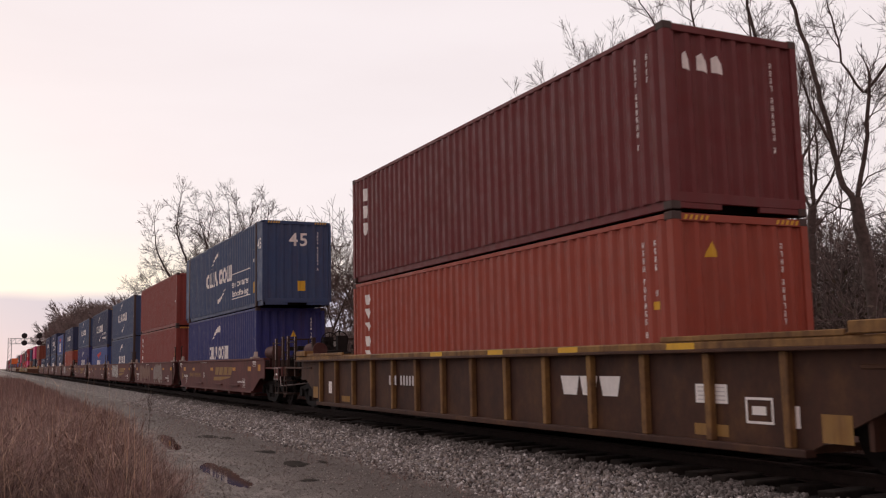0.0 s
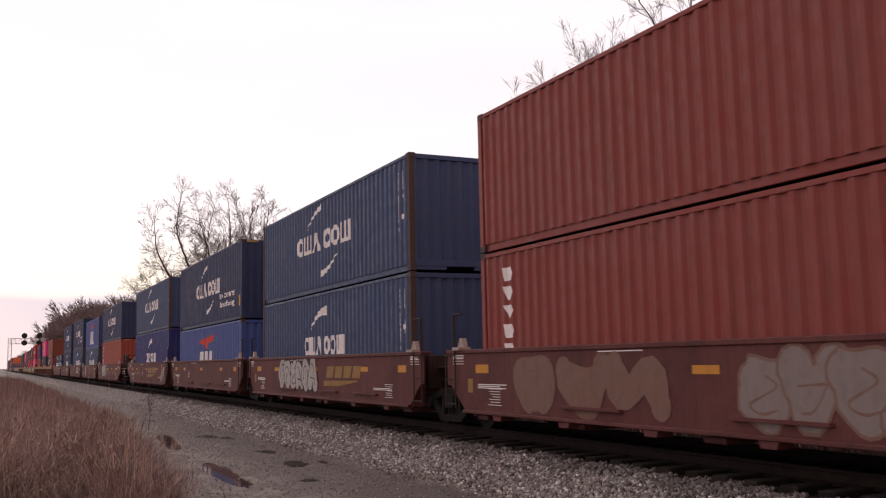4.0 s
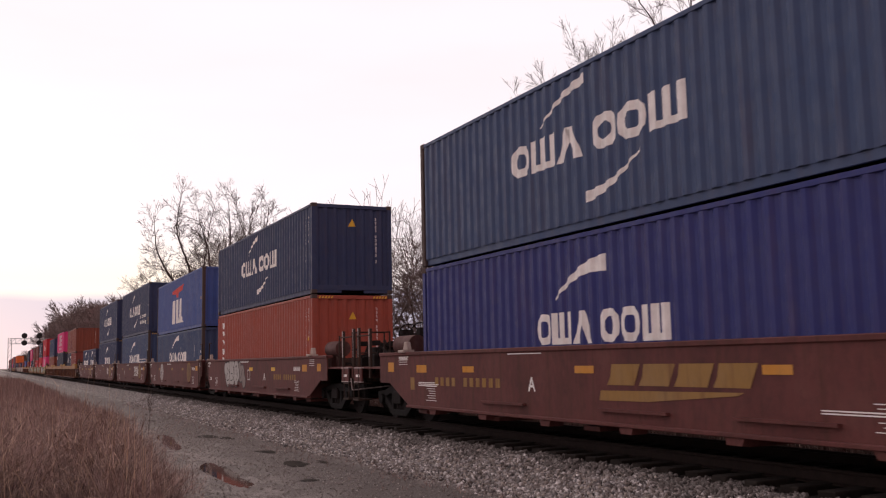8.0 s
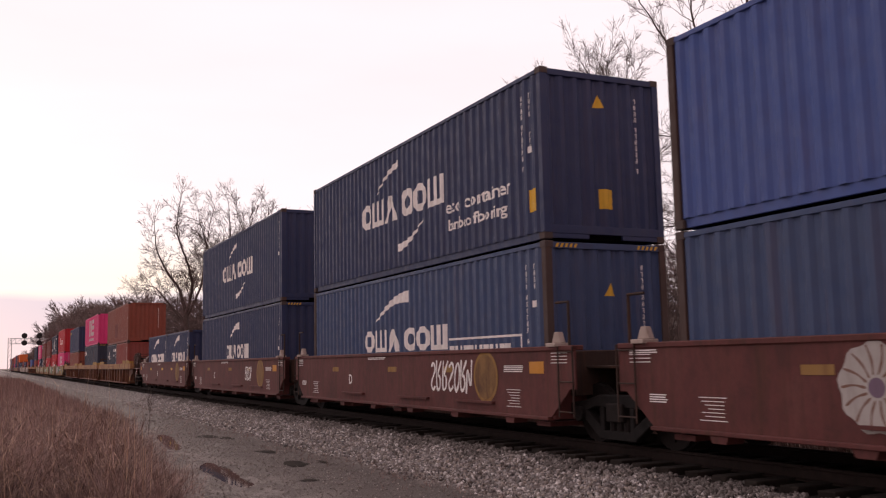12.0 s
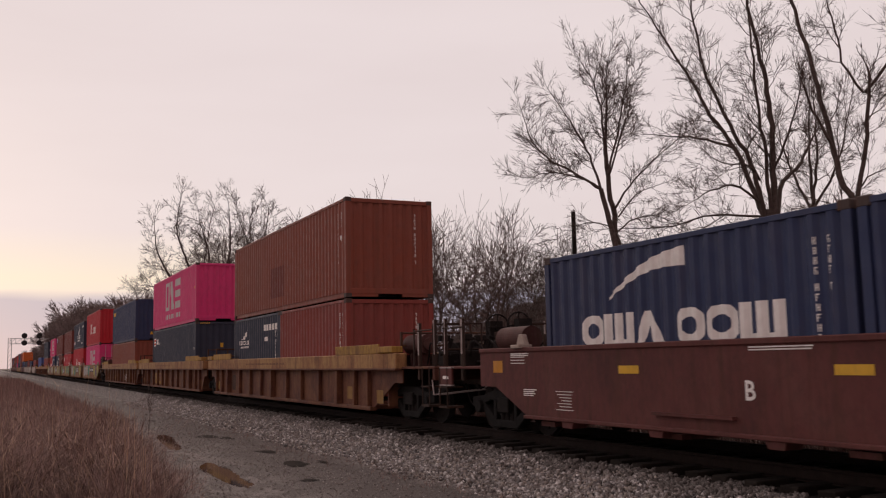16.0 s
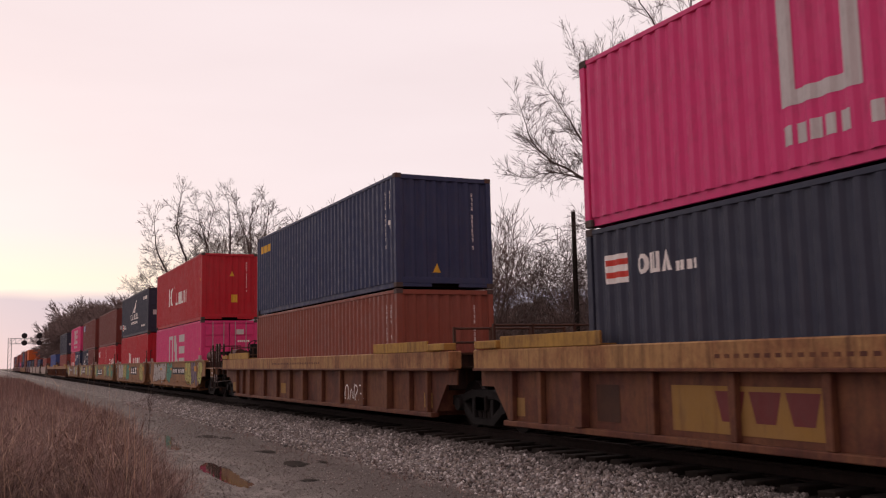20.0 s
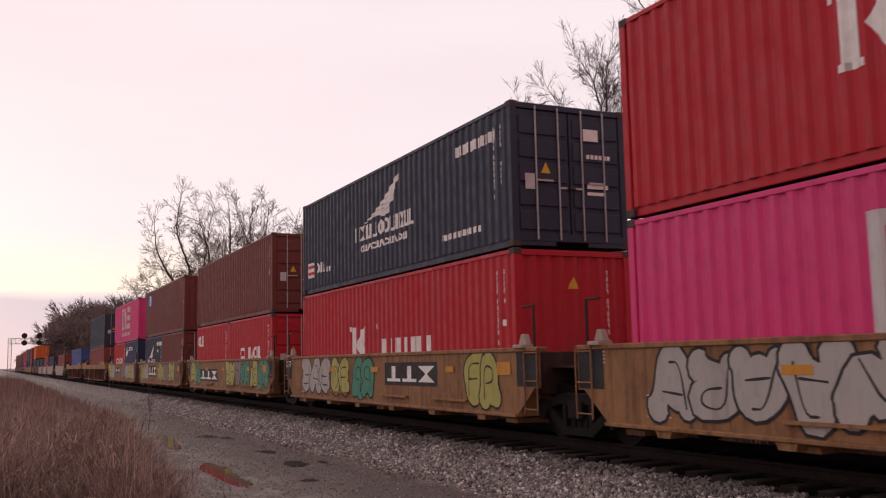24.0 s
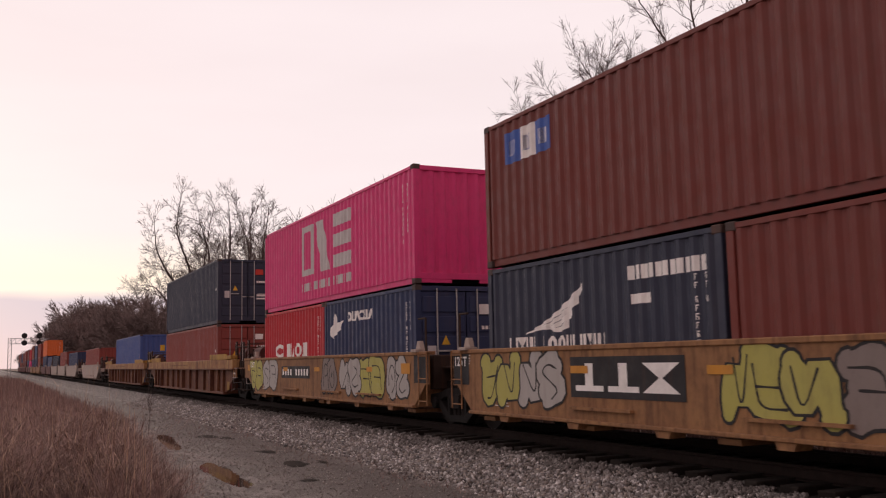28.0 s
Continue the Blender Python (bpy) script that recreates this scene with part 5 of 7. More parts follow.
BROWN_CAR = "mineral-brown smooth-sided well car, dusty and patched"
TAN_CAR = "yellow-tan smooth-sided well car covered in spray paint"
RIB_CAR = "rusty tan ribbed well car with a yellow top chord"


def couple(i, car):
    ride(car, SLOT[i] + 6.096)
    return car


G1, G2, G3, G4 = "first brown car set", "second brown car set", "ribbed car set", "spray-painted car set"
CARS = {}
CARS[0] = couple(0, ribbed_car("car_worn", "car_dark", "dark rusty ribbed well car with a worn tan chord", 10.0, 10.0, "coupled", "coupled", "ribbed cars", True, True))
for k, g in ((1, G1), (6, G2), (14, G4)):
    for j in range(5):
        near, far = ("coupled" if j == 0 else "joint"), ("coupled" if j == 4 else "joint")
        CARS[k + j] = couple(k + j, smooth_car("car_tan" if k == 14 else "car_brown", TAN_CAR if k == 14 else BROWN_CAR, near, far, g))
CARS[11] = couple(11, ribbed_car("chord_tan", "car_rust", RIB_CAR, 10.0, 9.3, "coupled", "joint", G3))
CARS[12] = couple(12, ribbed_car("chord_tan", "car_rust", RIB_CAR, 9.3, 9.3, "joint", "joint", G3))
CARS[13] = couple(13, ribbed_car("chord_tan", "car_rust", RIB_CAR, 9.3, 10.0, "joint", "coupled", G3, False))
CARS[19] = couple(19, ribbed_car("chord_tan", "car_rust", RIB_CAR, 10.0, 10.0, "coupled", "coupled", "ribbed cars"))
CARS[20] = couple(20, ribbed_car("chord_tan", "car_rust", RIB_CAR, 10.0, 10.0, "coupled", "coupled", "ribbed cars"))

# the far part of the train
FAR = (
    (383.8, "car_grey", (("red_brown", False),)), (406.0, "car_grey", (("navy", False),)), (421.5, "car_grey", (("red_brown", True),)),
    (437.0, "car_grey", (("charcoal", False),)), (452.5, "car_brown", (("slate", False),)), (468.0, "car_brown", (("navy", True), ("orange_bright", False))),
    (489.5, "car_tan", (("rust_brown", True), ("red_brown", False))), (505.0, "car_tan", (("navy", True), ("slate", False))), (520.5, "car_tan", (("navy", True), ("rust_brown", True))),
    (536.0, "car_brown", (("pink", False), ("red", False))), (551.5, "car_brown", (("slate", True), ("brown", False))), (573.0, "car_brown", (("brown", True), ("red_brown", False))),
    (588.5, "car_brown", (("brown", False), ("brown", False))), (604.0, "car_brown", (("rust_brown", False), ("slate", False))), (619.5, "car_brown", (("red_brown", True), ("brown", False))), (635.0, "car_brown", (("navy", True), ("brown", False))),
)
for i, (u, paint_name, boxes) in enumerate(FAR):
    z = FLOOR
    for colour, tall in boxes:
        z = load(u, z, 40, tall, colour, "weathered " + colour.replace("_", " ") + " container far down the train")
    ride(smooth_car(paint_name, "dusty well car far down the train", "coupled" if i in (0, 1, 6, 11) else "joint", "coupled" if i in (0, 5, 10) else "joint", "far cars"), u + 6.096)


# ---- trees, brush, grass and stones, from seeded growth ----
def numpy_mesh(name, v, quads, mat, tris=None):
    me = bpy.data.meshes.new(name)
    v = np.asarray(v, np.float32).reshape(-1, 3)
    me.vertices.add(len(v))
    me.vertices.foreach_set("co", v.ravel())
    q = np.asarray(quads, np.int32)
    n, w = q.shape
    me.loops.add(n * w)
    me.loops.foreach_set("vertex_index", q.ravel())
    me.polygons.add(n)
    me.polygons.foreach_set("loop_start", np.arange(0, n * w, w, dtype=np.int32))
    me.polygons.foreach_set("loop_total", np.full(n, w, np.int32))
    me.update(calc_edges=True)
    me.materials.append(mat)
    return me


def tubes(name, segs, mat, n=3, spray=None):
    """Tapered rods; segs: rows of start, end, two radii. spray: number, length and width of the last fine twigs that the thin rods carry, and a seed."""
    s = np.array(segs, np.float64).reshape(-1, 8)
    a, b, r = s[:, 0:3], s[:, 3:6], s[:, 6:8]
    d = b - a
    d /= np.linalg.norm(d, axis=1)[:, None] + 1e-9
    ref = np.where(np.abs(d[:, 2:3]) < 0.9, np.array([[0.0, 0, 1]]), np.array([[1.0, 0, 0]]))
    u = np.cross(d, ref)
    u /= np.linalg.norm(u, axis=1)[:, None]
    w = np.cross(d, u)
    v = np.zeros((len(s), 2, n, 3))
    for i in range(n):
        c, e = math.cos(2 * math.pi * i / n), math.sin(2 * math.pi * i / n)
        v[:, 0, i] = a + r[:, 0:1] * (c * u + e * w)
        v[:, 1, i] = b + r[:, 1:2] * (c * u + e * w)
    base = (np.arange(len(s)) * 2 * n)[:, None]
    quads = np.concatenate([base + np.array([[i, (i + 1) % n, n + (i + 1) % n, n + i]]) for i in range(n)])
    v = v.reshape(-1, 3)
    if spray:
        count, length, width, seed = spray
        g = np.random.default_rng(seed)
        thin = np.flatnonzero(r[:, 1] <= np.quantile(r[:, 1], 0.6) + 1e-6)
        k = g.choice(thin, count)
        p = a[k] + (b[k] - a[k]) * g.random((count, 1))
        way = d[k] + g.normal(0, 0.38, (count, 3)) + np.array([0, 0, 0.15])
        way *= length * g.uniform(0.45, 1.2, (count, 1)) / np.linalg.norm(way, axis=1)[:, None]
        flat = np.cross(way, g.normal(size=(count, 3)))
        flat *= 0.5 * width / np.linalg.norm(flat, axis=1)[:, None]
        bow = g.normal(0, 0.12 * length, (count, 3))
        twig = np.stack([p - flat, p + flat, p + way + bow + flat * 0.4, p + way + bow - flat * 0.4], 1)
        quads = np.concatenate([quads, len(v) + np.arange(count * 4).reshape(-1, 4)])
        v = np.concatenate([v, twig.reshape(-1, 3)])
    return numpy_mesh(name, v, quads, mat)


def turned(rng, d, angle):
    """d turned by an angle about a random axis across it."""
    side = Vector((rng.uniform(-1, 1), rng.uniform(-1, 1), rng.uniform(-1, 1)))
    side = (side - d * side.dot(d)).normalized()
    return (d * math.cos(angle) + side * math.sin(angle)).normalized()


def limb(rng, out, p, d, length, r, level, spec):
    """One limb with its side shoots; out[level > 1] holds the fine ones."""
    n = (9, 7, 5, 4, 2)[level]
    step = length / n
    rmin = spec["tip"]
    for i in range(n):
        wild = spec["wander"] * (0.38, 0.9, 1.2, 1.4, 1.4)[level]
        d = (d + Vector((rng.gauss(0, wild), rng.gauss(0, wild), rng.gauss(0, wild) + spec["lift"] * (0.3, 1.0, 1.0, 0.8, 0.5)[level]))).normalized()
        q = p + d * step
        r1 = max(rmin, r * (1 - 0.8 / n)) if level else max(rmin, r * (1 - 0.62 / n))
        out[0 if level < 2 else 1].append((*p, *q, r, r1))
        start = spec["bare"] * n if level == 0 else 0.6
        if level < spec["levels"] and i + 0.5 > start:
            shoots = spec["shoots"][level]
            for _ in range(int(shoots) + (rng.random() < shoots % 1)):
                ratio = spec["ratio"][level] * rng.uniform(0.6, 1.25) * (1.0 - 0.45 * i / n)
                limb(rng, out, q.copy(), turned(rng, d, rng.uniform(*spec["angle"])), length * ratio, max(rmin, r1 * rng.uniform(0.4, 0.62)), level + 1, spec)
        p, r = q, r1


BASE_SPEC = dict(wander=0.11, lift=0.09, tip=0.0065, bare=0.22, levels=4, shoots=(1.6, 1.5, 1.4, 1.4), ratio=(0.34, 0.5, 0.5, 0.55), angle=(0.4, 0.85))


def fork(rng, segs, p, d, length, r, depth, spec):
    """A shoot that bends and then divides, down to the last twigs."""
    n = 3 if depth > 2 else 2
    for i in range(n):
        k = spec["wander"]
        d = (d + Vector((rng.gauss(0, k), rng.gauss(0, k), rng.gauss(0, k) + spec["lift"]))).normalized()
        q = p + d * (length / n)
        r1 = max(spec["tip"], r * 0.94)
        segs[0 if r > spec["fine"] else 1].append((*p, *q, r, r1))
        p, r = q, r1
        if 1 < depth < 7 and rng.random() < spec["side"]:
            fork(rng, segs, p, turned(rng, d, rng.uniform(0.5, 1.1)), length * rng.uniform(0.45, 0.7), max(spec["tip"], r * 0.4), max(0, depth - rng.choice((2, 3))), spec)
    if depth > 0:
        fork(rng, segs, p, turned(rng, d, rng.uniform(0.06, 0.26)), length * rng.uniform(0.80, 0.94), max(spec["tip"], r * 0.80), depth - 1, spec)
        fork(rng, segs, p, turned(rng, d, rng.uniform(*spec["angle"])), length * rng.uniform(0.66, 0.86), max(spec["tip"], r * 0.62), depth - 1, spec)
        if rng.random() < spec["triple"]:
            fork(rng, segs, p, turned(rng, d, rng.uniform(*spec["angle"])), length * rng.uniform(0.55, 0.8), max(spec["tip"], r * 0.5), depth - 1, spec)


def forked_tree(name, label, seed, stems, place, spec, twig=TWIG, group="bare trees beside the line", bole=0.0, radius=0.2, spray=None):
    """A leafless tree whose limbs fork again and again. stems: (lean x, lean y, first length, radius, forks, height of its start)."""
    rng = random.Random(seed)
    spec = dict(dict(wander=0.07, lift=0.035, tip=0.006, fine=0.03, side=0.3, angle=(0.35, 0.7), triple=0.12), **spec)
    segs = ([], [])
    if bole > 0:
        x = y = 0.0
        for i in range(5):
            u, v = x + rng.gauss(0, 0.03), y + rng.gauss(0, 0.03)
            segs[0].append((x, y, -0.3 + (bole + 0.5) * i / 5, u, v, -0.3 + (bole + 0.5) * (i + 1) / 5, radius * (1.3 - 0.07 * i), radius * (1.3 - 0.07 * (i + 1))))
            x, y = u, v
    for lx, ly, length, r, depth, z in stems:
        fork(rng, segs, Vector((0.1 * lx, 0.1 * ly, z)), Vector((lx, ly, 1)).normalized(), length, r, depth, spec)
    tree = tagged(new(name), label, "tree", group)
    part("trunk", tubes("trunk", segs[0], BARK, 6), None, tree, "grey-brown trunk and main limbs")
    part("crown", tubes("crown", segs[1], twig, 3, spray and (*spray, seed)), None, tree, "crown of bare twigs")
    tree.location = place
    return tree


SIDE, BACK = Vector((0.902, -0.432, 0)), Vector((0.432, 0.902, 0))


def laid_tree(label, seed, place, limbs, spec, twig=TWIG, tall=1.0, wide=1.0):
    """A bare tree from its main limbs, which then put out shoots of their own.
    limbs: (radius at the base, radius at the tip, depth of its end, shoots a metre, length of a shoot, (across, up) along it)."""
    rng = random.Random(seed)
    spec = dict(dict(wander=0.10, lift=0.03, tip=0.0055, fine=0.028, side=0.30, angle=(0.35, 0.8), triple=0.12, depth=4, thick=0.52, many=2.5, reach=0.66, spray=(3600, 0.34, 0.008)), **spec)
    segs = ([], [])
    for r0, r1, deep, shoots, reach, way in limbs:
        r0, r1, shoots, reach = (r0 * spec["thick"], r1 * spec["thick"], shoots * spec["many"], reach * spec["reach"]) if shoots else (r0, r1, 0, 0)
        pts = [SIDE * a * wide + BACK * (deep * k / (len(way) - 1)) + Vector((0, 0, b * tall)) for k, (a, b) in enumerate(way)]
        pts = [pts[0] * 2 - pts[1]] + pts + [pts[-1] * 2 - pts[-2]]
        line = []
        for k in range(1, len(pts) - 2):
            a, b, c, d = pts[k - 1:k + 3]
            n = max(2, round((c - b).length / 0.34))
            for m in range(n):
                t = m / n
                line.append(0.5 * (2 * b + (c - a) * t + (2 * a - 5 * b + 4 * c - d) * t * t + (3 * b - a - 3 * c + d) * t ** 3))
        line.append(pts[-2])
        kink = 0.022
        line = [p + Vector((rng.gauss(0, kink), rng.gauss(0, kink), rng.gauss(0, kink))) if 0 < k < len(line) - 1 else p for k, p in enumerate(line)]
        n = len(line) - 1
        for k in range(n):
            p, q = line[k], line[k + 1]
            ra, rb = r0 + (r1 - r0) * k / n, r0 + (r1 - r0) * (k + 1) / n
            segs[0].append((*p, *(q + (q - p).normalized() * 0.3 * ra), ra, rb))
            want = shoots * (q - p).length
            if k > 0.12 * n:
                for _ in range(int(want) + (rng.random() < want % 1)):
                    size = reach * rng.uniform(0.55, 1.2) * (1.05 - 0.4 * k / n)
                    fork(rng, segs, q, turned(rng, (q - p).normalized(), rng.uniform(0.45, 1.0)), size * 0.3, max(0.008, min(rb * 0.6, size * 0.015)), spec["depth"] - (size < reach * 0.7), spec)
        if shoots:
            fork(rng, segs, line[-1], (line[-1] - line[-2]).normalized(), reach * 0.3, r1, spec["depth"], spec)
    tree = tagged(new("tree"), label, "tree", "bare trees beside the line")
    part("trunk", tubes("trunk", segs[0], BARK, 7), None, tree, "grey-brown trunk and main limbs")
    part("crown", tubes("crown", segs[1], twig, 3, (*spec["spray"], seed)), None, tree, "crown of bare twigs")
    tree.location = place
    return tree


laid_tree("tall bare tree with two stems and fanned fine limbs", 11, (23.45, 30.9, 0.0), (
    (0.17, 0.10, 0.0, 0, 0, ((-0.35, -0.3), (-0.45, 3.0), (-0.76, 6.5), (-1.31, 9.0))),
    (0.18, 0.085, 0.3, 0, 0, ((-0.25, -0.3), (-0.4, 3.0), (-0.6, 6.7), (-0.93, 9.6), (-1.0, 11.3))),
    (0.10, 0.02, 0.8, 2.2, 2.6, ((-1.31, 9.0), (-2.61, 9.85), (-3.53, 10.34), (-4.43, 11.32), (-4.86, 12.77))),
    (0.08, 0.02, -1.0, 2.0, 2.4, ((-1.31, 9.0), (-2.16, 9.36), (-3.55, 9.63), (-4.96, 9.37))),
    (0.10, 0.02, 0.6, 2.2, 2.6, ((-1.31, 8.95), (-1.87, 10.8), (-2.87, 12.5), (-3.42, 13.4))),
    (0.10, 0.02, -0.6, 2.2, 2.6, ((-1.01, 10.0), (-1.14, 11.5), (-1.42, 13.2), (-2.2, 14.5))),
    (0.11, 0.02, 0.3, 2.2, 2.6, ((-1.0, 11.2), (-0.92, 12.2), (-0.79, 14.1), (-0.64, 14.9))),
    (0.08, 0.02, 1.4, 2.2, 2.4, ((-0.93, 9.6), (-0.34, 11.0), (0.33, 12.7), (0.74, 14.0))),
    (0.08, 0.018, -1.2, 1.8, 2.4, ((-0.68, 8.2), (0.18, 9.3), (1.16, 10.2), (2.13, 10.9))),
    (0.06, 0.015, 1.0, 1.7, 2.0, ((-0.6, 7.2), (0.34, 7.8), (1.51, 7.9), (2.88, 7.4))),
    (0.06, 0.015, 0.2, 1.7, 2.2, ((-0.57, 7.8), (0.39, 8.8), (1.81, 9.3))),
    (0.09, 0.02, -1.3, 2.2, 2.5, ((-0.98, 9.6), (-0.41, 12.0), (-0.09, 13.9))),
    (0.05, 0.014, 1.4, 1.8, 2.0, ((-0.9, 7.4), (-1.9, 7.7), (-2.9, 7.3)))), dict(tip=0.0065, many=3.4, reach=0.60, thick=0.6, spray=(5200, 0.38, 0.009)), wide=0.88, tall=0.97)
laid_tree("stout bare tree that divides into many crooked leaders", 23, (21.27, 21.31, 0.0), (
    (0.36, 0.24, 0.0, 0, 0, ((0.0, -0.3), (0.04, 3.0), (0.14, 4.6), (0.23, 6.2))),
    (0.17, 0.03, 0.8, 1.7, 2.2, ((0.12, 5.8), (-0.29, 7.0), (-0.81, 8.45), (-1.38, 9.4), (-1.93, 10.6), (-2.74, 12.1), (-3.5, 13.6))),
    (0.16, 0.03, -1.2, 1.6, 2.2, ((0.05, 5.9), (-0.42, 7.7), (-0.98, 8.6), (-1.77, 10.3), (-2.13, 11.9), (-2.4, 13.6))),
    (0.21, 0.06, 0.3, 1.2, 2.4, ((0.28, 6.0), (0.36, 7.5), (0.38, 9.3), (0.23, 11.1), (0.03, 12.3), (-0.25, 14.2))),
    (0.13, 0.03, -0.7, 1.5, 2.2, ((0.2, 6.0), (0.04, 8.1), (-0.13, 9.7), (-0.3, 11.3), (-0.45, 13.6))),
    (0.17, 0.07, 1.2, 2.0, 2.0, ((0.35, 6.1), (0.77, 7.2), (1.51, 7.9), (2.0, 8.6))),
    (0.09, 0.025, -1.5, 2.0, 1.8, ((0.0, 6.4), (-1.07, 7.0), (-1.96, 6.7), (-2.59, 6.35))),
    (0.08, 0.02, 1.0, 1.8, 1.7, ((0.1, 6.0), (-1.47, 6.2), (-2.69, 5.9), (-4.43, 5.9))),
    (0.09, 0.02, 1.6, 1.8, 1.9, ((-0.75, 8.2), (-1.51, 8.65), (-2.19, 8.9), (-3.24, 9.1))),
    (0.08, 0.02, -0.8, 2.0, 1.9, ((0.38, 7.6), (0.99, 9.3), (1.16, 10.6))),
    (0.07, 0.015, -1.6, 2.2, 1.8, ((-0.1, 7.2), (-0.6, 7.6), (-1.5, 7.5), (-2.3, 7.9)))), dict())
laid_tree("bare tree with a tight upright crown behind a stouter one", 31, (25.15, 23.44, 0.0), (
    (0.20, 0.14, 0.0, 0, 0, ((0.0, -0.3), (0.05, 3.1), (0.19, 5.2), (0.34, 6.9))),
    (0.11, 0.02, 0.8, 2.6, 2.0, ((0.34, 6.7), (-0.29, 8.6), (-0.39, 10.2))),
    (0.12, 0.02, -0.6, 2.6, 2.0, ((0.35, 6.8), (0.24, 9.2), (0.25, 10.8))),
    (0.12, 0.02, 0.5, 2.6, 2.0, ((0.35, 6.8), (0.73, 9.2), (0.79, 11.4))),
    (0.10, 0.02, -0.8, 2.6, 2.0, ((0.36, 6.8), (1.17, 8.4), (1.62, 10.6))),
    (0.07, 0.02, 0.4, 2.2, 1.8, ((0.3, 6.2), (1.16, 6.8), (1.99, 7.4))),
    (0.07, 0.02, -0.4, 2.2, 1.8, ((0.22, 5.4), (-0.6, 6.3), (-1.3, 7.1)))), dict(wander=0.13, many=2.0, spray=(1500, 0.34, 0.008)))
laid_tree("leaning bare tree with one heavy limb and a broken stub", 39, (21.33, 17.73, 0.0), (
    (0.24, 0.16, 0.0, 0, 0, ((0.08, -0.3), (0.05, 2.8), (0.01, 4.1), (-0.23, 6.0))),
    (0.17, 0.07, 0.5, 0.8, 2.0, ((-0.23, 5.9), (-0.56, 6.7), (-0.72, 7.8), (-0.88, 8.9), (-1.1, 10.2), (-1.41, 11.6), (-1.7, 13.2))),
    (0.10, 0.045, -0.6, 0.5, 1.2, ((-0.7, 7.3), (-1.38, 8.5), (-1.68, 9.05))),
    (0.13, 0.09, -0.3, 1.0, 1.8, ((-0.19, 6.0), (0.0, 7.0), (0.13, 8.1), (0.23, 9.1))),
    (0.09, 0.03, -0.8, 1.4, 2.0, ((0.23, 9.0), (0.66, 9.55), (1.03, 10.4), (1.5, 12.0))),
    (0.07, 0.02, 0.8, 1.4, 2.0, ((0.2, 9.0), (-0.17, 10.0), (-0.32, 11.4), (-0.3, 13.0))),
    (0.06, 0.02, 0.6, 1.8, 1.8, ((-0.12, 6.3), (0.29, 6.7), (1.01, 7.0))),
    (0.05, 0.02, -0.7, 1.4, 1.4, ((-0.3, 5.7), (-0.94, 5.8), (-1.7, 5.95))),
    (0.05, 0.02, 0.8, 1.4, 1.6, ((0.13, 8.1), (0.6, 8.5), (1.2, 8.9)))), dict())
for seed, x, y, h in ((41, 30.0, 21.0, 2.0), (43, 31.5, 27.0, 1.9), (47, 27.5, 15.0, 1.9), (49, 31.0, 17.5, 2.0), (50, 33.0, 32.0, 1.8)):
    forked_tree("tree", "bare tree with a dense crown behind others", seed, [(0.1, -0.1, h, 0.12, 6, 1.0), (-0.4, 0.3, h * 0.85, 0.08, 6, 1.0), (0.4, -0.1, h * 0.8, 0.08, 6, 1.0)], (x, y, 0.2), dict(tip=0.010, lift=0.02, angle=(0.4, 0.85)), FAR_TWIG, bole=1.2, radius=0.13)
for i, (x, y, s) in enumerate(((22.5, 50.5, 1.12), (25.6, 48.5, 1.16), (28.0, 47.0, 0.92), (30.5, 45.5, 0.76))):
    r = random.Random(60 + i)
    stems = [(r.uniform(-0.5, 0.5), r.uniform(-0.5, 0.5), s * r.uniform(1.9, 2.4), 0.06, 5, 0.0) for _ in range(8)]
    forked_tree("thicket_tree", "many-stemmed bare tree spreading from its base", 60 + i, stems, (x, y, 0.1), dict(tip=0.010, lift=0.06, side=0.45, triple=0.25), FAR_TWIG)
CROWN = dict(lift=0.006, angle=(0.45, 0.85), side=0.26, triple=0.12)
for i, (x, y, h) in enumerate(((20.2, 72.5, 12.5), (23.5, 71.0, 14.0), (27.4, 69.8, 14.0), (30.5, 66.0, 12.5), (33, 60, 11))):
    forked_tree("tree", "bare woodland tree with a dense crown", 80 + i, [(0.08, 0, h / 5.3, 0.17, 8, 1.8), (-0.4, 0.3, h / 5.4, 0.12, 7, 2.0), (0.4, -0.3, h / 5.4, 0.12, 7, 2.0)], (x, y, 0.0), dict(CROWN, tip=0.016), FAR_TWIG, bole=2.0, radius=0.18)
OLD = dict(tip=0.013, fine=0.06, wander=0.11, lift=0.02, angle=(0.4, 0.9), side=0.34, depth=5, thick=0.8, many=2.3, reach=0.66, spray=(1500, 0.6, 0.02))
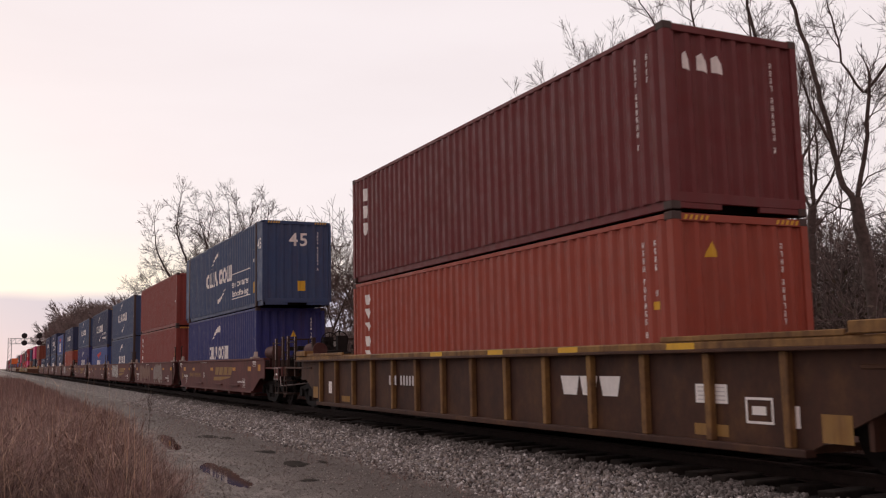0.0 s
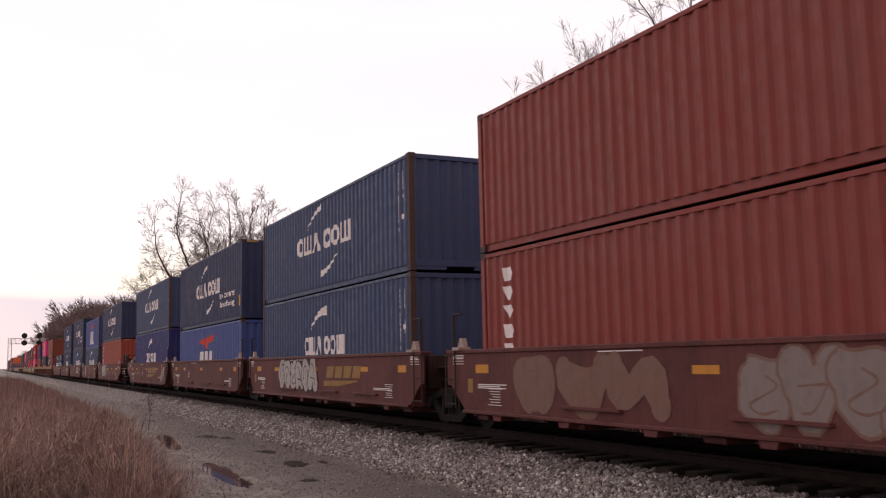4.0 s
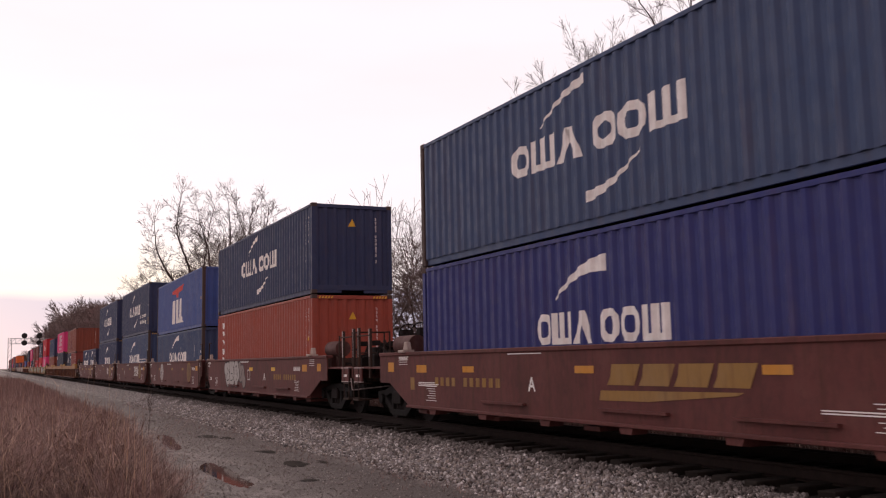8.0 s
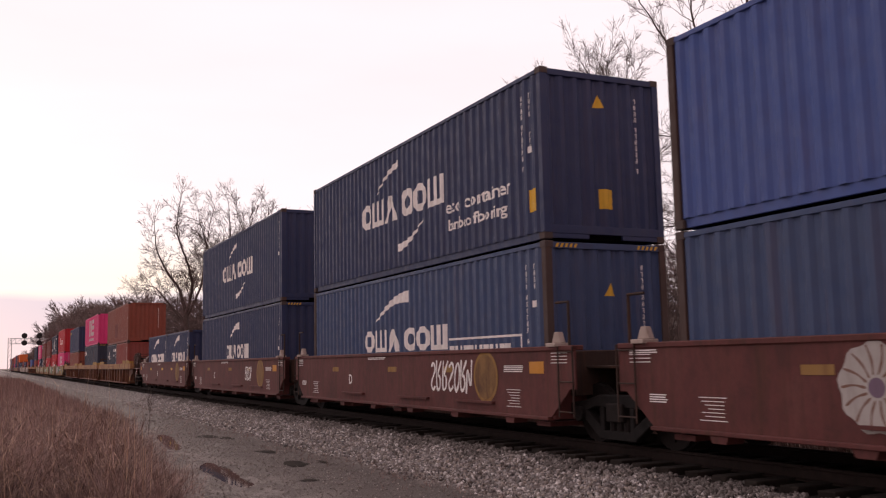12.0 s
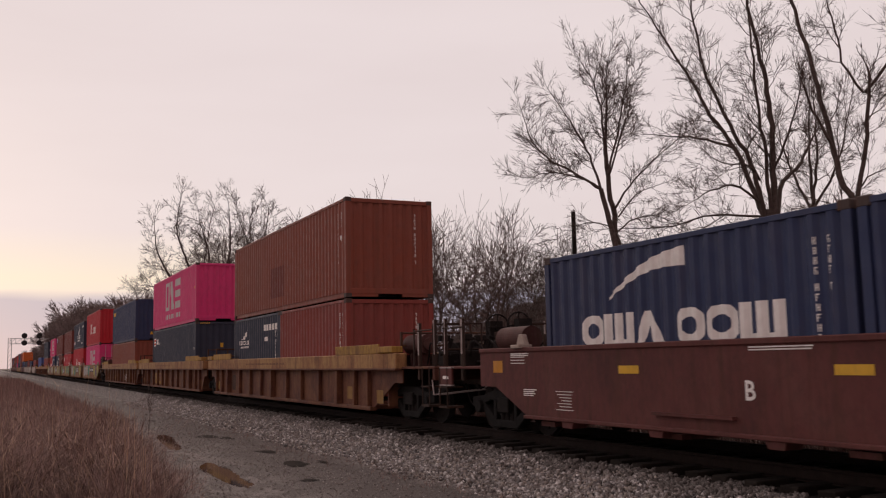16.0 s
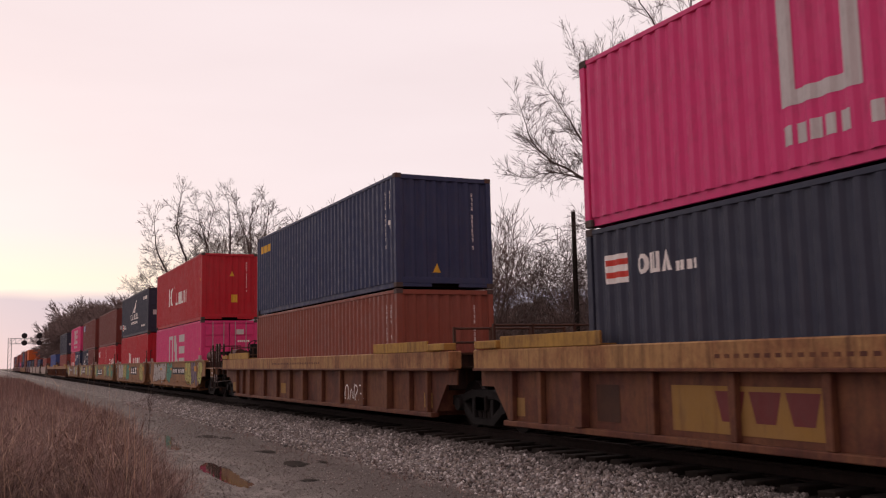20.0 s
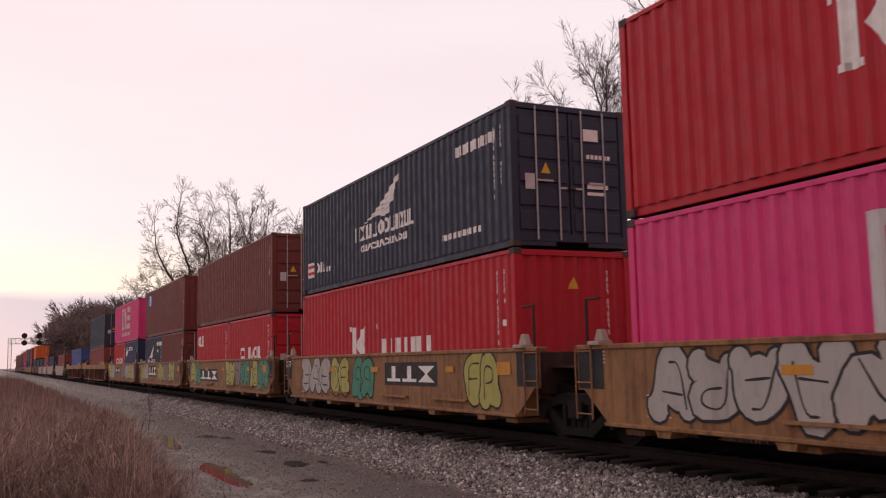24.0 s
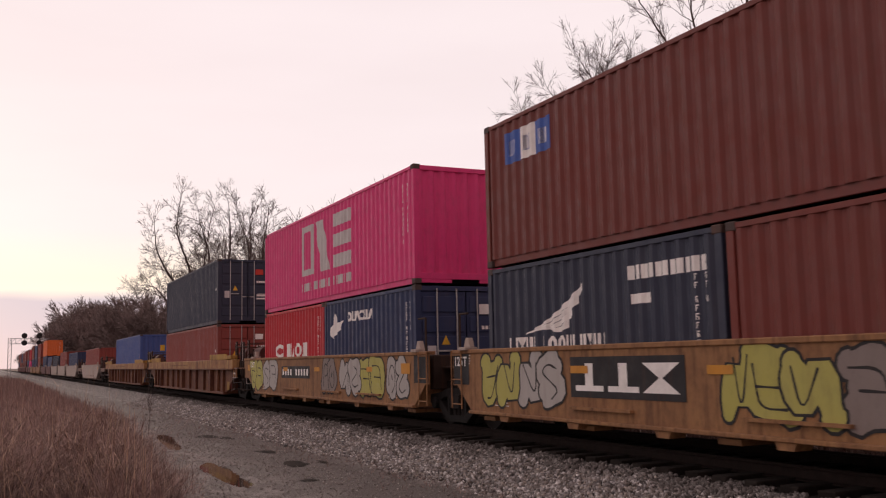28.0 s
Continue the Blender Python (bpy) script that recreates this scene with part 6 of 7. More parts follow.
for seed, place, wide, tall, limbs in (
        (95, (17.2, 94.0, 0.2), 1.0, 1.0, ((0.34, 0.26, 0, 0, 0, ((0, -0.4), (0.1, 3), (-0.2, 6.5))), (0.24, 0.05, 1.5, 1.0, 4.4, ((-0.1, 6.2), (-0.9, 9.0), (-2.2, 10.8), (-3.4, 13.0), (-3.8, 15.0))), (0.22, 0.05, -1.5, 1.0, 4.4, ((-0.2, 6.4), (0.5, 9.5), (0.0, 12.0), (-0.8, 14.5), (-0.6, 16.8))), (0.18, 0.04, 2.0, 1.1, 4.0, ((-0.1, 5.8), (-1.9, 7.6), (-3.6, 9.4), (-5.0, 9.8))), (0.18, 0.04, -2.0, 1.0, 4.2, ((-0.1, 6.4), (1.4, 9.2), (2.0, 12.2), (2.6, 15.4))))),
        (96, (20.6, 92.6, 0.2), 1.0, 1.0, ((0.36, 0.26, 0, 0, 0, ((0, -0.4), (-0.1, 4), (0.1, 7.0))), (0.26, 0.05, 0.8, 1.1, 4.4, ((0.1, 6.8), (-0.2, 10.5), (0.3, 13.0), (0.1, 17.0))), (0.2, 0.05, -1.8, 1.1, 4.2, ((0.1, 6.9), (-1.2, 10.0), (-1.5, 13.0), (-2.2, 15.8))), (0.2, 0.05, 1.8, 1.1, 4.4, ((0.1, 6.6), (1.4, 9.6), (2.2, 12.6), (2.0, 16.2))), (0.15, 0.04, -0.6, 1.1, 3.8, ((0.1, 7.0), (1.8, 9.0), (3.6, 10.6), (4.4, 13.2))))),
        (97, (23.8, 91.5, 0.2), 1.0, 0.97, ((0.34, 0.24, 0, 0, 0, ((0, -0.4), (0.1, 4), (0.0, 7.0))), (0.22, 0.05, 0.8, 1.1, 4.2, ((0.0, 6.8), (0.4, 10.5), (0.1, 13.0), (0.6, 17.0))), (0.2, 0.05, -1.4, 1.1, 4.2, ((0.1, 6.9), (-1.0, 10.0), (-1.0, 13.5), (-1.8, 16.2))), (0.2, 0.05, 1.8, 1.1, 4.2, ((0.0, 6.6), (1.8, 9.2), (2.6, 12.0), (3.4, 14.6))), (0.15, 0.04, 1.6, 1.1, 3.8, ((0.0, 6.0), (-2.0, 8.6), (-3.2, 11.6))))),
        (98, (27.0, 90.0, 0.2), 1.0, 0.85, ((0.32, 0.24, 0, 0, 0, ((0, -0.4), (0.1, 4), (0.0, 7.0))), (0.22, 0.05, 0.8, 1.1, 4.0, ((0.0, 6.8), (0.4, 10.5), (0.1, 15.0))), (0.2, 0.05, -1.4, 1.1, 4.0, ((0.1, 6.9), (-1.4, 10.0), (-2.4, 13.5))), (0.2, 0.05, 1.8, 1.1, 4.0, ((0.0, 6.6), (2.0, 9.6), (3.0, 13.0)))))):
    laid_tree("old bare tree with thick twisting limbs", seed, place, limbs, OLD, TWIG, tall, wide)

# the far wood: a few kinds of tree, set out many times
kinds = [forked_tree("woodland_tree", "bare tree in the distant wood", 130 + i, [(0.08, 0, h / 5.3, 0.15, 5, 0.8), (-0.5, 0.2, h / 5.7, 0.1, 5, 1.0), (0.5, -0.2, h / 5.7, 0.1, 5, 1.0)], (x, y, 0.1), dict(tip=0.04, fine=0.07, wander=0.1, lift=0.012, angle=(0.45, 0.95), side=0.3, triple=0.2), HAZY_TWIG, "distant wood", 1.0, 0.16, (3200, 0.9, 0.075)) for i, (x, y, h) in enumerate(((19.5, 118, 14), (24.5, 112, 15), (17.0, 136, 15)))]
rng = random.Random(5)
for y, rows in [(y, 2) for y in range(126, 320, 10)] + [(y, 1) for y in range(330, 620, 24)]:
    for row in range(rows):
        x = 16.5 + row * 6.0 + rng.uniform(-1.0, 1.0) + (2 if y < 170 else max(0, min(4.5, (y - 190) * 0.045)) if y < 325 else 0)
        k = rng.uniform(0.92, 1.08) * float(np.interp(y, (124, 160, 200, 250, 290, 330, 600), (0.9, 1.0, 1.22, 1.4, 1.3, 0.8, 0.8)))
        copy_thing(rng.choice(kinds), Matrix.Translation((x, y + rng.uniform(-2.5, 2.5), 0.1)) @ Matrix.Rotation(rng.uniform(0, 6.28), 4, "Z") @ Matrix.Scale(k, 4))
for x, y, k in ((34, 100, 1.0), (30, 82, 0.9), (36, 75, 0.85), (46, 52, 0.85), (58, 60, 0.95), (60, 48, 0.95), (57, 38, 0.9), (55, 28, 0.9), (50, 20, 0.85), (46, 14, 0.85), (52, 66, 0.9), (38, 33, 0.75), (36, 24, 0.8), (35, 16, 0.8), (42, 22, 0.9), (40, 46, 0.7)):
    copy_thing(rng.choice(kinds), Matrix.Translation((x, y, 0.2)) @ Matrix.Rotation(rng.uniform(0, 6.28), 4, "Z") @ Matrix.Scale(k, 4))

# brush along the wood's edge: stems and dead leaves too many to count
segs, leaves = ([], []), []
for k in range(900):
    far = k % 2
    y = 5 + (120 * rng.random() ** 1.7 if not far else 50 * rng.random())
    x = 14.6 + (2 if y < 60 else 0) + rng.random() ** 1.2 * 22 if not far else 25 + 20 * rng.random()
    high = rng.uniform(0.55, 1.15) if not far else rng.uniform(1.0, 1.75)
    fork(rng, segs, Vector((x, y, 0.0)), (Vector((0, 0, 1)) + Vector((rng.gauss(0, 0.25), rng.gauss(0, 0.25), 0))).normalized(), high, 0.02 + 0.0002 * y, 4, dict(wander=0.12, lift=0.05, tip=0.007 + 0.00013 * y + 0.006 * far, fine=0.0, side=0.10, angle=(0.4, 0.9), triple=0.1))
tagged(new("brush", tubes("brush", segs[0], FAR_TWIG, 3)), "tangled leafless brush along the wood's edge", "brush", kind="stuff")
for _ in range(2000):         # shrubs that keep their dull leaves
    y = 4 + 62 * rng.random()
    x = 19 + 0.1 * y + 20 * rng.random()
    thick = noise.noise((x * 0.16, y * 0.16, 2.0)) + 0.5
    bearing = x / (y + 0.1)
    if thick < 0 or 0.78 < bearing < 0.93:
        continue
    top = (1.3 + 0.05 * (x - 19) + 1.8 * min(1.0, thick * 1.3)) * (0.75 + 0.45 * rng.random())
    c = Vector((x, y, top * rng.random() ** 0.8))
    for _ in range(24):
        p = c + Vector((rng.gauss(0, 0.5), rng.gauss(0, 0.5), rng.gauss(0, 0.32)))
        if p.z > 0.05:
            u = Vector((rng.gauss(0, 1), rng.gauss(0, 1), rng.gauss(0, 1))).normalized() * rng.uniform(0.06, 0.13)
            w = u.cross(Vector((rng.gauss(0, 1), rng.gauss(0, 1), rng.gauss(0, 1)))).normalized() * rng.uniform(0.035, 0.07)
            leaves.append((p - u, p - w, p + u, p + w))
stems = []
for _ in range(3900):         # the deeper wood: vines and undergrowth that close the view
    across, deep = 5 + 36 * rng.random(), 44 + 34 * rng.random()
    if (15.4 < across * 65 / deep < 18.2 and deep < 66) or (5.4 < across * 65 / deep < 12.6 and rng.random() < 0.35):
        continue
    top = 7.2 + 0.09 * (deep - 46) + (1.2 if across * 60 / deep > 22 else 0) + 2.6 * noise.noise((across * 0.22, deep * 0.1, 6.0)) + 1.2 * noise.noise((across * 0.9, deep * 0.4, 1.0))
    c = SIDE * across + BACK * deep + Vector((0, 0, max(0.3, top) * rng.random() ** 0.9))
    for _ in range(24):
        p = c + Vector((rng.gauss(0, 0.8), rng.gauss(0, 0.8), rng.gauss(0, 0.5)))
        if p.z > 0.1:
            u = Vector((rng.gauss(0, 1), rng.gauss(0, 1), rng.gauss(0, 1.1))).normalized() * rng.uniform(0.2, 0.65)
            w = u.cross(Vector((rng.gauss(0, 1), rng.gauss(0, 1), rng.gauss(0, 1)))).normalized() * rng.uniform(0.011, 0.024)
            stems.append((p - u, p - w, p + u, p + w))
flat = np.array([[tuple(c) for c in b] for b in stems], np.float32)
tagged(new("undergrowth", numpy_mesh("undergrowth", flat, np.arange(len(flat) * 4).reshape(-1, 4), WOOD_TANGLE)), "grey-brown tangle of vines and saplings in the wood", "undergrowth", kind="stuff")
flat = np.array([[tuple(c) for c in b] for b in leaves], np.float32)
tagged(new("shrub_leaves", numpy_mesh("shrub_leaves", flat, np.arange(len(flat) * 4).reshape(-1, 4), DULL_LEAF)), "dull olive-brown leaves on shrubs at the wood's edge", "shrub", kind="stuff")

# dry grass by the track
def grass_edge(y):
    return 0.174 * y if y < 15 else min(3.9, 2.61 + 0.075 * (y - 15))


def grass_height(x, y):
    q = grass_edge(y) - x
    full = 1.78 - 0.26 * max(0.0, x)
    return max(0.2, min(full, 0.35 + 1.25 * max(0.0, q) ** 0.75) + 0.55 * noise.noise((x * 1.1, y * 0.6, 4.0)) + 0.2 * noise.noise((x * 3.0, y * 1.7, 9.0))) * (1.0 if y < 17 else 0.78)


def blade(blades, p, d, length, width, droop, n=4):
    side = Vector((d.y, -d.x, 0))
    side = side.normalized() if side.length > 1e-4 else Vector((1, 0, 0))
    side = (side + Vector((rng.uniform(-0.6, 0.6), rng.uniform(-0.6, 0.6), 0))).normalized() * width / 2
    prev = None
    for i in range(n + 1):
        w = side * (1 - 0.8 * i / n)
        pair = (p - w, p + w)
        if prev:
            blades.append((prev[0], prev[1], pair[1], pair[0]))
        prev = pair
        d = (d + Vector((d.x * droop, d.y * droop, -droop * 0.6 * i / n))).normalized()
        p = p + d * length / n


def around(k):
    return Vector((rng.gauss(0, k), rng.gauss(0, k), 0))


plume, pale, dark = [], [], []
for _ in range(900):          # tufts, each leaning its own way
    y = 10.5 + 24 * rng.random() ** 1.5
    x = grass_edge(y) - 0.12 + 0.3 * noise.noise((y * 0.6, 0, 0)) - 4.6 * rng.random() ** 1.3
    if noise.noise((x * 0.9, y * 0.5, 8.0)) < -0.22:
        continue
    lean = Vector((rng.gauss(0.15, 0.62), rng.gauss(0, 0.62), 1))
    full = grass_height(x, y) * rng.uniform(0.62, 1.05)
    base = Vector((x, y, ground_height(x, y) - 0.03))
    for _ in range(rng.randint(8, 15)):
        d = (lean + around(0.14)).normalized()
        h = full * rng.uniform(0.6, 1.06)
        p = base + around(0.10)
        blade(plume, p, d, h, rng.uniform(0.003, 0.0065), rng.uniform(0.12, 0.55))
        top = p + d * h * 0.7
        for _ in range(7):
            blade(plume, top + d * h * rng.uniform(-0.18, 0.25), turned(rng, d, rng.uniform(0.1, 0.7)), rng.uniform(0.08, 0.26), 0.005, 0.2, 2)
    # Low dark blades paint the shade inside the tuft, denser where y < 14.
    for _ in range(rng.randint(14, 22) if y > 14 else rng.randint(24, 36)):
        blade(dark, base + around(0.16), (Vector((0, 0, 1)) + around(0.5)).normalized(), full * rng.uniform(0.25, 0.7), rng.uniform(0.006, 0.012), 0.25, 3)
    if rng.random() < 0.3:
        blade(pale, base, (Vector((0, 0, 1)) + around(0.12)).normalized(), full * rng.uniform(1.0, 1.3), rng.uniform(0.012, 0.018), 0.03, 4)
    if rng.random() < 0.8:
        d = (lean + around(0.35)).normalized()
        for _ in range(rng.randint(2, 6)):
            blade(pale, base + around(0.05), (d + around(0.10)).normalized(), full * rng.uniform(0.6, 1.15), rng.uniform(0.006, 0.012), rng.uniform(0.08, 0.4), 6)
for _ in range(7000):         # tangled stems within the mass
    y = 10.5 + 20 * rng.random() ** 1.5
    x = grass_edge(y) - 0.15 - 4.2 * rng.random() ** 1.3
    z = ground_height(x, y) + grass_height(x, y) * rng.uniform(0.25, 0.85)
    d = (Vector((rng.gauss(0, 1), rng.gauss(0, 1), rng.uniform(-0.3, 1.0)))).normalized()
    blade(rng.choice((plume, plume, dark, dark, pale)), Vector((x, y, z)), d, rng.uniform(0.3, 0.8), rng.uniform(0.003, 0.007), rng.uniform(0.2, 0.9), 5)
for _ in range(34):           # bold pale stalks that lean out of the mass
    y = 10.6 + 5.5 * rng.random()
    x = grass_edge(y) - 0.25 - 2.4 * rng.random()
    blade(pale, Vector((x, y, ground_height(x, y))), (Vector((0, 0, 1)) + around(0.22)).normalized(), grass_height(x, y) * rng.uniform(0.95, 1.2), rng.uniform(0.008, 0.014), rng.uniform(0.02, 0.3), 6)
for _ in range(4600):
    y = 34 + 110 * rng.random() ** 1.3
    x = 3.6 - 14 * rng.random() ** 1.7
    h = grass_height(x, y) * rng.uniform(0.5, 1.0)
    for _ in range(3):
        blade(plume, Vector((x, y, 0)) + around(0.12), (Vector((0, 0, 1)) + around(0.2)).normalized(), h, 0.008 + 0.0004 * y, 0.12, 3)
for _ in range(900):
    y = 9 + 40 * rng.random()
    x = rng.choice((rng.gauss(2.6, 0.35), rng.gauss(6.0, 0.3)))
    base = Vector((x, y, ground_height(x, y)))
    for _ in range(4):
        blade(plume, base, (Vector((0, 0, 1)) + around(0.6)).normalized(), rng.uniform(0.05, 0.16), 0.006, 0.25, 2)
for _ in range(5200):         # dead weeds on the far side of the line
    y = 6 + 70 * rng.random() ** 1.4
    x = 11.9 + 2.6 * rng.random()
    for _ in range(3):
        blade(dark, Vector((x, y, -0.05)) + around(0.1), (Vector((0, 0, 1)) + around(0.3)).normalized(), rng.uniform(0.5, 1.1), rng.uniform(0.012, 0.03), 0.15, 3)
for name, rows, mat, label in (("dry_grass", plume, STRAW, "tall reddish-brown dead grass beside the service track"), ("straw_stalks", pale, PALE_STRAW, "pale arching straw stalks among dead grass"), ("grass_thatch", dark, DARK_STRAW, "matted stems under the dead grass, coloured dark as shade")):
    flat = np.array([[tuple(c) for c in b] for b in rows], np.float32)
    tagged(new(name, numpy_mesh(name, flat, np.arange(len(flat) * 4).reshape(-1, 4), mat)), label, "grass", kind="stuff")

# a dead weed that stands by itself
segs = []
limb(random.Random(8), (segs, segs), Vector((0, 0, 0)), Vector((0.03, 0, 1)), 1.15, 0.008, 0, dict(BASE_SPEC, tip=0.004, levels=2, bare=0.3, shoots=(0.9, 0.8), lift=0.2))
weed = tagged(new("dead_weed", tubes("dead_weed", segs, BARK, 4)), "thin dead weed stalk at the grass edge", "weed")
weed.location = (3.95, 27.2, -0.02)


# crushed stone on the shoulder, and pebbles on the track
def stones(n, place, size, rng_np):
    cube = np.array([(x, y, z) for x in (-1, 1) for y in (-1, 1) for z in (-1, 1)], np.float64)
    quad = np.array([(0, 1, 3, 2), (4, 6, 7, 5), (0, 4, 5, 1), (2, 3, 7, 6), (0, 2, 6, 4), (1, 5, 7, 3)])
    v = cube[None] * rng_np.uniform(0.55, 1.0, (n, 1, 3)) + rng_np.uniform(-0.38, 0.38, (n, 8, 3))
    q = rng_np.normal(size=(n, 4))
    q /= np.linalg.norm(q, axis=1)[:, None]
    w, x, y, z = q.T
    rot = np.stack([np.stack([1 - 2 * (y * y + z * z), 2 * (x * y - z * w), 2 * (x * z + y * w)], -1), np.stack([2 * (x * y + z * w), 1 - 2 * (x * x + z * z), 2 * (y * z - x * w)], -1), np.stack([2 * (x * z - y * w), 2 * (y * z + x * w), 1 - 2 * (x * x + y * y)], -1)], 1)
    v = np.einsum("nij,nkj->nki", rot, v) * size[:, None, None] + place[:, None, :]
    return v.reshape(-1, 3), (np.arange(n)[:, None, None] * 8 + quad[None]).reshape(-1, 4)


gen = np.random.default_rng(3)
n = 48000
py = 5.5 + 46 * gen.random(n) ** 1.7
px = 6.15 + (1.70 + 0.16 * np.sin(py * 11.8) + 0.1 * np.sin(py * 3.1)) * gen.random(n) ** 0.85
pz = np.interp(px, [b[0] for b in BED], [b[1] for b in BED])
far_out = px < 6.45
keep = ~(far_out & (gen.random(n) < 0.5))
px, py, pz = px[keep], py[keep], pz[keep]
size = gen.uniform(0.010, 0.027, len(px)) * (1 + 0.006 * py)
# Stones past about x 7.42 take the colour with shade painted in.
oily_shaded = px + 0.12 * np.sin(py * 2.3) + gen.normal(0, 0.1, len(px)) > 7.42
for name, pick, mat, label in (("ballast_stones", ~oily_shaded, STONE, "loose angular pale grey ballast stones"), ("oily_ballast_stones", oily_shaded, OILY_SHADED_STONE, "ballast stones along the tie ends, dark with oil and painted shade")):
    v, q = stones(int(pick.sum()), np.stack([px, py, pz + gen.uniform(-0.005, 0.028, len(px))], 1)[pick], size[pick], gen)
    tagged(new(name, numpy_mesh(name, v, q, mat)), label, "stones", kind="stuff")
n = 9000
py, px = 9 + 30 * gen.random(n) ** 1.5, 2.3 + 4.2 * gen.random(n)
pz = np.array([ground_height(float(a), float(b)) for a, b in zip(px, py)])
v, q = stones(n, np.stack([px, py, pz + 0.004], 1), gen.uniform(0.004, 0.015, n) * (0.7 + 0.02 * py), gen)
tagged(new("pebbles", numpy_mesh("pebbles", v, q, WET_PEBBLE)), "scattered gravel pressed into the mud", "gravel", kind="stuff")


# ---- houses behind the line, a pole, the signal bridge ----
SIDING = plain("grey_house_siding", (0.20, 0.19, 0.185), 0.8, 0, 0.15, 2.0)
PALE_SIDING = plain("pale_house_siding", (0.34, 0.32, 0.31), 0.8, 0, 0.12, 2.0)
SHINGLE = plain("grey_roof_shingles", (0.15, 0.135, 0.125), 0.9, 0, 0.3, 6.0, 0.6)
TRIM = plain("white_house_trim", (0.50, 0.49, 0.475), 0.6, 0, 0.06, 3.0)
m_pane, nodes, links, bsdf = material("dark_window_glass")
bsdf.inputs["Base Color"].default_value = (0.03, 0.035, 0.04, 1)
bsdf.inputs["Roughness"].default_value = 0.08


def house(place, turn, width, depth, wall, rise, siding, label, hip=0.0):
    """A small house: walls, pitched roof with eaves, windows with frames, a chimney."""
    h = tagged(new("house"), label, "house", "houses behind the line")
    w, d = width / 2, depth / 2
    bm = bmesh.new()
    box(bm, -w, w, -d, d, 0, wall)
    if not hip:
        for s in (-1, 1):
            slab(bm, [(-d, wall), (d, wall), (0, wall + rise)], s * w - 0.08, s * w + 0.08)
    part("wall", finish(bm), siding, h)
    bm = bmesh.new()
    e, k = 0.45, 0.45 * rise / d
    ridge = w + e - hip
    pts = [(-w - e, -d - e, wall - k), (w + e, -d - e, wall - k), (w + e, d + e, wall - k), (-w - e, d + e, wall - k), (-ridge, 0, wall + rise), (ridge, 0, wall + rise)]
    lo, hi = [bm.verts.new(p) for p in pts], [bm.verts.new((p[0], p[1], p[2] + 0.18)) for p in pts]
    for f in ((0, 1, 5, 4), (2, 3, 4, 5), (1, 2, 5), (3, 0, 4)):
        bm.faces.new([hi[i] for i in f])
        bm.faces.new([lo[i] for i in f[::-1]])
    for a, b in ((0, 1), (1, 2), (2, 3), (3, 0)):
        bm.faces.new((lo[a], lo[b], hi[b], hi[a]))
    roof = part("roof", finish(bm), SHINGLE, h, "grey shingled roof")
    bm = bmesh.new()
    box(bm, w * 0.3, w * 0.3 + 0.6, -0.3, 0.3, wall + rise * 0.4, wall + rise + 0.8)
    part("chimney", finish(bm, 0.03), SHINGLE, roof)
    for i in range(4):
        x = -w + width * (i + 0.6) / 4.2
        for face, y in ((-1, -d), (1, d)):
            def fr(bm):
                for a, b, c, g in ((-0.5, 0.5, 0.0, 0.1), (-0.5, 0.5, 1.3, 1.4), (-0.5, -0.4, 0.1, 1.3), (0.4, 0.5, 0.1, 1.3), (-0.4, 0.4, 0.67, 0.73)):
                    box(bm, x + a, x + b, y + face * 0.01 - 0.05, y + face * 0.01 + 0.05, 1.0 + c, 1.0 + g)
            bm = bmesh.new()
            fr(bm)
            win = part("window", finish(bm), TRIM, h, "white window frame")
            bm = bmesh.new()
            box(bm, x - 0.4, x + 0.4, y + face * 0.02 - 0.015, y + face * 0.02 + 0.015, 1.1, 2.3)
            part("pane", finish(bm), m_pane, win)
    for s in (-1, 1) if not hip else ():
        bm = bmesh.new()
        for q in (-1, 1):
            slab(bm, [(q * (d + e), wall - k - 0.02), (0, wall + rise - 0.02), (0, wall + rise + 0.16), (q * (d + e), wall - k + 0.16)], s * (w + e) - 0.03, s * (w + e) + 0.03)
        part("gable_trim", finish(bm), TRIM, h)
    h.matrix_basis = pose(*place, 0, 0, turn)
    return h


house((44.0, 51.5, 0.0), 64, 9.5, 8.0, 2.7, 2.3, SIDING, "grey sided house with a gabled roof among bare trees")
house((41.5, 69.0, 0.6), 30, 11.0, 9.0, 2.9, 2.9, PALE_SIDING, "low house with a hipped grey roof", 4.5)
house((36.0, 104.0, 0.6), 100, 9.0, 7.0, 2.6, 2.0, PALE_SIDING, "small pale gabled house far behind the line")

pole = tagged(new("utility_pole"), "weathered wooden utility pole behind the trees", "pole")
bm = bmesh.new()
rod(bm, (0, 0, -0.4), (0, 0, 8.1), 0.13, 10, 0.10)
part("mast", finish(bm), TIE, pole)
bm = bmesh.new()
rod(bm, (0, 0, 8.09), (0, 0, 8.16), 0.115, 10, 0.06)
part("pole_cap", finish(bm), GALV, pole)
pole.location = (23.4, 35.0, 0.3)

bridge = tagged(new("signal_bridge"), "grey lattice signal bridge across the far track", "signal bridge")
BX0, BX1, BY, BZ = 3.4, 15.0, 230.0, 7.35
for x in (BX0, BX1):
    bm = bmesh.new()
    for dx in (-0.35, 0.35):
        for dy in (-0.35, 0.35):
            rod(bm, (x + dx, BY + dy, -0.3), (x + dx, BY + dy, BZ + 1.25), 0.06, 4)
    for i in range(8):
        z = i * 1.05
        for dy in (-0.35, 0.35):
            rod(bm, (x - 0.35, BY + dy, z), (x + 0.35, BY + dy, z + 1.05), 0.04, 4)
    part("lattice_mast", finish(bm), GALV, bridge)
bm = bmesh.new()
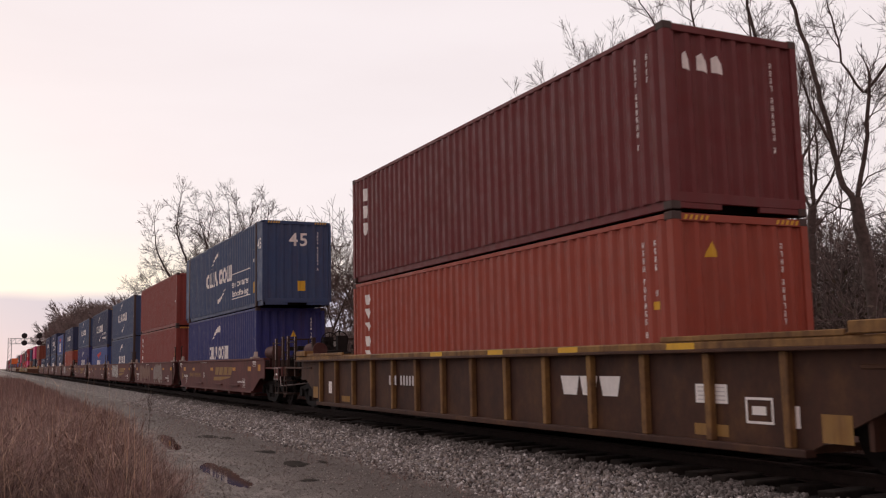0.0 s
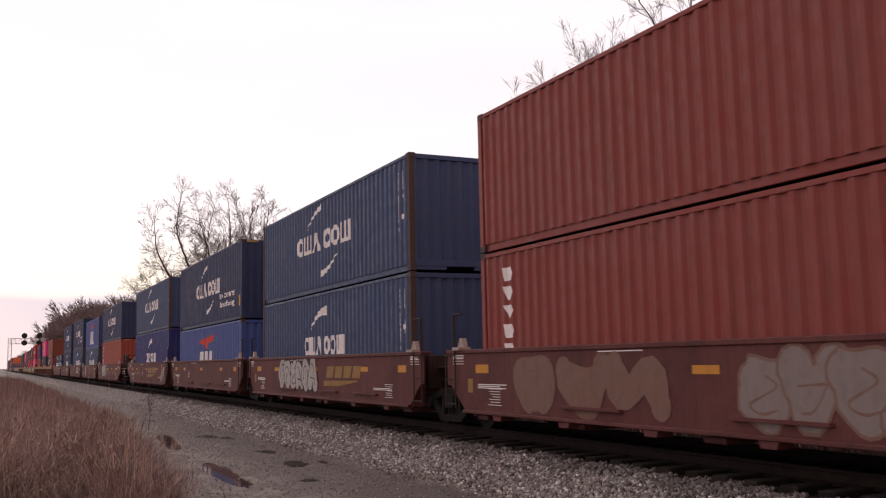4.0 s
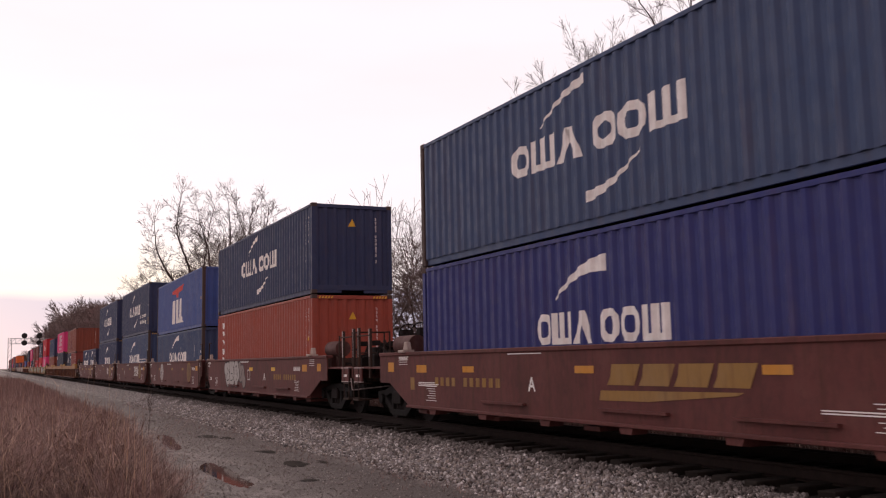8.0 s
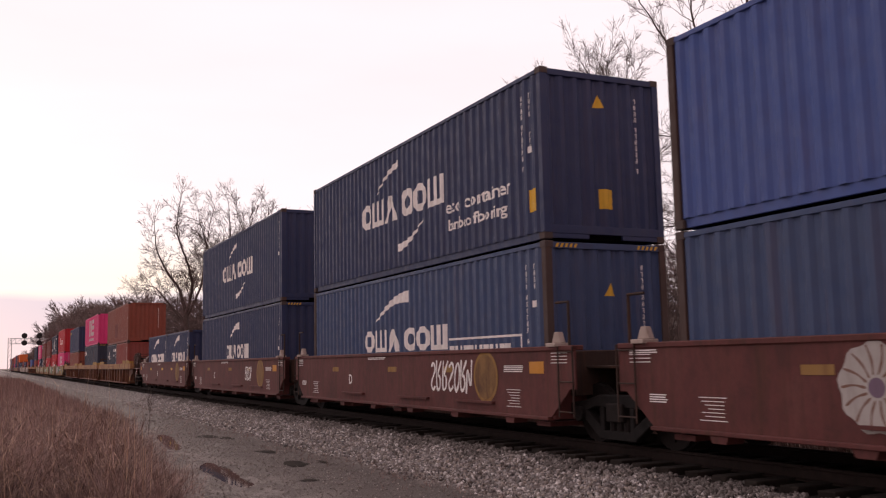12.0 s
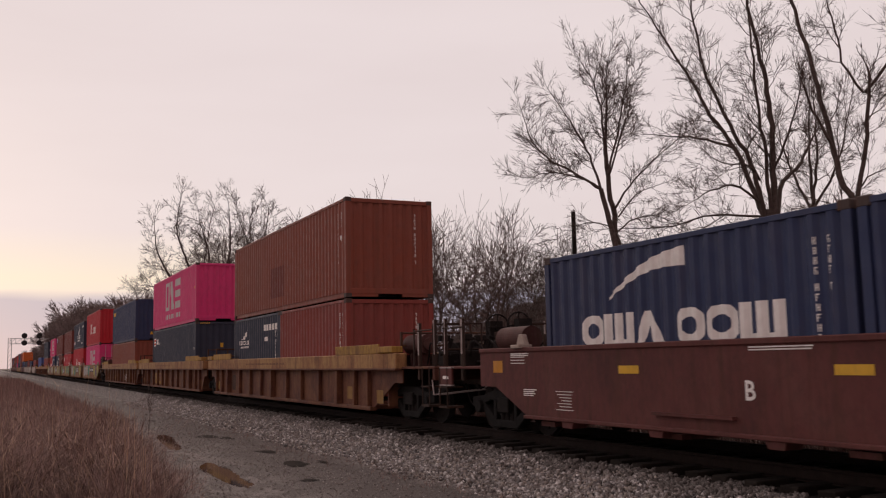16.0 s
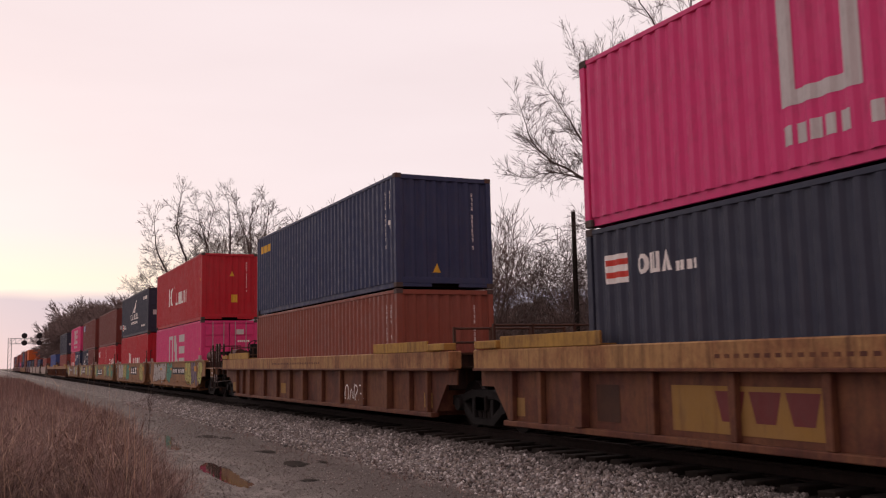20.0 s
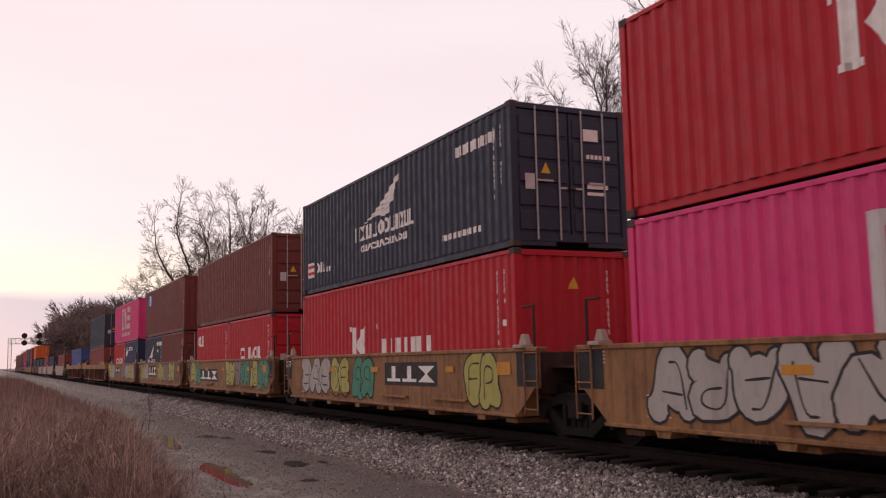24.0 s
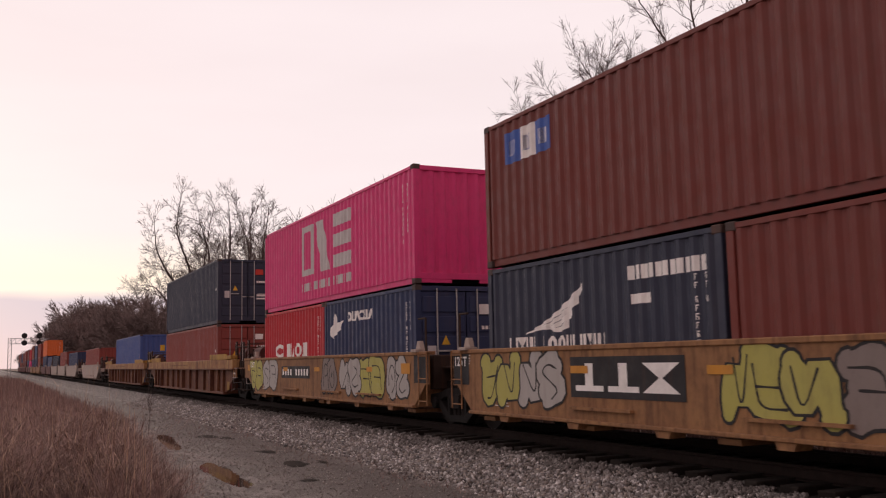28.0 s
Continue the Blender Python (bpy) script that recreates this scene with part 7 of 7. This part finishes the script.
for z in (BZ, BZ + 1.15):
    for dy in (-0.35, 0.35):
        rod(bm, (BX0, BY + dy, z), (BX1, BY + dy, z), 0.06, 4)
part("truss_chord", finish(bm), GALV, bridge)
for i in range(10):
    x = BX0 + (BX1 - BX0) * i / 10
    bm = bmesh.new()
    for dy in (-0.35, 0.35):
        rod(bm, (x, BY + dy, BZ), (x + 1.16, BY + dy, BZ + 1.15), 0.04, 4)
        rod(bm, (x, BY + dy, BZ), (x, BY + dy, BZ + 1.15), 0.04, 4)
    part("truss_brace", finish(bm), GALV, bridge)
for x in (6.3, 9.35):
    bm = bmesh.new()
    rod(bm, (x, BY - 0.5, BZ - 0.3), (x, BY - 0.5, BZ + 2.3), 0.06, 6)
    head = part("signal_head", finish(bm), BLACK_MARK, bridge, "black round signal targets on a post")
    for z in (BZ + 0.15, BZ + 1.75):
        bm = bmesh.new()
        rod(bm, (x, BY - 0.65, z), (x, BY - 0.55, z), 0.6, 18)
        rod(bm, (x, BY - 0.85, z), (x, BY - 0.65, z), 0.16, 10)
        part("target", finish(bm), BLACK_MARK, head)

# ---- ties: the nearest as pieces of the track, the rest joined ----
def tie_mesh(seed):
    r = random.Random(seed)
    bm = bmesh.new()
    box(bm, -1.40, 1.40, -0.115, 0.115, -0.15, 0.0)
    for v in bm.verts:
        v.co += Vector((r.uniform(-0.03, 0.03), r.uniform(-0.012, 0.012), r.uniform(-0.008, 0.006)))
    finish(bm, 0.012)
    me = bpy.data.meshes.new("tie")
    bm.to_mesh(me)
    bm.free()
    me.materials.append(TIE)
    return me


tie_meshes = [tie_mesh(i) for i in range(4)]
rng = random.Random(2)
for i in range(290):
    ob = new("tie", tie_meshes[i % 4])
    ob.parent = ballast
    ob.location = (TC + rng.uniform(-0.05, 0.05), 2.0 + i * 0.53, 0.455 + rng.uniform(-0.012, 0.012))
    ob.rotation_euler = (0, rng.uniform(-0.006, 0.006), rng.uniform(-0.015, 0.015))


# ---- paint on the cars' sides: plain shapes at their places along each car ----
def patch(i, *spans, mat=None, z=(1.66, 1.77), x=-1.437):
    for a, b in spans:
        on_car(CARS[i], "yellow_patch", [rect(min(a, b), max(a, b), *z)], mat or ORANGE_MARK, x, "orange-yellow patch")


def fine_rows(i, a, b, z, rows=3, mat=None, x=-1.437, h=0.016):
    """Small unreadable lines of writing."""
    r = random.Random(int(a * 100) + i)
    for j in range(rows):
        end = b + r.uniform(0, 0.25) * (a - b)
        on_car(CARS[i], "small_writing", [rect(end, a, z - j * h * 1.9 - h, z - j * h * 1.9)], mat or WHITE, x)


def unit_letter(i, text, a, z=1.37, size=0.32):
    letters(CARS[i], text, a, z, size, WHITE, 0, "flat", "white unit letter", depth=-1.4375)


def seal(i, a=-4.33, z=1.585, r=0.45):
    ring = [(a + r * math.cos(q), z + r * math.sin(q)) for q in np.linspace(0, 2 * math.pi, 28, endpoint=False)]
    on_car(CARS[i], "round_seal", [ring], FADED_YELLOW, -1.436, "faded yellow round seal")
    inner = [(a + r * 0.86 * math.cos(q), z + r * 0.86 * math.sin(q)) for q in np.linspace(0, 2 * math.pi, 28, endpoint=False)]
    on_car(CARS[i], "seal_face", [inner], PAINT["car_worn"], -1.4385, "dull gold face of the seal")


def heralds(i, a=-0.62, b=-3.4, mat=None):
    """Slanted pale blocks over a long tapering bar."""
    w = (a - b - 0.3) / 4
    for k in range(4):
        q = a - k * (w + 0.1)
        on_car(CARS[i], "herald_block", [[(q - w, 1.50), (q, 1.50), (q - 0.08, 1.62), (q - 0.12, 1.79), (q - w - 0.14, 1.79)]], mat or FADED_YELLOW, -1.437, "pale slanted block")
    on_car(CARS[i], "herald_bar", [[(a + 0.2, 1.28), (a + 0.16, 1.42), (b + 0.1, 1.45), (b + 0.2, 1.41), (a - 0.9, 1.29)]], mat or FADED_YELLOW, -1.437, "pale tapering bar")


def number_bars(i, a, b, z0, z1, count, mat):
    step = (a - b) / count
    for k in range(count):
        if k != count // 2 - 1:
            on_car(CARS[i], "number_bar", [rect(a - (k + 1) * step + step * 0.42, a - k * step, z0, z1)], mat, -1.437)


SKELETONS = (
    (((0.9, 0.85), (0.5, 1.0), (0.1, 0.75), (0.5, 0.5), (0.9, 0.25), (0.5, 0.0), (0.1, 0.15)),),
    (((0.95, 0.95), (0.2, 0.95), (0.15, 0.5), (0.15, 0.05), (0.95, 0.05)), ((0.15, 0.5), (0.8, 0.52))),
    (((0.15, 0.0), (0.15, 1.0), (0.85, 0.9), (0.8, 0.5), (0.3, 0.45), (0.95, 0.0)),),
    (((0.5, 1.0), (0.12, 0.75), (0.12, 0.25), (0.5, 0.0), (0.88, 0.25), (0.88, 0.75), (0.55, 1.0)),),
    (((0.05, 0.0), (0.35, 1.0), (0.65, 1.0), (0.95, 0.0)), ((0.2, 0.3), (0.8, 0.36))),
    (((0.1, 0.0), (0.15, 1.0), (0.8, 0.05), (0.9, 1.0)),),
)


def abstract(r):
    """One of the skeletons, turned over at random, so that no character can be read."""
    fu, fv = r.random() < 0.6, r.random() < 0.6
    return [[(1 - u if fu else u, 1 - v if fv else v) for u, v in path] for path in r.choice(SKELETONS)]


def swept(path, fat, wobble, grow):
    """Outline pieces of a fat brush stroke along a path: quads and two round ends."""
    pts = [Vector(p) for p in path]
    for _ in range(2):
        pts = [pts[0]] + [q for a, b in zip(pts, pts[1:]) for q in (a * 0.75 + b * 0.25, a * 0.25 + b * 0.75)] + [pts[-1]]
    left, right = [], []
    for k, p in enumerate(pts):
        d = (pts[min(k + 1, len(pts) - 1)] - pts[max(k - 1, 0)]).normalized()
        w = fat * (0.5 + 0.12 * math.sin(k * 0.9 + wobble)) + grow
        side = Vector((-d.y, d.x)) * w
        left.append(p + side)
        right.append(p - side)
    polys = [[left[k], left[k + 1], right[k + 1], right[k]] for k in range(len(pts) - 1)]
    for p, q, e in ((pts[0], pts[1], left[0]), (pts[-1], pts[-2], right[-1])):
        r, start = (e - p).length, math.atan2((e - p).y, (e - p).x)
        polys.append([p + r * Vector((math.cos(start + math.pi * m / 6), math.sin(start + math.pi * m / 6))) for m in range(7)])
    return [[(c.x, min(2.07, max(0.99, c.y))) for c in poly] for poly in polys]


def bubbles(i, a0, a1, z0, z1, mat, count, seed, line=None, x=-1.437):
    """Spray-painted throw-up: fat interlocking shapes with dark outlines and inner lines."""
    r = random.Random(seed)
    w = (a0 - a1) / count
    fat = min(0.40, 0.48 * w + 0.06)
    for k in range(count):
        tilt, base = r.uniform(-0.12, 0.12), z0 + fat * 0.5 + r.uniform(-0.03, 0.05)
        high = z1 - z0 - fat + r.uniform(-0.06, 0.04)
        strokes = [[(a0 - (k + 0.08 + 0.84 * u) * w - tilt * v, base + v * high) for u, v in line_of] for line_of in abstract(r)]
        layer = x - 0.0014 * k
        ph = r.uniform(0, 6)
        for n, path in enumerate(strokes):
            on_car(CARS[i], "spray_outline", swept(path, fat, ph, 0.042), line or SPRAY["black"], layer - 0.0002 * n, "dark spray-paint outline", True)
        for n, path in enumerate(strokes):
            on_car(CARS[i], "spray_fill", swept(path, fat, ph, 0.0), mat, layer - 0.0006 - 0.0002 * n, "spray-painted shape", True)
            thin = [(p[0] + 0.02, p[1] - 0.03) for p in path[: max(2, len(path) - 1)]]
            on_car(CARS[i], "spray_line", swept(thin, 0.03, ph, 0.0), line or SPRAY["black"], layer - 0.0012 - 0.0002 * n, "thin dark inner line", True)


def scrawl(i, a0, a1, z0, z1, mat, seed, n=7, fat=0.05):
    """Thin spray-painted tag of looping strokes."""
    r = random.Random(seed)
    w = (a0 - a1) / n
    for k in range(n):
        tilt = r.uniform(-0.05, 0.15)
        for m, path in enumerate(abstract(r)):
            pts = [(a0 - (k + 0.05 + 0.95 * u) * w - tilt * v, z0 + v * (z1 - z0)) for u, v in path]
            on_car(CARS[i], "tag_stroke", swept(pts, fat, r.uniform(0, 6), 0.0), mat, -1.438 - 0.0003 * (k % 3) - 0.0001 * m, "spray-painted stroke", True)


def burst(i, a, z, r, mat):
    """Round spray-painted burst with dark rays and a violet heart."""
    on_car(CARS[i], "spray_burst", [[(a + r * (1 + 0.05 * math.sin(9 * q)) * math.cos(q), z + r * (1 + 0.05 * math.sin(9 * q)) * math.sin(q)) for q in np.linspace(0, 2 * math.pi, 40, endpoint=False)]], mat, -1.437, "round silver spray-painted burst")
    for k in range(14):
        q = k * 2 * math.pi / 14
        on_car(CARS[i], "spray_line", swept([(a + 0.3 * r * math.cos(q), z + 0.3 * r * math.sin(q)), (a + 0.6 * r * math.cos(q + 0.1), z + 0.6 * r * math.sin(q + 0.1)), (a + 0.92 * r * math.cos(q), z + 0.92 * r * math.sin(q))], 0.025, k, 0.0), SPRAY["dull"], -1.4385, weld=True)
    on_car(CARS[i], "spray_heart", [[(a + 0.22 * r * math.cos(q), z + 0.22 * r * math.sin(q)) for q in np.linspace(0, 2 * math.pi, 16, endpoint=False)]], SPRAY["violet"], -1.4387)


def plate(i, a, b, z0, z1, count, x=-1.437):
    """Black panel with pale slab shapes."""
    on_car(CARS[i], "black_panel", [rect(b, a, z0, z1)], BLACK_MARK, x, "black lettering panel")
    w, h = (a - b - 0.16) / count, z1 - z0
    for j in range(count):
        q = a - 0.08 - j * w
        if count < 5:
            on_car(CARS[i], "panel_block", block_shape("mmx"[j], q - 0.03 * w, q - 0.97 * w, z0 + 0.16 * h, 0.68 * h), WHITE, x - 0.002, "white slab shape", True)
        elif j != 4:
            on_car(CARS[i], "panel_bar", [rect(q - 0.72 * w, q - 0.2 * w, z0 + 0.24 * h, z0 + 0.76 * h)], WHITE, x - 0.002)


# dark ribbed car at the head
for a in (0.95, -1.42, -3.67, -6.22):
    on_car(CARS[0], "chord_patch", [rect(a - 0.53, a, 1.965, 2.045)], YELLOW, -1.5225, "yellow patch")
for q, (a, w) in enumerate(((-3.48, 0.5), (-4.0, 0.45), (-4.5, 0.5))):
    on_car(CARS[0], "trade_mark", [[(a - w * 0.85, 1.34), (a - w * 0.15, 1.34), (a, 1.62), (a - w, 1.62)]], WHITE, -1.366, "white block of a painted mark")
on_car(CARS[0], "data_panel", [rect(-7.11, -6.55, 1.31, 1.54)], WHITE, -1.366, "white data panel")
for k in range(4):
    on_car(CARS[0], "data_line", [rect(-7.07, -6.59, 1.345 + k * 0.05, 1.358 + k * 0.05)], GREY_MARK, -1.3685)
on_car(CARS[0], "white_panel", [rect(-8.21, -8.0, 1.08, 1.32)], WHITE, -1.366)
for a, b, z0, z1 in ((-7.83, -7.4, 1.37, 1.4), (-7.83, -7.4, 1.10, 1.13), (-7.43, -7.4, 1.13, 1.37), (-7.83, -7.8, 1.13, 1.37), (-7.72, -7.5, 1.2, 1.3)):
    on_car(CARS[0], "stencil_box", [rect(a, b, z0, z1)], WHITE, -1.366)
number_bars(0, 3.3, 1.9, 1.38, 1.58, 9, GREY_MARK)
patch(0, (-6.5, -7.1), (6.6, 6.0), mat=FADED_YELLOW, z=(0.92, 1.06), x=-1.366)
on_car(CARS[0], "white_panel", [rect(7.35, 7.6, 1.1, 1.4)], WHITE, -1.366)

# first brown set
heralds(1)
number_bars(1, 4.5, 2.1, 1.40, 1.56, 11, FADED_YELLOW)
unit_letter(1, "B", 1.55)
heralds(5)
unit_letter(5, "A", 1.55)
number_bars(5, 5.1, 2.4, 1.40, 1.56, 11, FADED_YELLOW)
heralds(3, -1.0, -3.5)
unit_letter(4, "E", 2.7)
unit_letter(2, "C", 2.6)
for i in (1, 2, 3, 4, 5):
    patch(i, (0.19, -0.3), (-3.6, -4.05), (3.9, 3.45))
    patch(i, (-5.84, -6.28), (5.98, 5.5), z=(1.65, 1.80))
    fine_rows(i, 5.9, 4.85, 1.46)
    fine_rows(i, -4.4, -5.5, 1.30, 2)
    fine_rows(i, 2.2, 0.9, 1.98, 1)
    fine_rows(i, 6.9, 6.35, 1.98, 3)
    fine_rows(i, -6.5, -7.0, 1.98, 3)
    on_car(CARS[i], "pale_plate", [rect(6.1, 6.3, 1.3, 1.55)], FADED_YELLOW, -1.437)
bubbles(2, 4.6, 0.6, 1.02, 1.92, SPRAY["dull"], 3, 21, SPRAY["dull"])
bubbles(2, -0.6, -3.4, 1.05, 1.95, SPRAY["grey"], 4, 22, SPRAY["dull"])
bubbles(3, 3.4, -0.2, 1.12, 2.02, SPRAY["silver"], 6, 23)
scrawl(5, -5.2, -6.1, 1.15, 1.95, SPRAY["silver"], 24, 4)

# second brown set
for i, letter, a in ((6, "A", -1.68), (7, "E", 2.7), (8, "D", 2.7), (9, "C", 2.7), (10, "B", 1.5)):
    unit_letter(i, letter, a)
    patch(i, (0.19, -0.3), (3.9, 3.45), (-2.6, -3.05), mat=YELLOW if i in (6, 10) else FADED_YELLOW)
    patch(i, (-5.84, -6.28), z=(1.65, 1.84))
    fine_rows(i, -5.0, -5.8, 1.78, 4)
    fine_rows(i, 1.4, 0.2, 1.98, 2)
    fine_rows(i, 6.9, 6.3, 1.98, 2)
    fine_rows(i, 6.5, 6.1, 1.4, 4)
    if i != 6:
        seal(i)
number_bars(6, -2.9, -5.3, 1.40, 1.56, 11, FADED_YELLOW)
on_car(CARS[6], "stencil_box", [rect(0.05, 0.4, 1.35, 1.7)], GREY_MARK, -1.437)
on_car(CARS[6], "stencil_core", [rect(0.09, 0.36, 1.39, 1.66)], PAINT["car_brown"], -1.4385)
bubbles(6, 3.7, 1.7, 1.14, 2.04, SPRAY["silver"], 3, 31, SPRAY["black"])
bubbles(6, 1.6, 0.8, 1.14, 2.0, SPRAY["grey"], 1, 32, SPRAY["black"])
burst(7, 2.95, 1.54, 0.46, SPRAY["silver"])
scrawl(8, -2.0, -3.8, 1.3, 1.86, WHITE, 34, 7, 0.055)
scrawl(9, -2.3, -3.1, 1.35, 1.8, WHITE, 35, 4, 0.05)

# ribbed set
on_car(CARS[12], "yellow_panel", [rect(1.58, 4.08, 0.95, 1.52)], FADED_YELLOW, -1.3665, "faded yellow lettering panel")
for q in range(3):
    a = 3.27 - q * 0.56
    on_car(CARS[12], "trade_mark", [[(a - 0.5, 1.46), (a, 1.46), (a - 0.1, 1.1), (a - 0.4, 1.1)]], PAINT["maroon"], -1.3685, "dark red block of a painted mark")
for i, a, w in ((12, -4.2, 0.5), (13, 2.4, 0.5), (11, -6.9, 0.7)):
    on_car(CARS[i], "faded_panel", [rect(a - w / 2, a + w / 2, 1.0, 1.3)], FADED_YELLOW, -1.3662)
on_car(CARS[12], "dark_panel", [rect(5.2, 5.75, 0.98, 1.5)], PAINT["car_dark"], -1.3664)
on_car(CARS[11], "dark_panel", [rect(5.2, 5.75, 0.98, 1.5)], PAINT["car_dark"], -1.3664)
scrawl(13, -3.2, -4.6, 0.92, 1.36, WHITE, 41, 4, 0.03)
for i in (11, 12, 13, 19, 20):
    on_car(CARS[i], "chord_writing", [rect(a, a + 0.09, 1.85, 1.90) for a in np.arange(-1.5, 3.0, 0.16)], PAINT["car_rust"], -1.5225)

# spray-painted set
plate(14, -0.37, -3.54, 1.47, 1.79, 10)
plate(15, -0.65, -3.35, 1.38, 1.86, 3)
plate(16, 4.24, 0.9, 1.24, 1.72, 3)
plate(17, 3.17, 0.57, 1.31, 1.9, 3)
plate(18, 3.38, 0.6, 1.46, 1.80, 10)
for i, rows in {
    14: (("silver", 5.4, 1.6, 5), ("teal", 1.25, -0.1, 2), ("lime", -3.68, -5.0, 2), ("violet", -5.08, -6.3, 3), ("lime", -6.6, -7.3, 1)),
    15: (("silver", 5.4, 3.2, 3), ("lime", 2.95, 1.7, 2), ("teal", 1.4, 0.1, 2), ("lime", -4.6, -5.8, 2)),
    16: (("lime", 6.2, 5.2, 1), ("teal", 5.1, 4.4, 1), ("lime", -0.6, -1.8, 2), ("grey", -1.95, -2.7, 1), ("teal", -2.85, -3.95, 2), ("lime", -4.24, -5.1, 2), ("teal", -5.2, -6.4, 2)),
    17: (("lime", 6.0, 4.8, 2), ("silver", 4.7, 3.35, 2), ("lime", -0.1, -0.48, 1), ("lime", -0.55, -1.8, 2), ("grey", -1.95, -3.2, 2), ("lime", -3.4, -4.8, 2), ("dull", -4.95, -6.2, 2)),
    18: (("lime", 7.0, 5.6, 2), ("silver", 5.4, 3.9, 2), ("grey", -0.5, -1.6, 2), ("silver", -1.9, -3.3, 2), ("lime", -3.43, -4.8, 2), ("silver", -5.0, -6.1, 2)),
}.items():
    for k, (colour, a, b, n) in enumerate(rows):
        bubbles(i, a, b, 1.08, 2.03, SPRAY[colour], n, 100 + i * 10 + k)
for i in (14, 15, 16, 17, 18):
    patch(i, (3.15, 2.7), (0.16, -0.28), (-3.75, -4.1), x=-1.4465)
    patch(i, (-5.79, -6.26), z=(1.62, 1.84), x=-1.4465)
    on_car(CARS[i], "end_panel", [rect(6.5, 7.12, 1.44, 2.0)], BLACK_MARK, -1.437, "dark end panel")
    if i != 14:
        on_car(CARS[i], "end_panel", [rect(-7.14, -6.45, 1.44, 2.04)], BLACK_MARK, -1.437, "dark end panel")
    if i in (15, 16, 17, 18):
        letters(CARS[i], "125T", 7.1, 1.78, 0.24, WHITE, 0, "flat", "white capacity stencil", width=0.52, depth=-1.4395)


def motions():
    """The train rolls towards and past the camera; its wheels turn with the way gone."""
    times = [i * 2.0 for i in range(15)]
    for thing, u, z in MOVING:
        walk(thing, [(t, pose(TC, u - travel(t), z)) for t in times])
    steps = [i / 15 for i in range(28 * 15 + 1)]
    for ob in WHEELSETS:
        y = ob.location.y
        walk(ob, [(t, pose(0, y, RAILTOP + WHEEL, math.degrees(travel(t) / WHEEL))) for t in steps])


motions()
